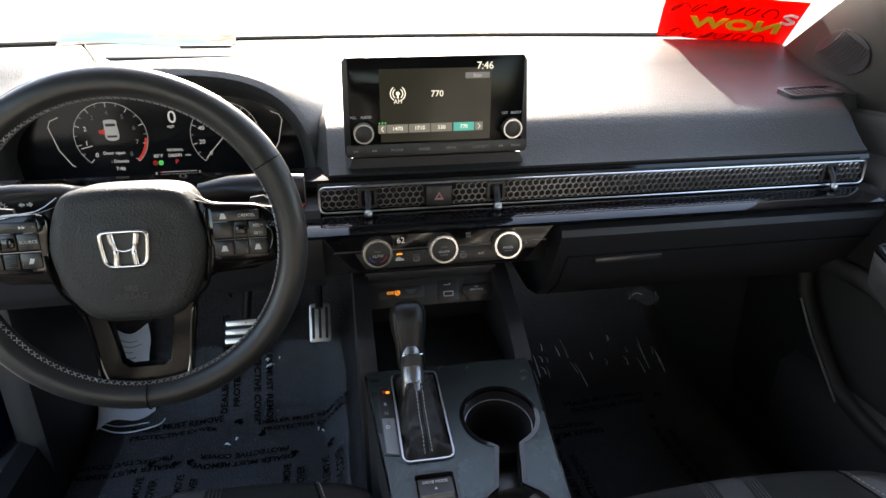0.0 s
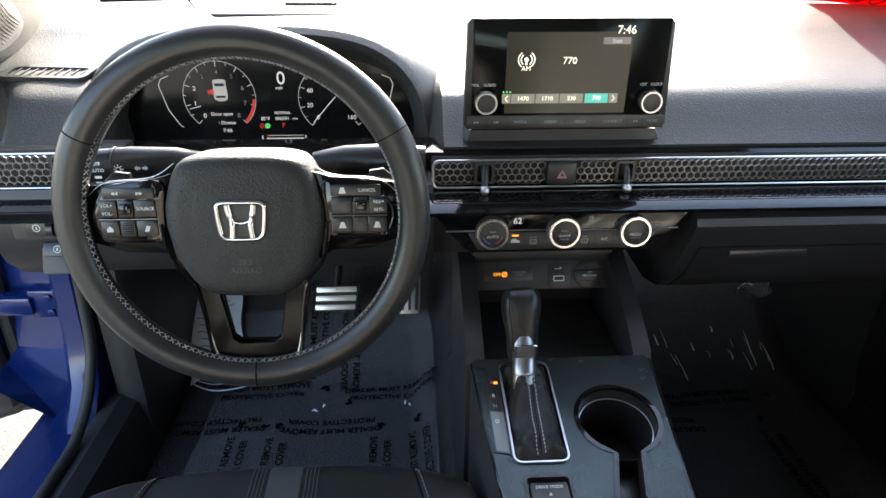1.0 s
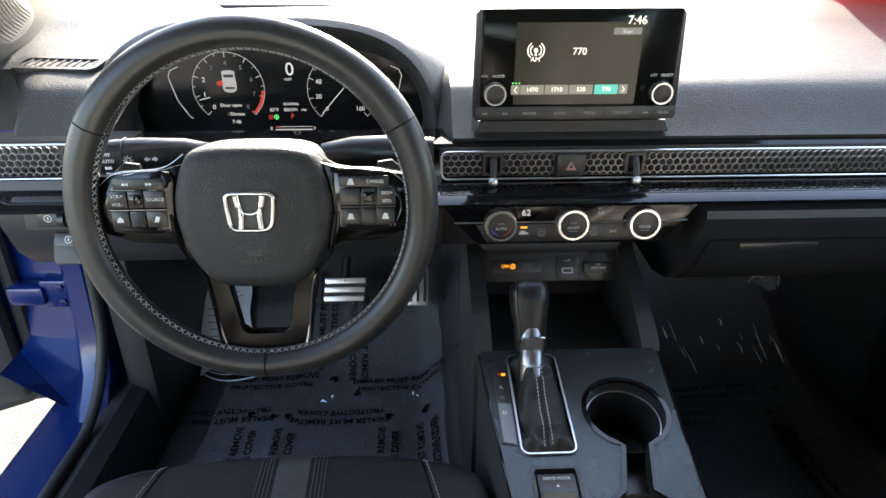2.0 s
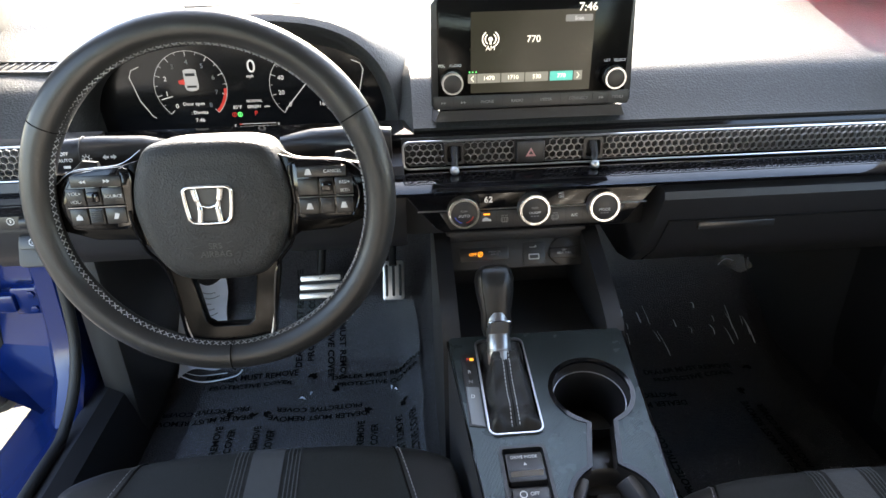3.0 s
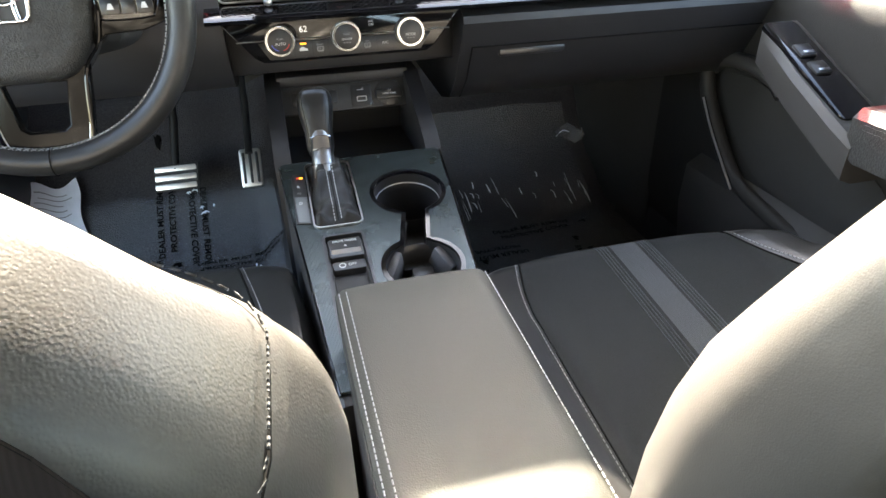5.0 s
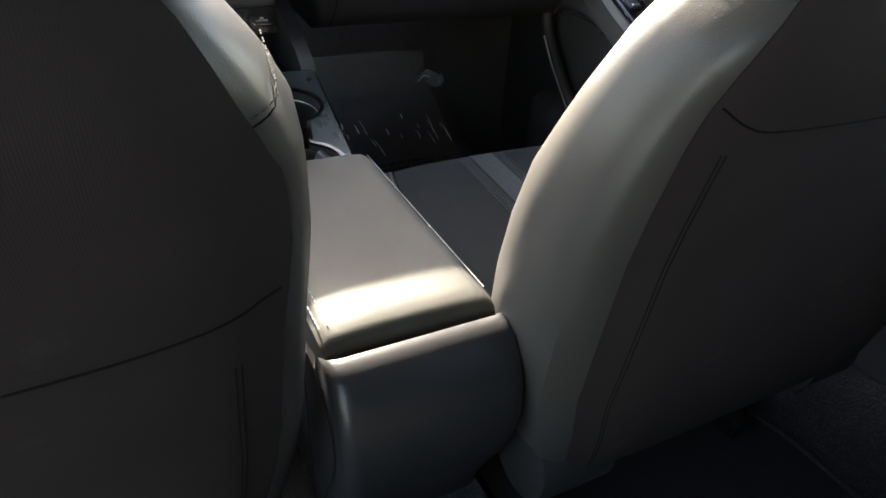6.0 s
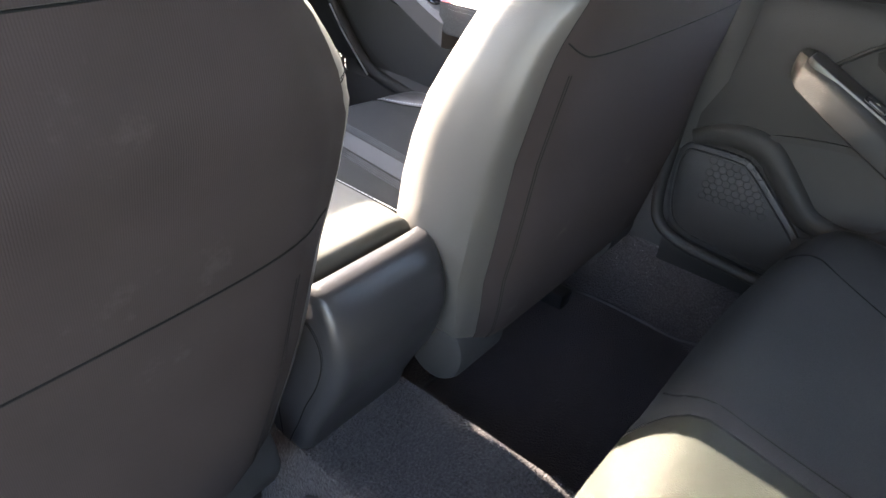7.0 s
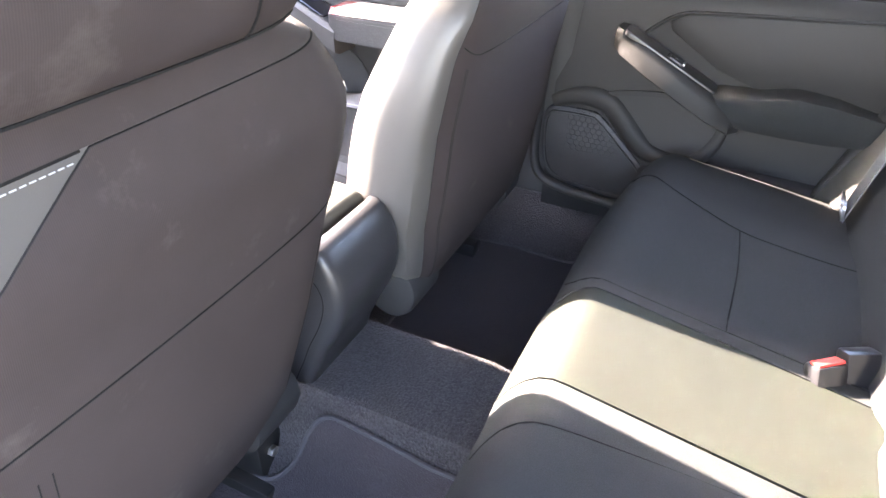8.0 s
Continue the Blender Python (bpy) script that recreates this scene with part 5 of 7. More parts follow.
for x, mat in ((-0.0265, REDGLOW), (-0.0185, GREENGLOW)):
    bm = B()
    ringplate(bm, circle(0.0035, 18), circle(0.0026, 18), KM @ pose(x, -0.037, 0), 0, 0.0005)
    bars(bm, KM @ pose(x, -0.037, 0), 0.0012, 0.0036)
    part("warning_light", bm, mat, face)
bm = B()
plate(bm, closed_spline([(-0.0085, -0.011), (0.0085, -0.011), (0.009, 0.010), (0.0075, 0.017), (-0.0075, 0.017), (-0.009, 0.010)], 4), KM @ pose(-0.080, 0.013, 0), 0, 0.0006)
carpic = part("car_picture", bm, M("grey_picture", (0.22, 0.22, 0.22), 0.5, var=0.1, emit=(0.7, 0.7, 0.7), estr=0.05), face)
bm = B()
bars(bm, KM @ pose(-0.080, 0.023, 0.0005), 0.0135, 0.004)
bars(bm, KM @ pose(-0.080, 0.006, 0.0005), 0.0135, 0.003)
part("car_picture_glass", bm, DARK, carpic)
bm = B()
plate(bm, [(0, -0.004), (0.0, 0.004), (-0.009, 0.002), (-0.008, -0.003)], KM @ pose(-0.089, 0.013, 0), 0, 0.0006)
part("open_door_mark", bm, REDGLOW, carpic)
for sg in (-1, 1):
    bm = B()
    cx = -0.153 if sg < 0 else 0.155
    tube(bm, [KM @ Vector((cx + sg * a, b, 0)) for a, b in ((-0.004, 0.036), (0.008, 0.031), (0.012, 0.022), (0.004, -0.012), (-0.010, -0.036), (-0.014, -0.0375))], 0.0005, 5)
    part("bracket_line", bm, WHITE, face)
# hood over the cluster
hood = thing("cluster_hood", (-0.385, 0.40, 0.585), "soft dark hood arching over the instrument cluster", "dashboard hood")


def arch(w, h, zb, n=96, soft=0.0):
    out = []
    for i in range(n + 1):
        a = math.pi * (1 - i / n)
        out.append((w * math.copysign(abs(math.cos(a)) ** lerp(0.62, 1.0, soft), math.cos(a)), zb + h * abs(math.sin(a)) ** lerp(0.72, 1.15, soft)))
    return out


bm = B()
lo_outer = [(arch(0.232, 0.172, 0.585), 0.322), (arch(0.244, 0.182, 0.583, soft=0.05), 0.332), (arch(0.285, 0.185, 0.583, soft=0.35), 0.40), (arch(0.350, 0.178, 0.582, soft=0.8), 0.50), (arch(0.40, 0.160, 0.58, soft=1.0), 0.62)]
lo_inner = [(arch(0.224, 0.163, 0.587), 0.326), (arch(0.214, 0.150, 0.589), 0.350), (arch(0.218, 0.128, 0.590), 0.405)]
rows = [[(-0.385 + x * (1.0 if x < 0 else 0.94), y, z) for x, z in a] for a, y in lo_inner[::-1] + lo_outer]
loft(bm, rows, cap=False, ring=False)
part("hood_shell", bm, SOFT, hood, sharp=50)
bm = B()
loft(bm, [[(-0.615, 0.30, 0.586), (-0.165, 0.30, 0.586), (-0.165, 0.41, 0.594), (-0.615, 0.41, 0.594)], [(-0.615, 0.29, 0.56), (-0.165, 0.29, 0.56), (-0.165, 0.42, 0.56), (-0.615, 0.42, 0.56)]])
part("hood_floor", bm, DARK, hood)

# ---- centre console ----
con = thing("centre_console", (0, -0.15, 0.0), "dark centre console with ribbed grey panel and cup holders", "console")
SL = math.degrees(math.atan(0.18))
PM = pose(0, 0, 0.338, SL, 0, 0)  # plane of the console's top panel: x across, y forward


def cz(y):
    return 0.338 + 0.18 * y


# the ribbed material: fine lines across the panel
nt = GREYPLATE.node_tree
tcn = nt.nodes.new("ShaderNodeTexCoord")
wav = nt.nodes.new("ShaderNodeTexWave")
wav.bands_direction = "X"
wav.inputs["Scale"].default_value = 210
wav.inputs["Distortion"].default_value = 0.6
bmp = nt.nodes.new("ShaderNodeBump")
bmp.inputs["Strength"].default_value = 0.35
bmp.inputs["Distance"].default_value = 0.0006
nt.links.new(tcn.outputs["Object"], wav.inputs["Vector"])
nt.links.new(wav.outputs["Fac"], bmp.inputs["Height"])
nt.links.new(bmp.outputs[0], nt.nodes["Principled BSDF"].inputs["Normal"])

C1, C2, R1, R2 = (0.049, 0.055), (0.036, -0.096), 0.0515, 0.0500
# outline of the joined cup wells
well = []
for i in range(37):  # front cup: from its lower right round the top to its lower left
    a = radians(-70 + i * (320 / 36))
    well.append((C1[0] + R1 * math.cos(a), C1[1] + R1 * math.sin(a)))
for i in range(37):
    a = radians(112 + i * (316 / 36))
    well.append((C2[0] + R2 * math.cos(a), C2[1] + R2 * math.sin(a)))
boot_o = [(x - 0.0525, y + 0.073) for x, y in rrect(0.062, 0.150, 0.009)]
edge_o = [(-0.086, -0.26), (0.084, -0.26), (0.092, -0.15), (0.108, 0.05), (0.1165, 0.150), (0.112, 0.158), (-0.114, 0.158), (-0.119, 0.150), (-0.111, 0.05), (-0.094, -0.15)]
sw_o = [(x - 0.051, y - 0.103) for x, y in rrect(0.052, 0.170, 0.006)]
holed("top_panel", [edge_o, well, boot_o, sw_o], PM, 0.006, GREYPLATE, con, 0.001, "dark grey finely ribbed top panel")
for sx in (-1, 1):
    bm = B()
    loft(bm, [[(sx * (w - 0.014), y, FLOOR), (sx * w, y, FLOOR), (sx * w, y, cz(y) - 0.006), (sx * (w - 0.003), y, cz(y) - 0.0035), (sx * (w - 0.014), y, cz(y) - 0.0035)] for y, w in ((-0.27, 0.087), (-0.15, 0.095), (0.05, 0.111), (0.158, 0.1195))])
    part("console_side", bm, LOWDASH, con, "black plastic console flank")
    bm = B()
    tube(bm, [(sx * w, y, cz(y) - 0.001) for y, w in ((-0.26, 0.0865), (-0.15, 0.094), (0.05, 0.1105), (0.150, 0.1185))], 0.0022, 8)
    part("edge_trim", bm, GLOSS, con, "gloss black edging of the console panel")
# walls of the pocket that rise towards the dashboard
for sx in (-1, 1):
    bm = B()
    xo = 0.119 if sx > 0 else -0.121
    prof = [(0.150, FLOOR), (0.150, 0.355), (0.158, 0.372), (0.185, 0.389), (0.235, 0.414), (0.285, 0.436), (0.305, 0.446), (0.33, 0.448), (0.42, 0.446), (0.42, FLOOR)]
    loft(bm, [[(xo + sx * dx, y, z) for y, z in prof] for dx in (-0.020, -0.017, 0.0, 0.004)])
    part("pocket_wall", bm, LOWDASH, con, "black plastic pocket wall")
bm = B()
box(bm, (-0.103, 0.150, 0.28), (0.103, 0.40, 0.335), 0.004)
box(bm, (-0.103, 0.355, 0.30), (0.103, 0.40, 0.46), 0.002)
part("pocket_floor", bm, DARK, con)
bm = B()
UM = facing(0.0, 0.299, 0.4125, 24)
plate(bm, [(-0.104, -0.020), (0.104, -0.020), (0.108, 0.017), (0.100, 0.024), (-0.100, 0.024), (-0.108, 0.017)], UM, -0.012, 0.0, 0.002)
sock = part("socket_panel", bm, PLASTIC, con, "black plastic socket panel")
bm = B()
box(bm, (-0.106, 0.305, 0.434), (0.106, 0.40, 0.452), 0.004)
part("socket_panel_roof", bm, LOWDASH, con)
bm = B()
plate(bm, rrect(0.074, 0.0205, 0.003), UM @ pose(-0.050, 0.0035, 0), -0.001, 0.0018, 0.0008)
lampb = part("airbag_light", bm, PLASTIC2, sock, "black passenger airbag indicator plate")
lettering("print", "OFF", UM @ pose(-0.067, 0.0035, 0.0020), 0.0068, ORANGEGLOW, lampb)
bm = B()
ringplate(bm, circle(0.0040, 16), circle(0.0029, 16), UM @ pose(-0.056, 0.0035, 0.0018), 0, 0.0004)
bars(bm, UM @ pose(-0.056, 0.0035, 0.0018, 0, 0, 45), 0.009, 0.0012)
part("airbag_symbol", bm, ORANGEGLOW, lampb)
lettering("print", "PASSENGER\nAIRBAG", UM @ pose(-0.034, 0.0045, 0.0020), 0.0036, GREYPRINT, lampb)
bm = B()
plate(bm, rrect(0.034, 0.036, 0.004), UM @ pose(0.026, 0.001, 0), -0.001, 0.0015, 0.0006)
usb = part("usb_port", bm, PLASTIC2, sock, "black usb port plate")
bm = B()
ringplate(bm, rrect(0.0165, 0.0085, 0.0015), rrect(0.0135, 0.0055, 0.001), UM @ pose(0.026, -0.004, 0.0015), 0, 0.0006)
bars(bm, UM @ pose(0.025, 0.0105, 0.0015), 0.011, 0.0008)
bars(bm, UM @ pose(0.028, 0.0115, 0.0015, 0, 0, 40), 0.005, 0.0008)
part("usb_mark", bm, WHITEPRINT, usb)
bm = B()
plate(bm, circle(0.0215, 36), UM @ pose(0.071, 0.002, 0), -0.001, 0.003, 0.001)
cap = part("power_socket_cap", bm, PLASTIC2, sock, "round black twelve volt socket cap")
bm = B()
plate(bm, rrect(0.044, 0.0165, 0.004), UM @ pose(0.071, 0.000, 0), 0.001, 0.0075, 0.0015)
part("cap_tab", bm, PLASTIC2, cap)
lettering("print", "12V\n180W MAX", UM @ pose(0.071, 0.002, 0.0077), 0.0046, WHITEPRINT, cap)


# cup wells
def cup(c, r, floor_d, name):
    m = PM @ pose(c[0], c[1], 0)
    bm = B()
    loft(bm, [[m @ Vector((x * k, y * k, z)) for x, y in circle(r, 48)] for k, z in ((0.99, -0.010), (0.90, -0.016), (0.89, -0.03), (0.80, -floor_d), (0.05, -floor_d))], cap=False)
    return part(name, bm, PLASTIC2, con, "black cup holder well")


cup(C1, R1, 0.085, "cup_well")
cup(C2, R2, 0.085, "cup_well")
bm = B()
rim_o = shrink(well, -0.0012)
ringplate(bm, rim_o, shrink(well, 0.0045), PM, -0.002, 0.0022)
part("cup_rim", bm, GLOSS, con, "glossy rim round the cup holders")
bm = B()
loft(bm, [[PM @ Vector((x, y, z)) for x, y in o] for o, z in zip((shrink(well, 0.0040), shrink(well, 0.0046), shrink(well, 0.0060)), (0.0, -0.012, -0.016))], cap=False)
part("cup_lip", bm, PLASTIC2, con)
# bright highlight inside the front cup, modelled as a satin metal arc
bm = B()
tube(bm, [PM @ Vector((C1[0] + 0.0445 * math.cos(a), C1[1] + 0.0445 * math.sin(a), -0.0155)) for a in [radians(-50 + 7 * i) for i in range(41)]], 0.0008, 6)
part("cup_highlight_ring", bm, SATIN, con, "highlight in the cup well, built as a thin satin arc")
bm = B()
box(bm, (0.018, -0.064, -0.060), (0.068, 0.022, -0.035), 0.004, PM)
part("cup_bridge", bm, PLASTIC2, con)
for x, y, rz in ((0.004, -0.072, -30), (0.069, -0.073, 30)):
    bm = B()
    box(bm, (-0.006, -0.024, -0.050), (0.006, 0.012, -0.010), 0.003, PM @ pose(x, y, 0, 20, 0, rz))
    part("cup_grip_tab", bm, M("grey_tab", (0.10, 0.10, 0.105), 0.45), con, "grey rubber cup grip tab")
bm = B()
box(bm, (0.028, -0.088, -0.080), (0.056, -0.055, -0.036), 0.003, PM)
part("cup_divider", bm, M("dark_grey_divider", (0.045, 0.045, 0.047), 0.4), con)

# shifter
gear = thing("gear_selector", (-0.0525, 0.075, 0.36), "black leather gear selector with satin metal neck", "gear lever")
bm = B()
outer = shrink(boot_o, -0.0012)
ringplate(bm, outer, shrink(boot_o, 0.0009), PM, -0.002, 0.0040)
part("bezel", bm, SATIN, gear, "satin silver frame round the boot")


def sstep(a, b, x):
    t = min(1.0, max(0.0, (x - a) / (b - a)))
    return t * t * (3 - 2 * t)


def boot_h(x, y):
    """Height of the leather over the panel at (x, y), both from the bezel's centre line and rear edge."""
    ridge = curve1([(-0.002, 0.0), (0.010, 0.010), (0.030, 0.014), (0.060, 0.019), (0.095, 0.029), (0.118, 0.034), (0.130, 0.018), (0.146, 0.002)], y)
    half_w = lerp(0.028, 0.019, sstep(0.0, 0.10, y))
    u = abs(x) / half_w
    side = 1 - sstep(0.75, 1.35, u)
    fold = 0.0055 * math.sin(85 * y + 70 * abs(x)) * math.exp(-((u - 0.95) / 0.5) ** 2) + 0.0048 * noise.noise(Vector((x * 70, y * 45, 2.0)))
    low = 0.0045 * math.exp(-((y - 0.012) / 0.010) ** 2) * math.sin(190 * x) + 0.003 * math.exp(-((y - 0.10) / 0.012) ** 2) * math.sin(400 * y)
    return ridge * side + fold * min(1, ridge / 0.01) + low * side - 0.001


bm = B()
sheet(bm, lambda u, v: PM @ Vector((-0.0525 + lerp(-0.0285, 0.0285, u), lerp(0.000, 0.146, v), boot_h(lerp(-0.0285, 0.0285, u), lerp(0.0, 0.146, v)))), 44, 90, (0, 0, -0.02))
bootp = part("boot", bm, M("soft_boot_leather", (0.014, 0.014, 0.014), 0.5, grain=1100, strength=0.3, dist=0.0006, spec=0.35, kind="cells"), gear, "wrinkled black leather boot", sharp=60)
for dx in (-0.0042, 0.0042):
    bm = B()
    stitches(bm, [PM @ Vector((-0.0525 + dx, y, boot_h(dx, y) + 0.0006)) for y in [lerp(0.006, 0.108, i / 40) for i in range(41)]], 0.0048, 0.0032, 0.0006)
    part("stitching", bm, THREAD, bootp, "grey stitching")
bm = B()
tube(bm, [PM @ Vector((-0.0525, y, boot_h(0, y) + 0.0001)) for y in [lerp(0.006, 0.108, i / 40) for i in range(41)]], 0.0007, 5)
part("seam", bm, SEAM, bootp)
A0, A1 = Vector((-0.0575, 0.100, 0.376)), Vector((-0.0605, 0.158, 0.456))
ax = (A1 - A0).normalized()
GM = Matrix.Translation(A0) @ Matrix(((1, 0, 0), (0, ax.z, ax.y), (0, -ax.y, ax.z))).to_4x4()
bm = B()
loft(bm, [[GM @ Vector((r * k * math.cos(a), r * math.sin(a), z)) for a in [2 * math.pi * i / 28 for i in range(28)]] for r, z, k in ((0.0150, -0.012, 1), (0.0150, 0.004, 1), (0.0158, 0.005, 1), (0.0158, 0.006, 1), (0.0150, 0.007, 1), (0.0150, 0.021, 1), (0.0145, 0.022, 1), (0.0145, 0.052, 1.0))])
part("neck", bm, NECK, gear, "satin metal neck")
bm = B()
loops = []
for z, w, d, oy in ((0.024, 0.0150, 0.008, 0.010), (0.034, 0.0175, 0.0135, 0.007), (0.055, 0.0175, 0.019, 0.004), (0.080, 0.0215, 0.024, 0.002), (0.096, 0.0225, 0.026, 0.0), (0.106, 0.0205, 0.024, 0.0), (0.112, 0.015, 0.018, 0.0), (0.1135, 0.006, 0.008, 0.0)):
    loops.append([GM @ Vector((1.10 * w * math.copysign(abs(math.cos(a)) ** 0.7, math.cos(a)), oy + 1.0 * d * math.copysign(abs(math.sin(a)) ** 0.75, math.sin(a)), z)) for a in [2 * math.pi * i / 32 for i in range(32)]])
loft(bm, loops)
kn = part("knob", bm, M("knob_leather", (0.010, 0.010, 0.010), 0.34, grain=1300, strength=0.12, dist=0.0005, kind="cells"), gear, "glossy black leather knob")
bm = B()
loft(bm, [[GM @ Vector((w * x, -0.0165 - 0.010 * t + y, 0.026 + 0.014 * t)) for x, y in ((-1, 0.008), (-0.8, 0.001), (0, -0.002), (0.8, 0.001), (1, 0.008))] + [GM @ Vector((w * x, -0.008 - 0.008 * t, 0.026 + 0.014 * t)) for x in (1, -1)] for t, w in ((0, 0.0138), (0.5, 0.0135), (1.0, 0.0130))])
part("knob_inlay", bm, NECK, kn, "satin metal inlay")
bm = B()
tube(bm, spline([GM @ Vector((x, y, 0.040)) for x, y in ((-0.0130, -0.0225), (-0.007, -0.0252), (0.0, -0.026), (0.007, -0.0252), (0.0130, -0.0225))], 6), 0.0012, 6)
part("knob_trim", bm, CHROME, kn, "bright trim line")
for sx in (-1, 1):
    bm = B()
    tube(bm, spline([GM @ Vector((sx * w, y, z)) for w, y, z in ((0.0150, -0.0175, 0.034), (0.0160, -0.0195, 0.060), (0.0185, -0.0235, 0.084), (0.0175, -0.0215, 0.102), (0.0120, -0.0120, 0.1115))], 6), 0.0006, 6)
    part("knob_seam", bm, SEAM, kn)
# gear position strip
bm = B()
plate(bm, [(-0.010, -0.062), (0.009, -0.066), (0.009, 0.052), (-0.006, 0.052), (-0.009, 0.046)], PM @ pose(-0.0955, 0.075, 0), -0.001, 0.0022, 0.0008)
ind = part("position_strip", bm, PLASTIC2, gear, "black gear position strip")
bm = B()
plate(bm, [(-0.0070, -0.060), (0.0078, -0.0645), (0.0078, -0.006), (-0.0080, -0.004)], PM @ pose(-0.0955, 0.075, 0), 0.001, 0.0030, 0.0006)
part("lit_strip", bm, M("pale_grey_strip", (0.16, 0.17, 0.175), 0.35, metal=0.3, var=0.05), ind, "silver-grey lower half of the strip")
for w, y, mat in (("P", 0.041, REDGLOW), ("R", 0.020, WHITEPRINT), ("N", 0.004, GREYPRINT), ("D", -0.020, WHITEPRINT)):
    lettering("print", w, PM @ pose(-0.0965, 0.075 + y, 0.0024 if w != "D" else 0.0032), 0.0072, mat, ind)
bm = B()
bars(bm, PM @ pose(-0.0915, 0.116, 0.0023), 0.005, 0.004)
part("indicator", bm, ORANGEGLOW, ind)

# switches behind the shifter
sw = thing("console_switches", (-0.053, -0.1, 0.33), "black console switch column with silver parking brake switch", "switch panel")
SMt = PM @ pose(-0.051, -0.103, 0)
bm = B()
ringplate(bm, rrect(0.0535, 0.1715, 0.006), rrect(0.046, 0.164, 0.004), SMt, -0.01, 0.0018)
part("frame", bm, PLASTIC2, sw)
bm = B()
plate(bm, rrect(0.047, 0.165, 0.004), SMt, -0.016, -0.008)
part("tray", bm, PLASTIC, sw)
bm = B()
plate(bm, rrect(0.041, 0.036, 0.003), SMt @ pose(0, 0.058, 0), -0.01, 0.0015, 0.0012)
dm = part("drive_mode_switch", bm, PLASTIC2, sw)
lettering("print", "DRIVE MODE", SMt @ pose(0, 0.070, 0.0018), 0.0052, WHITEPRINT, dm)
bm = B()
loft(bm, [[SMt @ Vector((x, y, z)) for y, z in ((0.046, 0.001), (0.050, 0.006), (0.054, 0.001))] for x in (-0.018, 0.018)])
part("rocker", bm, SATIN, dm, "silver rocker edge")
bm = B()
plate(bm, [(-0.002, 0.0), (0.002, 0.0), (0, 0.0035)], SMt @ pose(0, 0.060, 0.0014), 0, 0.0004)
part("print", bm, WHITEPRINT, dm)
bm = B()
plate(bm, rrect(0.039, 0.016, 0.003), SMt @ pose(0, 0.025, 0), -0.01, 0.0015, 0.0012)
ao = part("auto_stop_button", bm, PLASTIC2, sw)
lettering("print", "OFF", SMt @ pose(0.004, 0.025, 0.0018), 0.0058, WHITEPRINT, ao)
bm = B()
ringplate(bm, circle(0.0042, 16), circle(0.0032, 16), SMt @ pose(-0.008, 0.025, 0.0015), 0, 0.0004)
part("print", bm, WHITEPRINT, ao)
bm = B()
box(bm, (-0.020, -0.030, -0.009), (0.020, 0.012, -0.006), 0.001, SMt)
part("brake_recess", bm, DARK, sw)
bm = B()
loft(bm, [[SMt @ Vector((x, y, z)) for y, z in ((-0.038, -0.006), (-0.036, 0.001), (-0.028, 0.002), (-0.025, -0.002), (-0.026, -0.008))] for x in (-0.020, 0.020)])
part("brake_switch", bm, SATIN, sw, "silver parking brake switch")
bm = B()
plate(bm, rrect(0.039, 0.016, 0.003), SMt @ pose(0, -0.052, 0), -0.01, 0.0012, 0.001)
part("hold_button", bm, PLASTIC2, sw)

# armrest and the rear shell of the console
arm = thing("armrest", (0, -0.36, 0.355), "dark grey vinyl armrest lid with stitched edges", "armrest")


def az(y):
    return 0.3815 + (-0.198 - y) * 0.006


def arm_w(y):
    return 0.0775 + 0.003 * (y + 0.198) / 0.32


bm = B()
loops = []
for y, kz, kw in ((-0.196, 0.2, 0.94), (-0.198, 0.62, 0.975), (-0.204, 0.90, 1.0), (-0.216, 1.0, 1.0), (-0.26, 1.0, 1.0), (-0.33, 1.02, 1.0), (-0.40, 1.02, 1.0), (-0.46, 1.01, 1.0), (-0.492, 1.0, 1.0), (-0.506, 0.965, 1.0), (-0.513, 0.88, 0.995), (-0.517, 0.72, 0.985), (-0.518, 0.2, 0.98)):
    w = arm_w(y) * kw
    th = 0.036
    zb = az(y) - th
    o = []
    for i in range(21):
        x = lerp(-1, 1, i / 20)
        o.append((x * w, y, zb + th * kz * (1 - 0.10 * abs(x) ** 4 - 0.16 * max(0, (abs(x) - 0.93) / 0.07) ** 2)))
    o += [(w, y, zb), (-w, y, zb)]
    loops.append(o)
loft(bm, loops)
lid = part("lid", bm, ARMVINYL, arm, "padded vinyl lid")
for sg in (-1, 1):
    bm = B()
    line = [(sg * arm_w(y) * 0.955, y, az(y) + 0.0002 - 0.0036 + 0.0008) for y in [lerp(-0.215, -0.50, i / 30) for i in range(31)]]
    stitches(bm, line, 0.0062, 0.0044, 0.0006)
    if sg < 0:
        stitches(bm, [(x + 0.007, y, z + 0.0012) for x, y, z in line], 0.0062, 0.0044, 0.0006)
    part("stitching", bm, THREAD, lid, "light grey stitching")
bm = B()
loops = []
for y, zt in ((-0.200, 0.34), (-0.30, 0.352), (-0.455, 0.364), (-0.457, 0.364)):
    loops.append([(-0.076, y, FLOOR), (-0.076, y, zt), (0.076, y, zt), (0.076, y, FLOOR)])
loft(bm, loops)
part("storage_bin", bm, PLASTIC, con, "black plastic storage bin under the armrest")
bm = B()
prof = [(-0.519, 0.352), (-0.523, 0.368), (-0.530, 0.3755), (-0.541, 0.3755), (-0.553, 0.367), (-0.564, 0.348), (-0.572, 0.325), (-0.574, 0.300), (-0.569, 0.270), (-0.557, 0.238), (-0.540, 0.205), (-0.522, 0.165), (-0.508, 0.12), (-0.500, 0.08), (-0.497, -0.02), (-0.46, -0.02), (-0.46, 0.345)]
loops = []
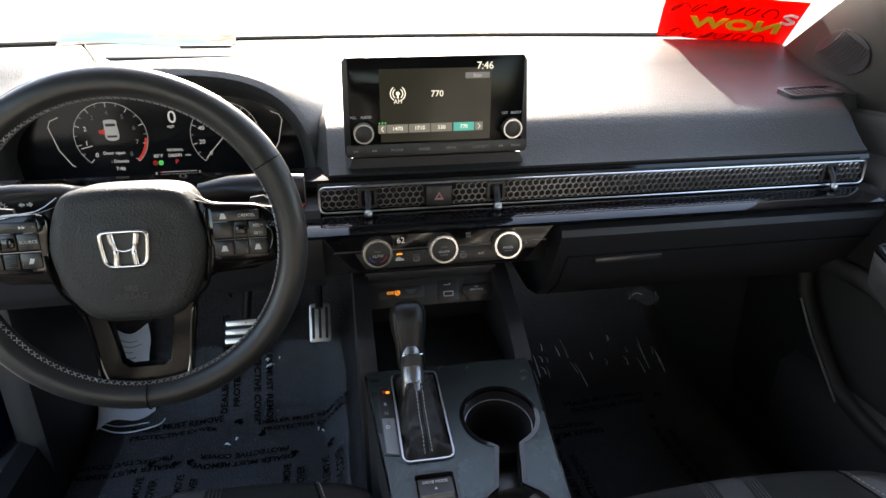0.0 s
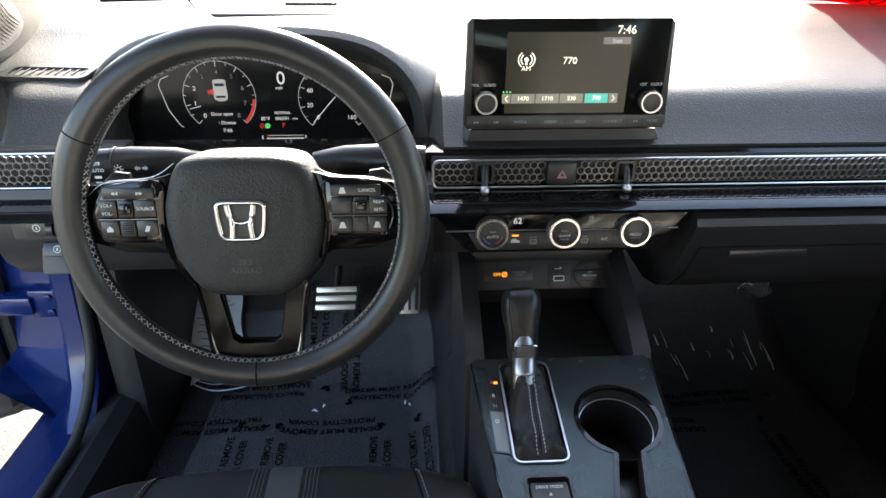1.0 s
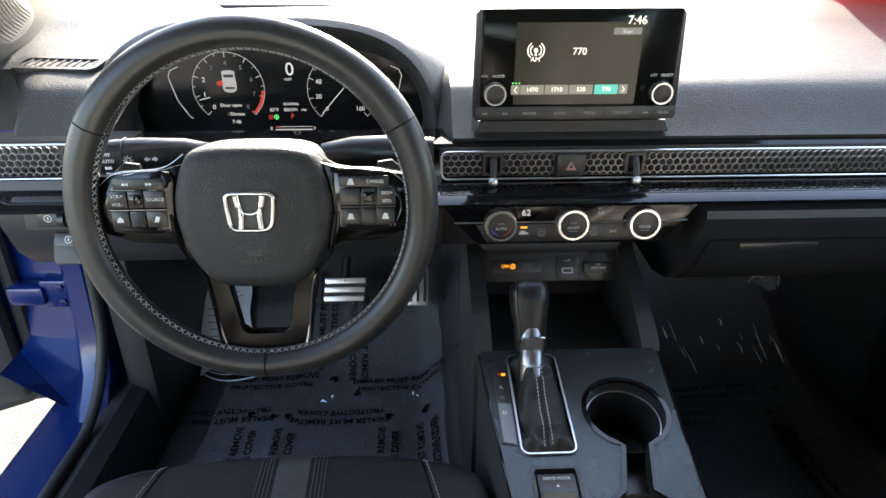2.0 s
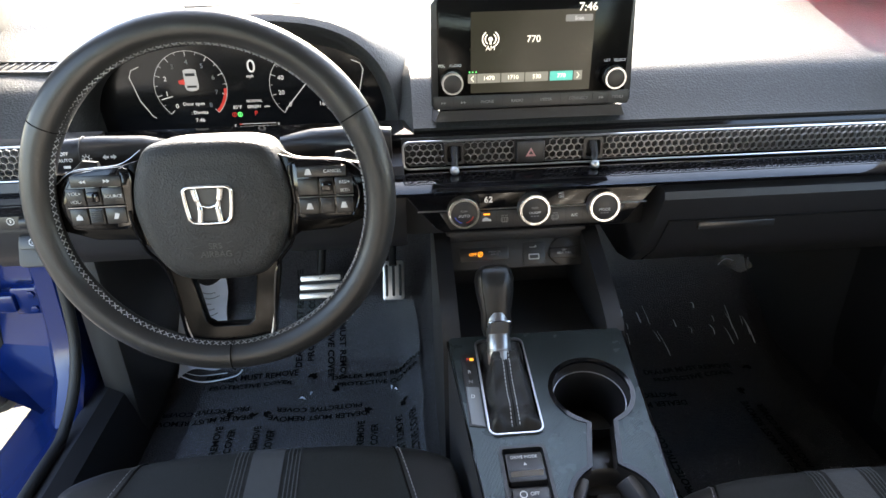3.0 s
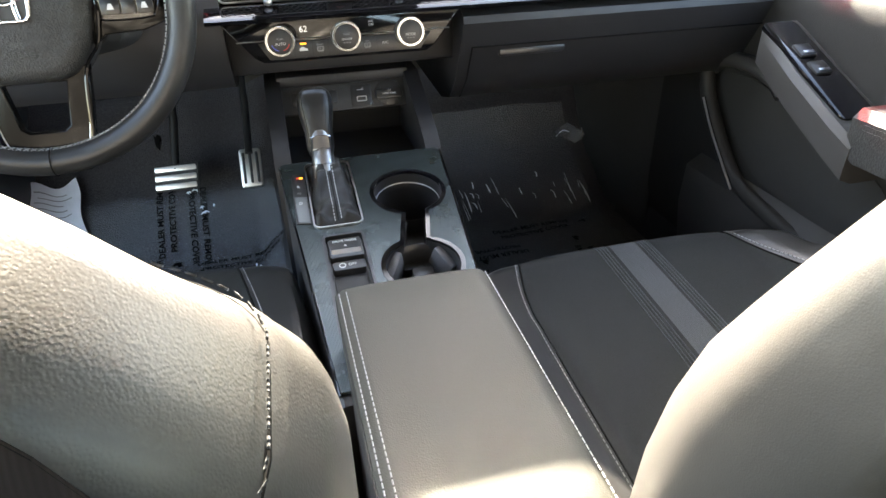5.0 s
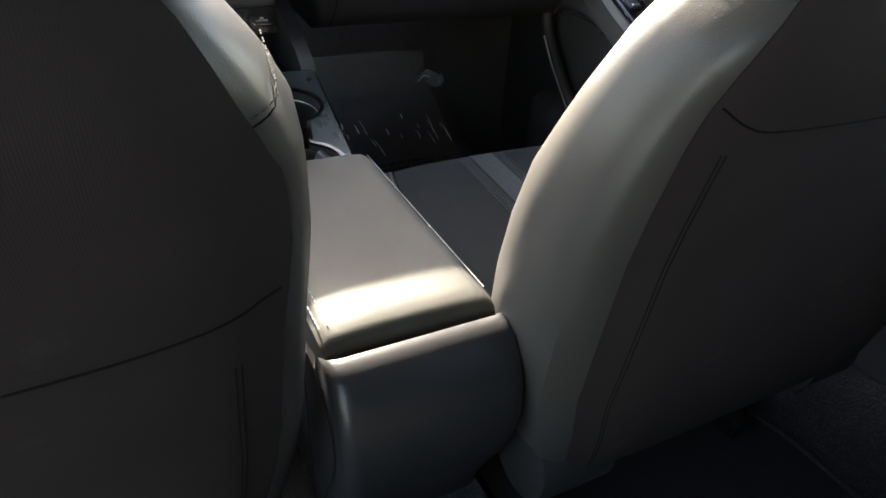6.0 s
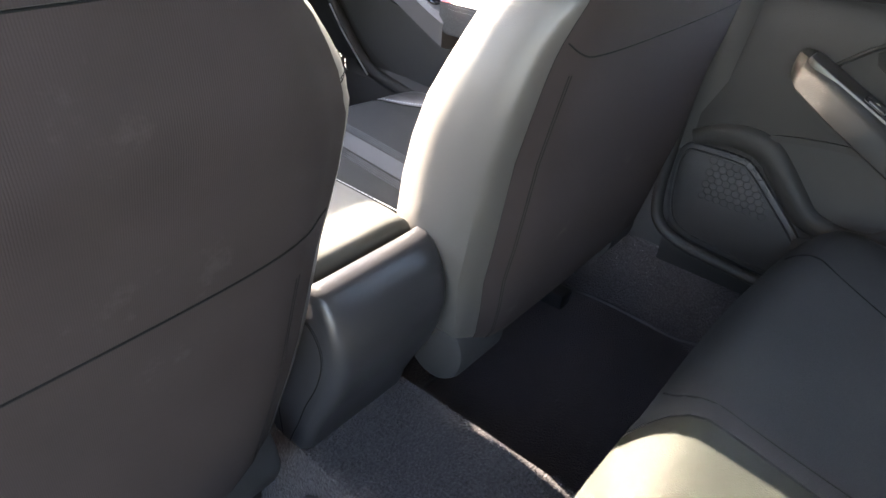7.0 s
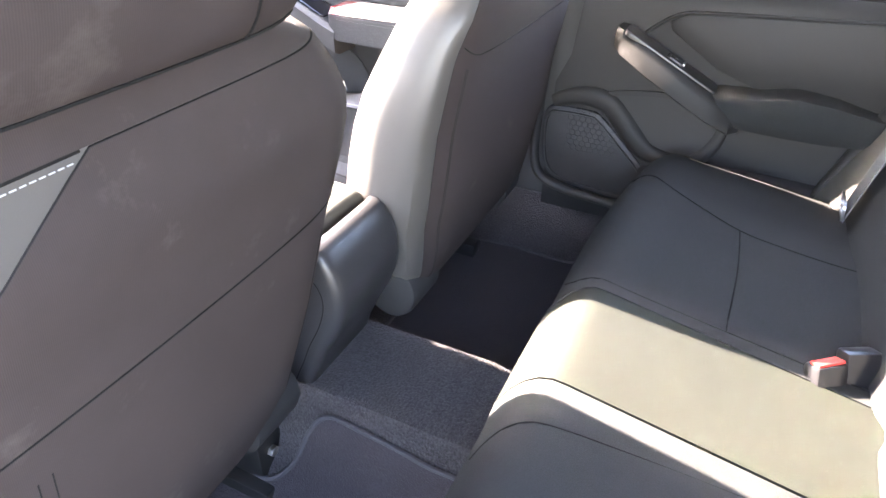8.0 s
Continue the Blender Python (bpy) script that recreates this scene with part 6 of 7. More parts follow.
for i in range(25):
    q = lerp(-1, 1, i / 24)
    e = max(0.0, (abs(q) - 0.66) / 0.34)
    r = 1 - math.sqrt(max(0.0, 1 - e * e))  # rounded corners
    x = math.copysign(0.0785 * (min(abs(q), 0.66) / 0.66 * 0.82 + 0.18 * e), q)
    loops.append([(x, y + 0.013 * r * min(1.0, max(0.0, (-0.50 - y) / 0.02)), z - 0.004 * r * max(0.0, (z - 0.33) / 0.04)) for y, z in prof])
loft(bm, loops)
SHELL = M("grained_shell_plastic", (0.024, 0.024, 0.026), 0.36, grain=1100, strength=0.35, dist=0.0005)
shell = part("rear_shell", bm, SHELL, con, "smooth black rear shell of the console")
for sg in (-1, 1):
    o = closed_spline([(-0.475, 0.335), (-0.525, 0.338), (-0.545, 0.322), (-0.550, 0.295), (-0.540, 0.258), (-0.520, 0.215), (-0.500, 0.165), (-0.475, 0.13)], 5)
    if sum(p[0] * q[1] - q[0] * p[1] for p, q in zip(o, o[1:] + o[:1])) * sg < 0:
        o = o[::-1]
    m = Matrix(((0, 0, sg, sg * 0.0785), (1, 0, 0, 0), (0, 1, 0, 0), (0, 0, 0, 1)))
    bm = B()
    plate(bm, o, m, -0.004, 0.0012, 0.0008)
    part("side_panel", bm, SHELL, shell, "inset side panel")
    bm = B()
    tube(bm, [m @ Vector((x, y, 0.0006)) for x, y in shrink(o, -0.0012)], 0.0011, 6, True)
    part("panel_gap", bm, SEAM, shell)

# ---- pedals and floor film ----
pb = thing("brake_pedal", (-0.365, 0.73, 0.05), "steel and rubber brake pedal", "pedal", "pedals")
BM = facing(-0.365, 0.722, 0.137, 24)
bm = B()
plate(bm, [(-0.050, -0.030), (0.046, -0.030), (0.054, 0.030), (-0.046, 0.030)], BM, -0.012, 0.0, 0.003)
part("pad", bm, RUBBER, pb)
for y in (-0.020, 0.0, 0.020):
    bm = B()
    plate(bm, [(x + y * 0.1, yy + y) for x, yy in rrect(0.090, 0.0125, 0.003)], BM, -0.001, 0.0025, 0.001)
    part("steel_strip", bm, STEEL, pb, "brushed steel strip")
bm = B()
tube(bm, [(-0.365, 0.735, 0.15), (-0.355, 0.80, 0.24), (-0.35, 0.86, 0.38)], 0.010, 10)
part("arm", bm, PAINTEDMETAL, pb)
pg = thing("accelerator_pedal", (-0.2, 0.76, 0.0), "long steel and rubber accelerator pedal", "pedal", "pedals")
GMp = facing(-0.199, 0.745, 0.130, 30)
bm = B()
plate(bm, [(x + y * 0.03, y) for x, y in rrect(0.050, 0.092, 0.007)], GMp, -0.012, 0.0, 0.003)
part("pad", bm, STEEL, pg, "brushed steel pad")
for x in (-0.0155, 0, 0.0155):
    bm = B()
    plate(bm, [(x + a + b * 0.03, b) for a, b in rrect(0.0062, 0.074, 0.003)], GMp, -0.001, 0.0022, 0.0006)
    part("rubber_strip", bm, RUBBER, pg)
bm = B()
tube(bm, [(-0.199, 0.76, 0.16), (-0.195, 0.86, 0.24), (-0.19, 0.93, 0.40)], 0.009, 10)
part("arm", bm, PAINTEDMETAL, pg)

FILM = bpy.data.materials.new("clear_protective_film")
FILM.use_nodes = True
nt = FILM.node_tree
fb = nt.nodes["Principled BSDF"]
fb.inputs["Base Color"].default_value = (0.25, 0.257, 0.272, 1)
fb.inputs["Roughness"].default_value = 0.13
fb.inputs["Alpha"].default_value = 0.34
tcf = nt.nodes.new("ShaderNodeTexCoord")
nf = nt.nodes.new("ShaderNodeTexNoise")
nf.inputs["Scale"].default_value = 26
nf.inputs["Detail"].default_value = 4
nf.inputs["Distortion"].default_value = 1.2
bf = nt.nodes.new("ShaderNodeBump")
bf.inputs["Strength"].default_value = 0.8
bf.inputs["Distance"].default_value = 0.010
nt.links.new(tcf.outputs["Object"], nf.inputs["Vector"])
nt.links.new(nf.outputs["Fac"], bf.inputs["Height"])
nt.links.new(bf.outputs[0], fb.inputs["Normal"])
INK = M("black_print", (0.003, 0.003, 0.003), 0.9, var=0, spec=0.05)


def floor_z(x, y):
    return floor_fn((x + 0.74) / 1.48, (y + 1.45) / 2.6)[2]


def film(x0, x1, y0, y1, seed, label):
    th = thing("protective_film", ((x0 + x1) / 2, (y0 + y1) / 2, FLOOR), label, "plastic film", "floor films")
    bm = B()

    def fn(u, v):
        x, y = lerp(x0, x1, u), lerp(y0, y1, v)
        w = 0.006 * noise.noise(Vector((x * 9, y * 9, seed))) + 0.003 * noise.noise(Vector((x * 31, y * 31, seed + 5)))
        fold = 0.012 * max(0, noise.noise(Vector((x * 14, y * 3.5, seed + 9))) - 0.25)
        return (x + 0.01 * noise.noise(Vector((y * 7, seed, 0))), y, floor_z(x, y) + 0.010 + w + fold)
    sheet(bm, fn, 70, 70)

    def height(x, y):
        return fn((x - x0) / (x1 - x0), (y - y0) / (y1 - y0))[2]
    return height, part("sheet", bm, FILM, th, "clear wrinkled plastic sheet", sharp=80)


FDH, fds = film(-0.63, -0.150, 0.12, 0.80, 3.0, "clear protective plastic film with black print on the driver floor")
FPH, fps = film(0.140, 0.655, 0.12, 0.88, 8.0, "clear protective plastic film on the passenger floor")


def notice(film_part, height, x, y, rz, s=0.0195, lines=("DEALER MUST REMOVE", "PROTECTIVE COVER")):
    for i, w in enumerate(lines):
        ob = lettering("notice", w, pose(x, y, 0, 0, 0, rz) @ pose(0, -i * s * 1.4, 0), s, INK, film_part, 0.0, bold=0.0005)
        for v in ob.data.vertices:
            v.co.z = height(v.co.x, v.co.y) + 0.0035
    bm = B()
    mm = pose(x, y, 0, 0, 0, rz) @ pose(0.135, -s * 0.6, 0)
    o = closed_spline([(-0.012, -0.004), (-0.002, -0.003), (0.002, -0.010), (0.010, -0.001), (0.006, 0.002), (0.009, 0.007), (-0.004, 0.006), (-0.009, 0.002)], 2)
    bm.faces.new([bm.verts.new((p.x, p.y, height(p.x, p.y) + 0.0035)) for p in [mm @ Vector((a, b, 0)) for a, b in o]])
    part("printed_mark", bm, INK, film_part)


for x, y, rz in ((-0.525, 0.628, 2), (-0.245, 0.612, 2), (-0.600, 0.492, 181), (-0.365, 0.486, 180), (-0.425, 0.745, 91), (-0.325, 0.705, -89), (-0.560, 0.370, 90), (-0.480, 0.360, 91), (-0.275, 0.360, 90), (-0.195, 0.365, 92)):
    notice(fds, FDH, x, y, rz)
for x, y, rz in ((0.30, 0.45, 180), (0.45, 0.56, 2), (0.52, 0.34, 90), (0.28, 0.30, 90)):
    notice(fps, FPH, x, y, rz)
# loose upright fold of film beside the dead pedal
fold = thing("film_flap", (-0.66, 0.72, FLOOR), "loose shiny flap of protective film curling upward", "plastic film")
# near-white base colour carries the daylight that the film reflects
FLAP = M("film_glare_white", (0.80, 0.82, 0.88), 0.16, metal=0.0, var=0.15, vscale=20, grain=45, strength=0.5, dist=0.004)
bm = B()


def flap_fn(u, v):
    x, y = lerp(-0.690, -0.575, u) - 0.030 * v + 0.004 * math.sin(9 * v), 0.635 + 0.185 * v + 0.006 * math.sin(7 * u) + 0.03 * u * (1 - v)
    return (x, y, floor_z(x, y) + 0.018 + 0.030 * v + 0.006 * math.sin(5 * u + 2 * v))


sheet(bm, flap_fn, 12, 20, (0.001, -0.001, -0.001))
flapm = part("sheet", bm, FLAP, fold)
for i in range(11):
    bm = B()
    v0 = 0.16 + 0.074 * i
    sheet(bm, lambda u, v: Vector(flap_fn(lerp(0.16 + 0.05 * (i % 2), 0.84 - 0.08 * (i % 3), u), v0 + 0.012 * v)) + Vector((0, 0, 0.0016)), 6, 2)
    part("print_bar", bm, GREYPRINT, flapm)
# glints along the flap's curled edge, shaped as near-white tubes
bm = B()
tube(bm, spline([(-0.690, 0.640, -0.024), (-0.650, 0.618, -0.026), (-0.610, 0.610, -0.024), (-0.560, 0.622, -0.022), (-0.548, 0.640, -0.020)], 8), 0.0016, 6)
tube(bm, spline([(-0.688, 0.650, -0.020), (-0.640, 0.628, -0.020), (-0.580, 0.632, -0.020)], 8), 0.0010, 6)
part("curled_edge_glint", bm, FLAP, fold, "curled film edge, its glint built as pale tubes")
# small crumpled spots on the driver's film, their highlights put in as pale tubes
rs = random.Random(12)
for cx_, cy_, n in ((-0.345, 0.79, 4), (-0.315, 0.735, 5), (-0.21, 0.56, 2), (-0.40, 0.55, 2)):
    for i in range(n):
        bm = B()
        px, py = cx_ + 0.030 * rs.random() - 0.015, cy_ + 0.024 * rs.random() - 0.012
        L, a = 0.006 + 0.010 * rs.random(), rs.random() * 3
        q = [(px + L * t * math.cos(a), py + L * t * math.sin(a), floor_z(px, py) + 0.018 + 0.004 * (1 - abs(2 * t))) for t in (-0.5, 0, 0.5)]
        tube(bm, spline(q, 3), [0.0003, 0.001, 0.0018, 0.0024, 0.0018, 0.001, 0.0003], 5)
        part("crease_glint", bm, FLAP, fds, "glint along a fold of the film, built as a pale tube")
foil = thing("film_scrap", (0.64, 0.78, 0.08), "small crumpled shiny scrap of plastic film", "plastic film")
bm = B()
sheet(bm, lambda u, v: (0.600 + 0.075 * u, 0.775 + 0.03 * v - 0.02 * u * u, 0.098 + 0.02 * v + 0.012 * math.sin(7 * u + 4 * v)), 10, 5, (0, 0, -0.001))
scr = part("sheet", bm, FILM, foil)
# fold highlights of the clear scrap, added as near-white tubes
for p in (((0.600, 0.778, 0.104), (0.622, 0.785, 0.116), (0.640, 0.780, 0.112)), ((0.668, 0.760, 0.100), (0.672, 0.772, 0.112), (0.675, 0.780, 0.120))):
    bm = B()
    tube(bm, spline(p, 4), [0.0004] + [0.0014] * 7 + [0.0004], 5)
    part("fold", bm, FLAP, scr, "glint on a folded edge, built as a pale tube")
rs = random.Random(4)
for i in range(24):  # highlights on sharp folds, built as near-white tubes
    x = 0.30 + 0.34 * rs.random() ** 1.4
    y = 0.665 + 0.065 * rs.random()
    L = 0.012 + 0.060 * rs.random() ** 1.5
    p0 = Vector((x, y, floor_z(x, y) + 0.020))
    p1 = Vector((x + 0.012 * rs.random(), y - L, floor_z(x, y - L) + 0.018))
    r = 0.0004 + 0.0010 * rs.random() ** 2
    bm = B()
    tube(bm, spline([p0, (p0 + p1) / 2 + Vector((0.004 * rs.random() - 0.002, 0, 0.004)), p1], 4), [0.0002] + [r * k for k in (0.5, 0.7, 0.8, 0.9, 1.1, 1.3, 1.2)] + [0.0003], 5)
    part("crease_glint", bm, FLAP, fps, "glint along a fold of the film, built as a pale tube")

# ---- dashboard odds: defroster vents, glove box line, switches ----
for sx, nm in ((1, "passenger"), (-1, "driver")):
    dv = thing("side_window_vent", (sx * 0.70, 0.50, 0.69), "black slotted side window vent on the dashboard corner", "air vent", "side window vents")
    m = pose(sx * 0.690, 0.395, 0.6965, 11, 0, sx * 8)
    bm = B()
    ringplate(bm, rrect(0.125, 0.045, 0.012), rrect(0.108, 0.030, 0.008), m, -0.004, 0.003)
    part("frame", bm, PLASTIC2, dv)
    bm = B()
    plate(bm, rrect(0.110, 0.032, 0.008), m, -0.004, 0.0005)
    part("duct", bm, DARK, dv)
    for i in range(9):
        bm = B()
        box(bm, (-0.048 + i * 0.012, -0.014, -0.002), (-0.0455 + i * 0.012, 0.014, 0.0022), 0.0005, m @ pose(0, 0, 0, 0, 0, 0))
        part("slat", bm, PLASTIC2, dv)
bm = B()
box(bm, (0.235, 0.2165, 0.478), (0.345, 0.232, 0.490), 0.003)
part("glove_box_latch", bm, PLASTIC2, dash, "recessed glove box latch")
bm = B()
tube(bm, [(x, 0.2115 + 0.0, 0.497) for x in (0.19, 0.4, 0.70)], 0.0012, 6)
tube(bm, [(0.19, y, z) for y, z in ((0.2115, 0.497), (0.245, 0.438), (0.285, 0.400))], 0.0012, 6)
part("glove_box_gap", bm, SEAM, dash)
dsw = thing("driver_switch_panel", (-0.65, 0.20, 0.50), "black switch panel with thumb wheels beside the steering wheel", "switch panel")
bm = B()
plate(bm, rrect(0.085, 0.034, 0.006), facing(-0.640, 0.212, 0.545, 4), -0.012, 0.004, 0.002)
plate(bm, rrect(0.050, 0.052, 0.006), facing(-0.640, 0.226, 0.500, 25), -0.012, 0.004, 0.002)
part("plate", bm, PLASTIC, dsw)
for x, z, w, h, y, l in ((-0.652, 0.545, 0.030, 0.022, 0.208, 4), (-0.640, 0.511, 0.034, 0.018, 0.217, 25), (-0.640, 0.490, 0.034, 0.018, 0.227, 25)):
    bm = B()
    plate(bm, rrect(w, h, 0.002), facing(x, y, z, l), -0.002, 0.002, 0.001)
    k = part("key", bm, PLASTIC2, dsw)
    bm = B()
    ringplate(bm, circle(0.0048, 18), circle(0.0038, 18), facing(x, y, z, l), 0.0018, 0.0024)
    bars(bm, facing(x, y, z, l) @ pose(0, 0, 0.0019), 0.0018, 0.004)
    part("symbol", bm, WHITEPRINT, k)
for i in range(2):
    bm = B()
    tube(bm, [(-0.632 + 0.012 * i - 0.004, 0.204, 0.545), (-0.632 + 0.012 * i + 0.004, 0.204, 0.545)], 0.010, 18)
    part("thumb_wheel", bm, PLASTIC2, dsw)
bm = B()
plate(bm, rrect(0.085, 0.009, 0.003), facing(-0.645, 0.206, 0.5705, 55), -0.001, 0.001, 0.0003)
part("card_slot", bm, DARK, dash)

# ---- red price sign inside the windscreen ----
SIGN = bpy.data.materials.new("red_translucent_card")
SIGN.use_nodes = True
nt = SIGN.node_tree
pr = nt.nodes["Principled BSDF"]
pr.inputs["Base Color"].default_value = (0.55, 0.012, 0.022, 1)
pr.inputs["Roughness"].default_value = 0.45
tl = nt.nodes.new("ShaderNodeBsdfTranslucent")
tl.inputs["Color"].default_value = (0.20, 0.006, 0.010, 1)
tr = nt.nodes.new("ShaderNodeBsdfTransparent")
tr.inputs["Color"].default_value = (0.80, 0.055, 0.035, 1)
m1 = nt.nodes.new("ShaderNodeMixShader")
m1.inputs[0].default_value = 0.55
m2 = nt.nodes.new("ShaderNodeMixShader")
m2.inputs[0].default_value = 0.50
nt.links.new(pr.outputs[0], m1.inputs[1])
nt.links.new(tl.outputs[0], m1.inputs[2])
nt.links.new(m1.outputs[0], m2.inputs[1])
nt.links.new(tr.outputs[0], m2.inputs[2])
nt.links.new(m2.outputs[0], nt.nodes["Material Output"].inputs["Surface"])
sign = thing("price_sign", (0.70, 0.76, 0.765), "red price sign with yellow letters behind the windscreen", "sign")
o0, o1 = Vector((0.598, 0.800, 0.764)), Vector((0.800, 0.700, 0.748))
ux = (o1 - o0).normalized()
upv = Vector((-0.10, -0.80, 0.42)).normalized()
upv = (upv - ux * upv.dot(ux)).normalized()
nz_ = ux.cross(upv).normalized()
SGM = Matrix((( *[ux.x, upv.x, nz_.x], o0.x), (*[ux.y, upv.y, nz_.y], o0.y), (*[ux.z, upv.z, nz_.z], o0.z), (0, 0, 0, 1)))
bm = B()
plate(bm, [(0, 0), (0.262, 0), (0.262, 0.185), (0, 0.185)], SGM, -0.0005, 0.0005)
card = part("card", bm, SIGN, sign, "red translucent card")
YEL = M("yellow_print", (0.85, 0.72, 0.03), 0.5, var=0, emit=(1, 0.85, 0.05), estr=0.0)
lettering("word", "NOW", SGM @ pose(0.150, 0.076, 0.0014) @ Matrix.Diagonal((-1.08, 1, 1, 1)), 0.062, YEL, card, 0.0003, bold=0.0028)
rs = random.Random(9)
for yy, n, x0 in ((0.026, 6, 0.035), (0.135, 6, 0.035)):
    for i in range(n):
        c = Vector((x0 + 0.034 * i, yy, 0.0012))
        k = 0.8 + 0.4 * rs.random()
        bm = B()
        tube(bm, spline([SGM @ (c + Vector((0.015 * k * math.cos(a + 1.7 * i), 0.017 * math.sin(a * 1.4 + 2.1 * i), 0))) for a in (0, 1.1, 2.2, 3.1, 3.9, 4.8)], 5), 0.0011, 4)
        part("scribble", bm, INK, card, "unreadable hand-drawn stroke")
bm = B()
tube(bm, spline([SGM @ Vector((0.243 + a, 0.118 + b, 0.0016)) for a, b in ((0.012, 0.012), (0.0, 0.017), (-0.011, 0.010), (0.0, 0.0), (0.011, -0.010), (0.0, -0.017), (-0.012, -0.012))], 5), 0.0032, 6)
part("white_mark", bm, WHITEPRINT, card, "white painted squiggle")

# leaflet on the dash behind the wheel
leaf = thing("paper_leaflet", (-0.50, 0.83, 0.765), "glossy teal and white paper leaflet lying at the windscreen", "paper")
LEAF = bpy.data.materials.new("printed_leaflet")
LEAF.use_nodes = True
nt = LEAF.node_tree
tcl = nt.nodes.new("ShaderNodeTexCoord")
mp = nt.nodes.new("ShaderNodeMapping")
mp.inputs["Scale"].default_value = (6, 30, 60)
nl = nt.nodes.new("ShaderNodeTexNoise")
nl.inputs["Scale"].default_value = 1.0
cr = nt.nodes.new("ShaderNodeValToRGB")
cr.color_ramp.elements[0].position, cr.color_ramp.elements[0].color = 0.40, (0.16, 0.42, 0.42, 1)
cr.color_ramp.elements[1].position, cr.color_ramp.elements[1].color = 0.62, (0.75, 0.72, 0.65, 1)
el = cr.color_ramp.elements.new(0.52)
el.color = (0.28, 0.18, 0.10, 1)
nt.links.new(tcl.outputs["Object"], mp.inputs[0])
nt.links.new(mp.outputs[0], nl.inputs[0])
nt.links.new(nl.outputs[0], cr.inputs[0])
nt.links.new(cr.outputs[0], nt.nodes["Principled BSDF"].inputs["Base Color"])
nt.nodes["Principled BSDF"].inputs["Roughness"].default_value = 0.25
bm = B()
sheet(bm, lambda u, v: (lerp(-0.66, -0.32, u), 0.80 - 0.02 * u + 0.04 * v, 0.759 + 0.020 * v + 0.004 * math.sin(6 * u)), 14, 5, (0, 0.001, -0.001))
part("page", bm, LEAF, leaf)
bm = B()
box(bm, (-0.42, 0.75, 0.754), (-0.325, 0.79, 0.760), 0.001)
part("dark_panel", bm, PLASTIC2, leaf)

# ---- passenger side doors ----
DOORX = 0.682


DOORTRIM = M("soft_door_trim", (0.0185, 0.0182, 0.0178), 0.58, spec=0.3, grain=700, strength=0.3, dist=0.0006, kind="cells")


def door_panel(name, y0, y1, top_z, label, rear):
    d = thing(name, (0.74, (y0 + y1) / 2, 0.06), label, "car door", "passenger side doors")
    bm = B()

    def fn(u, v):
        y = lerp(y0, y1, u)
        z = lerp(0.02, top_z, v)
        x = DOORX + 0.05 * max(0, (z - top_z + 0.06) / 0.06) ** 2 + 0.015 * max(0, (0.10 - z) / 0.10)
        return (x, y, z)
    sheet(bm, fn, 24, 24, (0.05, 0, 0))
    part("panel", bm, DOORTRIM, d, "grained black door panel")
    return d


YZ = Matrix(((0, 0, -1, DOORX), (1, 0, 0, 0), (0, 1, 0, 0), (0, 0, 0, 1)))  # local x -> car y, local y -> z, local z -> towards the cabin

# rear door
rd = door_panel("rear_door", -1.40, -0.60, 0.60, "black rear door panel with sloping armrest and speaker", True)
bm = B()
insert_o = [(-1.39, 0.395), (-0.985, 0.405), (-0.90, 0.435), (-0.805, 0.492), (-0.800, 0.508), (-0.825, 0.523), (-0.86, 0.528), (-1.39, 0.566)]
plate(bm, insert_o[::-1] if sum(p[0] * q[1] - q[0] * p[1] for p, q in zip(insert_o, insert_o[1:] + insert_o[:1])) < 0 else insert_o, YZ, -0.002, 0.003, 0.002)
part("insert", bm, DOORTRIM, rd, "soft dark grey door insert")
bm = B()
tube(bm, spline([(DOORX - 0.003, y, z) for y, z in ((-0.752, 0.474), (-0.775, 0.496), (-0.800, 0.515), (-0.825, 0.526), (-0.87, 0.531), (-1.0, 0.540), (-1.2, 0.554), (-1.39, 0.568))], 8), 0.0035, 8)
part("insert_edge", bm, DOORTRIM, rd, "raised edge of the door insert")
bm = B()
loft(bm, [[(DOORX - a, y, z + b) for a, b in ((-0.01, 0.012), (0.006, 0.012), (0.012, 0.004), (0.012, -0.004), (0.004, -0.014), (-0.01, -0.014))] for y, z in ((-1.40, 0.606), (-1.0, 0.590), (-0.60, 0.574))])
part("window_ledge", bm, LOWDASH, rd, "black ledge along the window")
# pull handle, sloping down towards the back
bm = B()
loft(bm, [[(DOORX - w, y, z - h / 2 + 0.010), (DOORX - w, y, z + h / 2 - 0.012), (DOORX - w + 0.005, y, z + h / 2 - 0.004), (DOORX - w + 0.013, y, z + h / 2), (DOORX + 0.01, y, z + h / 2), (DOORX + 0.01, y, z - h / 2), (DOORX - w + 0.022, y, z - h / 2)] for y, z, w, h in ((-0.708, 0.472, 0.016, 0.026), (-0.714, 0.473, 0.044, 0.042), (-0.728, 0.468, 0.060, 0.050), (-0.78, 0.442, 0.070, 0.054), (-0.84, 0.411, 0.074, 0.054), (-0.90, 0.380, 0.074, 0.054), (-0.945, 0.356, 0.066, 0.046), (-0.962, 0.346, 0.040, 0.030))])
part("pull_handle", bm, DOORTRIM, rd, "sloping black pull handle")
sl = math.degrees(math.atan2(0.468 - 0.380, 0.172))
RM = Matrix.Translation((DOORX - 0.033, -0.820, 0.4495)) @ Euler((radians(sl), 0, 0)).to_matrix().to_4x4()
bm = B()
plate(bm, [(x + (0.010 if y < -0.05 else 0.0), y) for x, y in rrect(0.050, 0.200, 0.012)], RM, -0.006, 0.0025, 0.002)
swp = part("switch_plate", bm, PLASTIC2, rd, "black window switch plate")
bm = B()
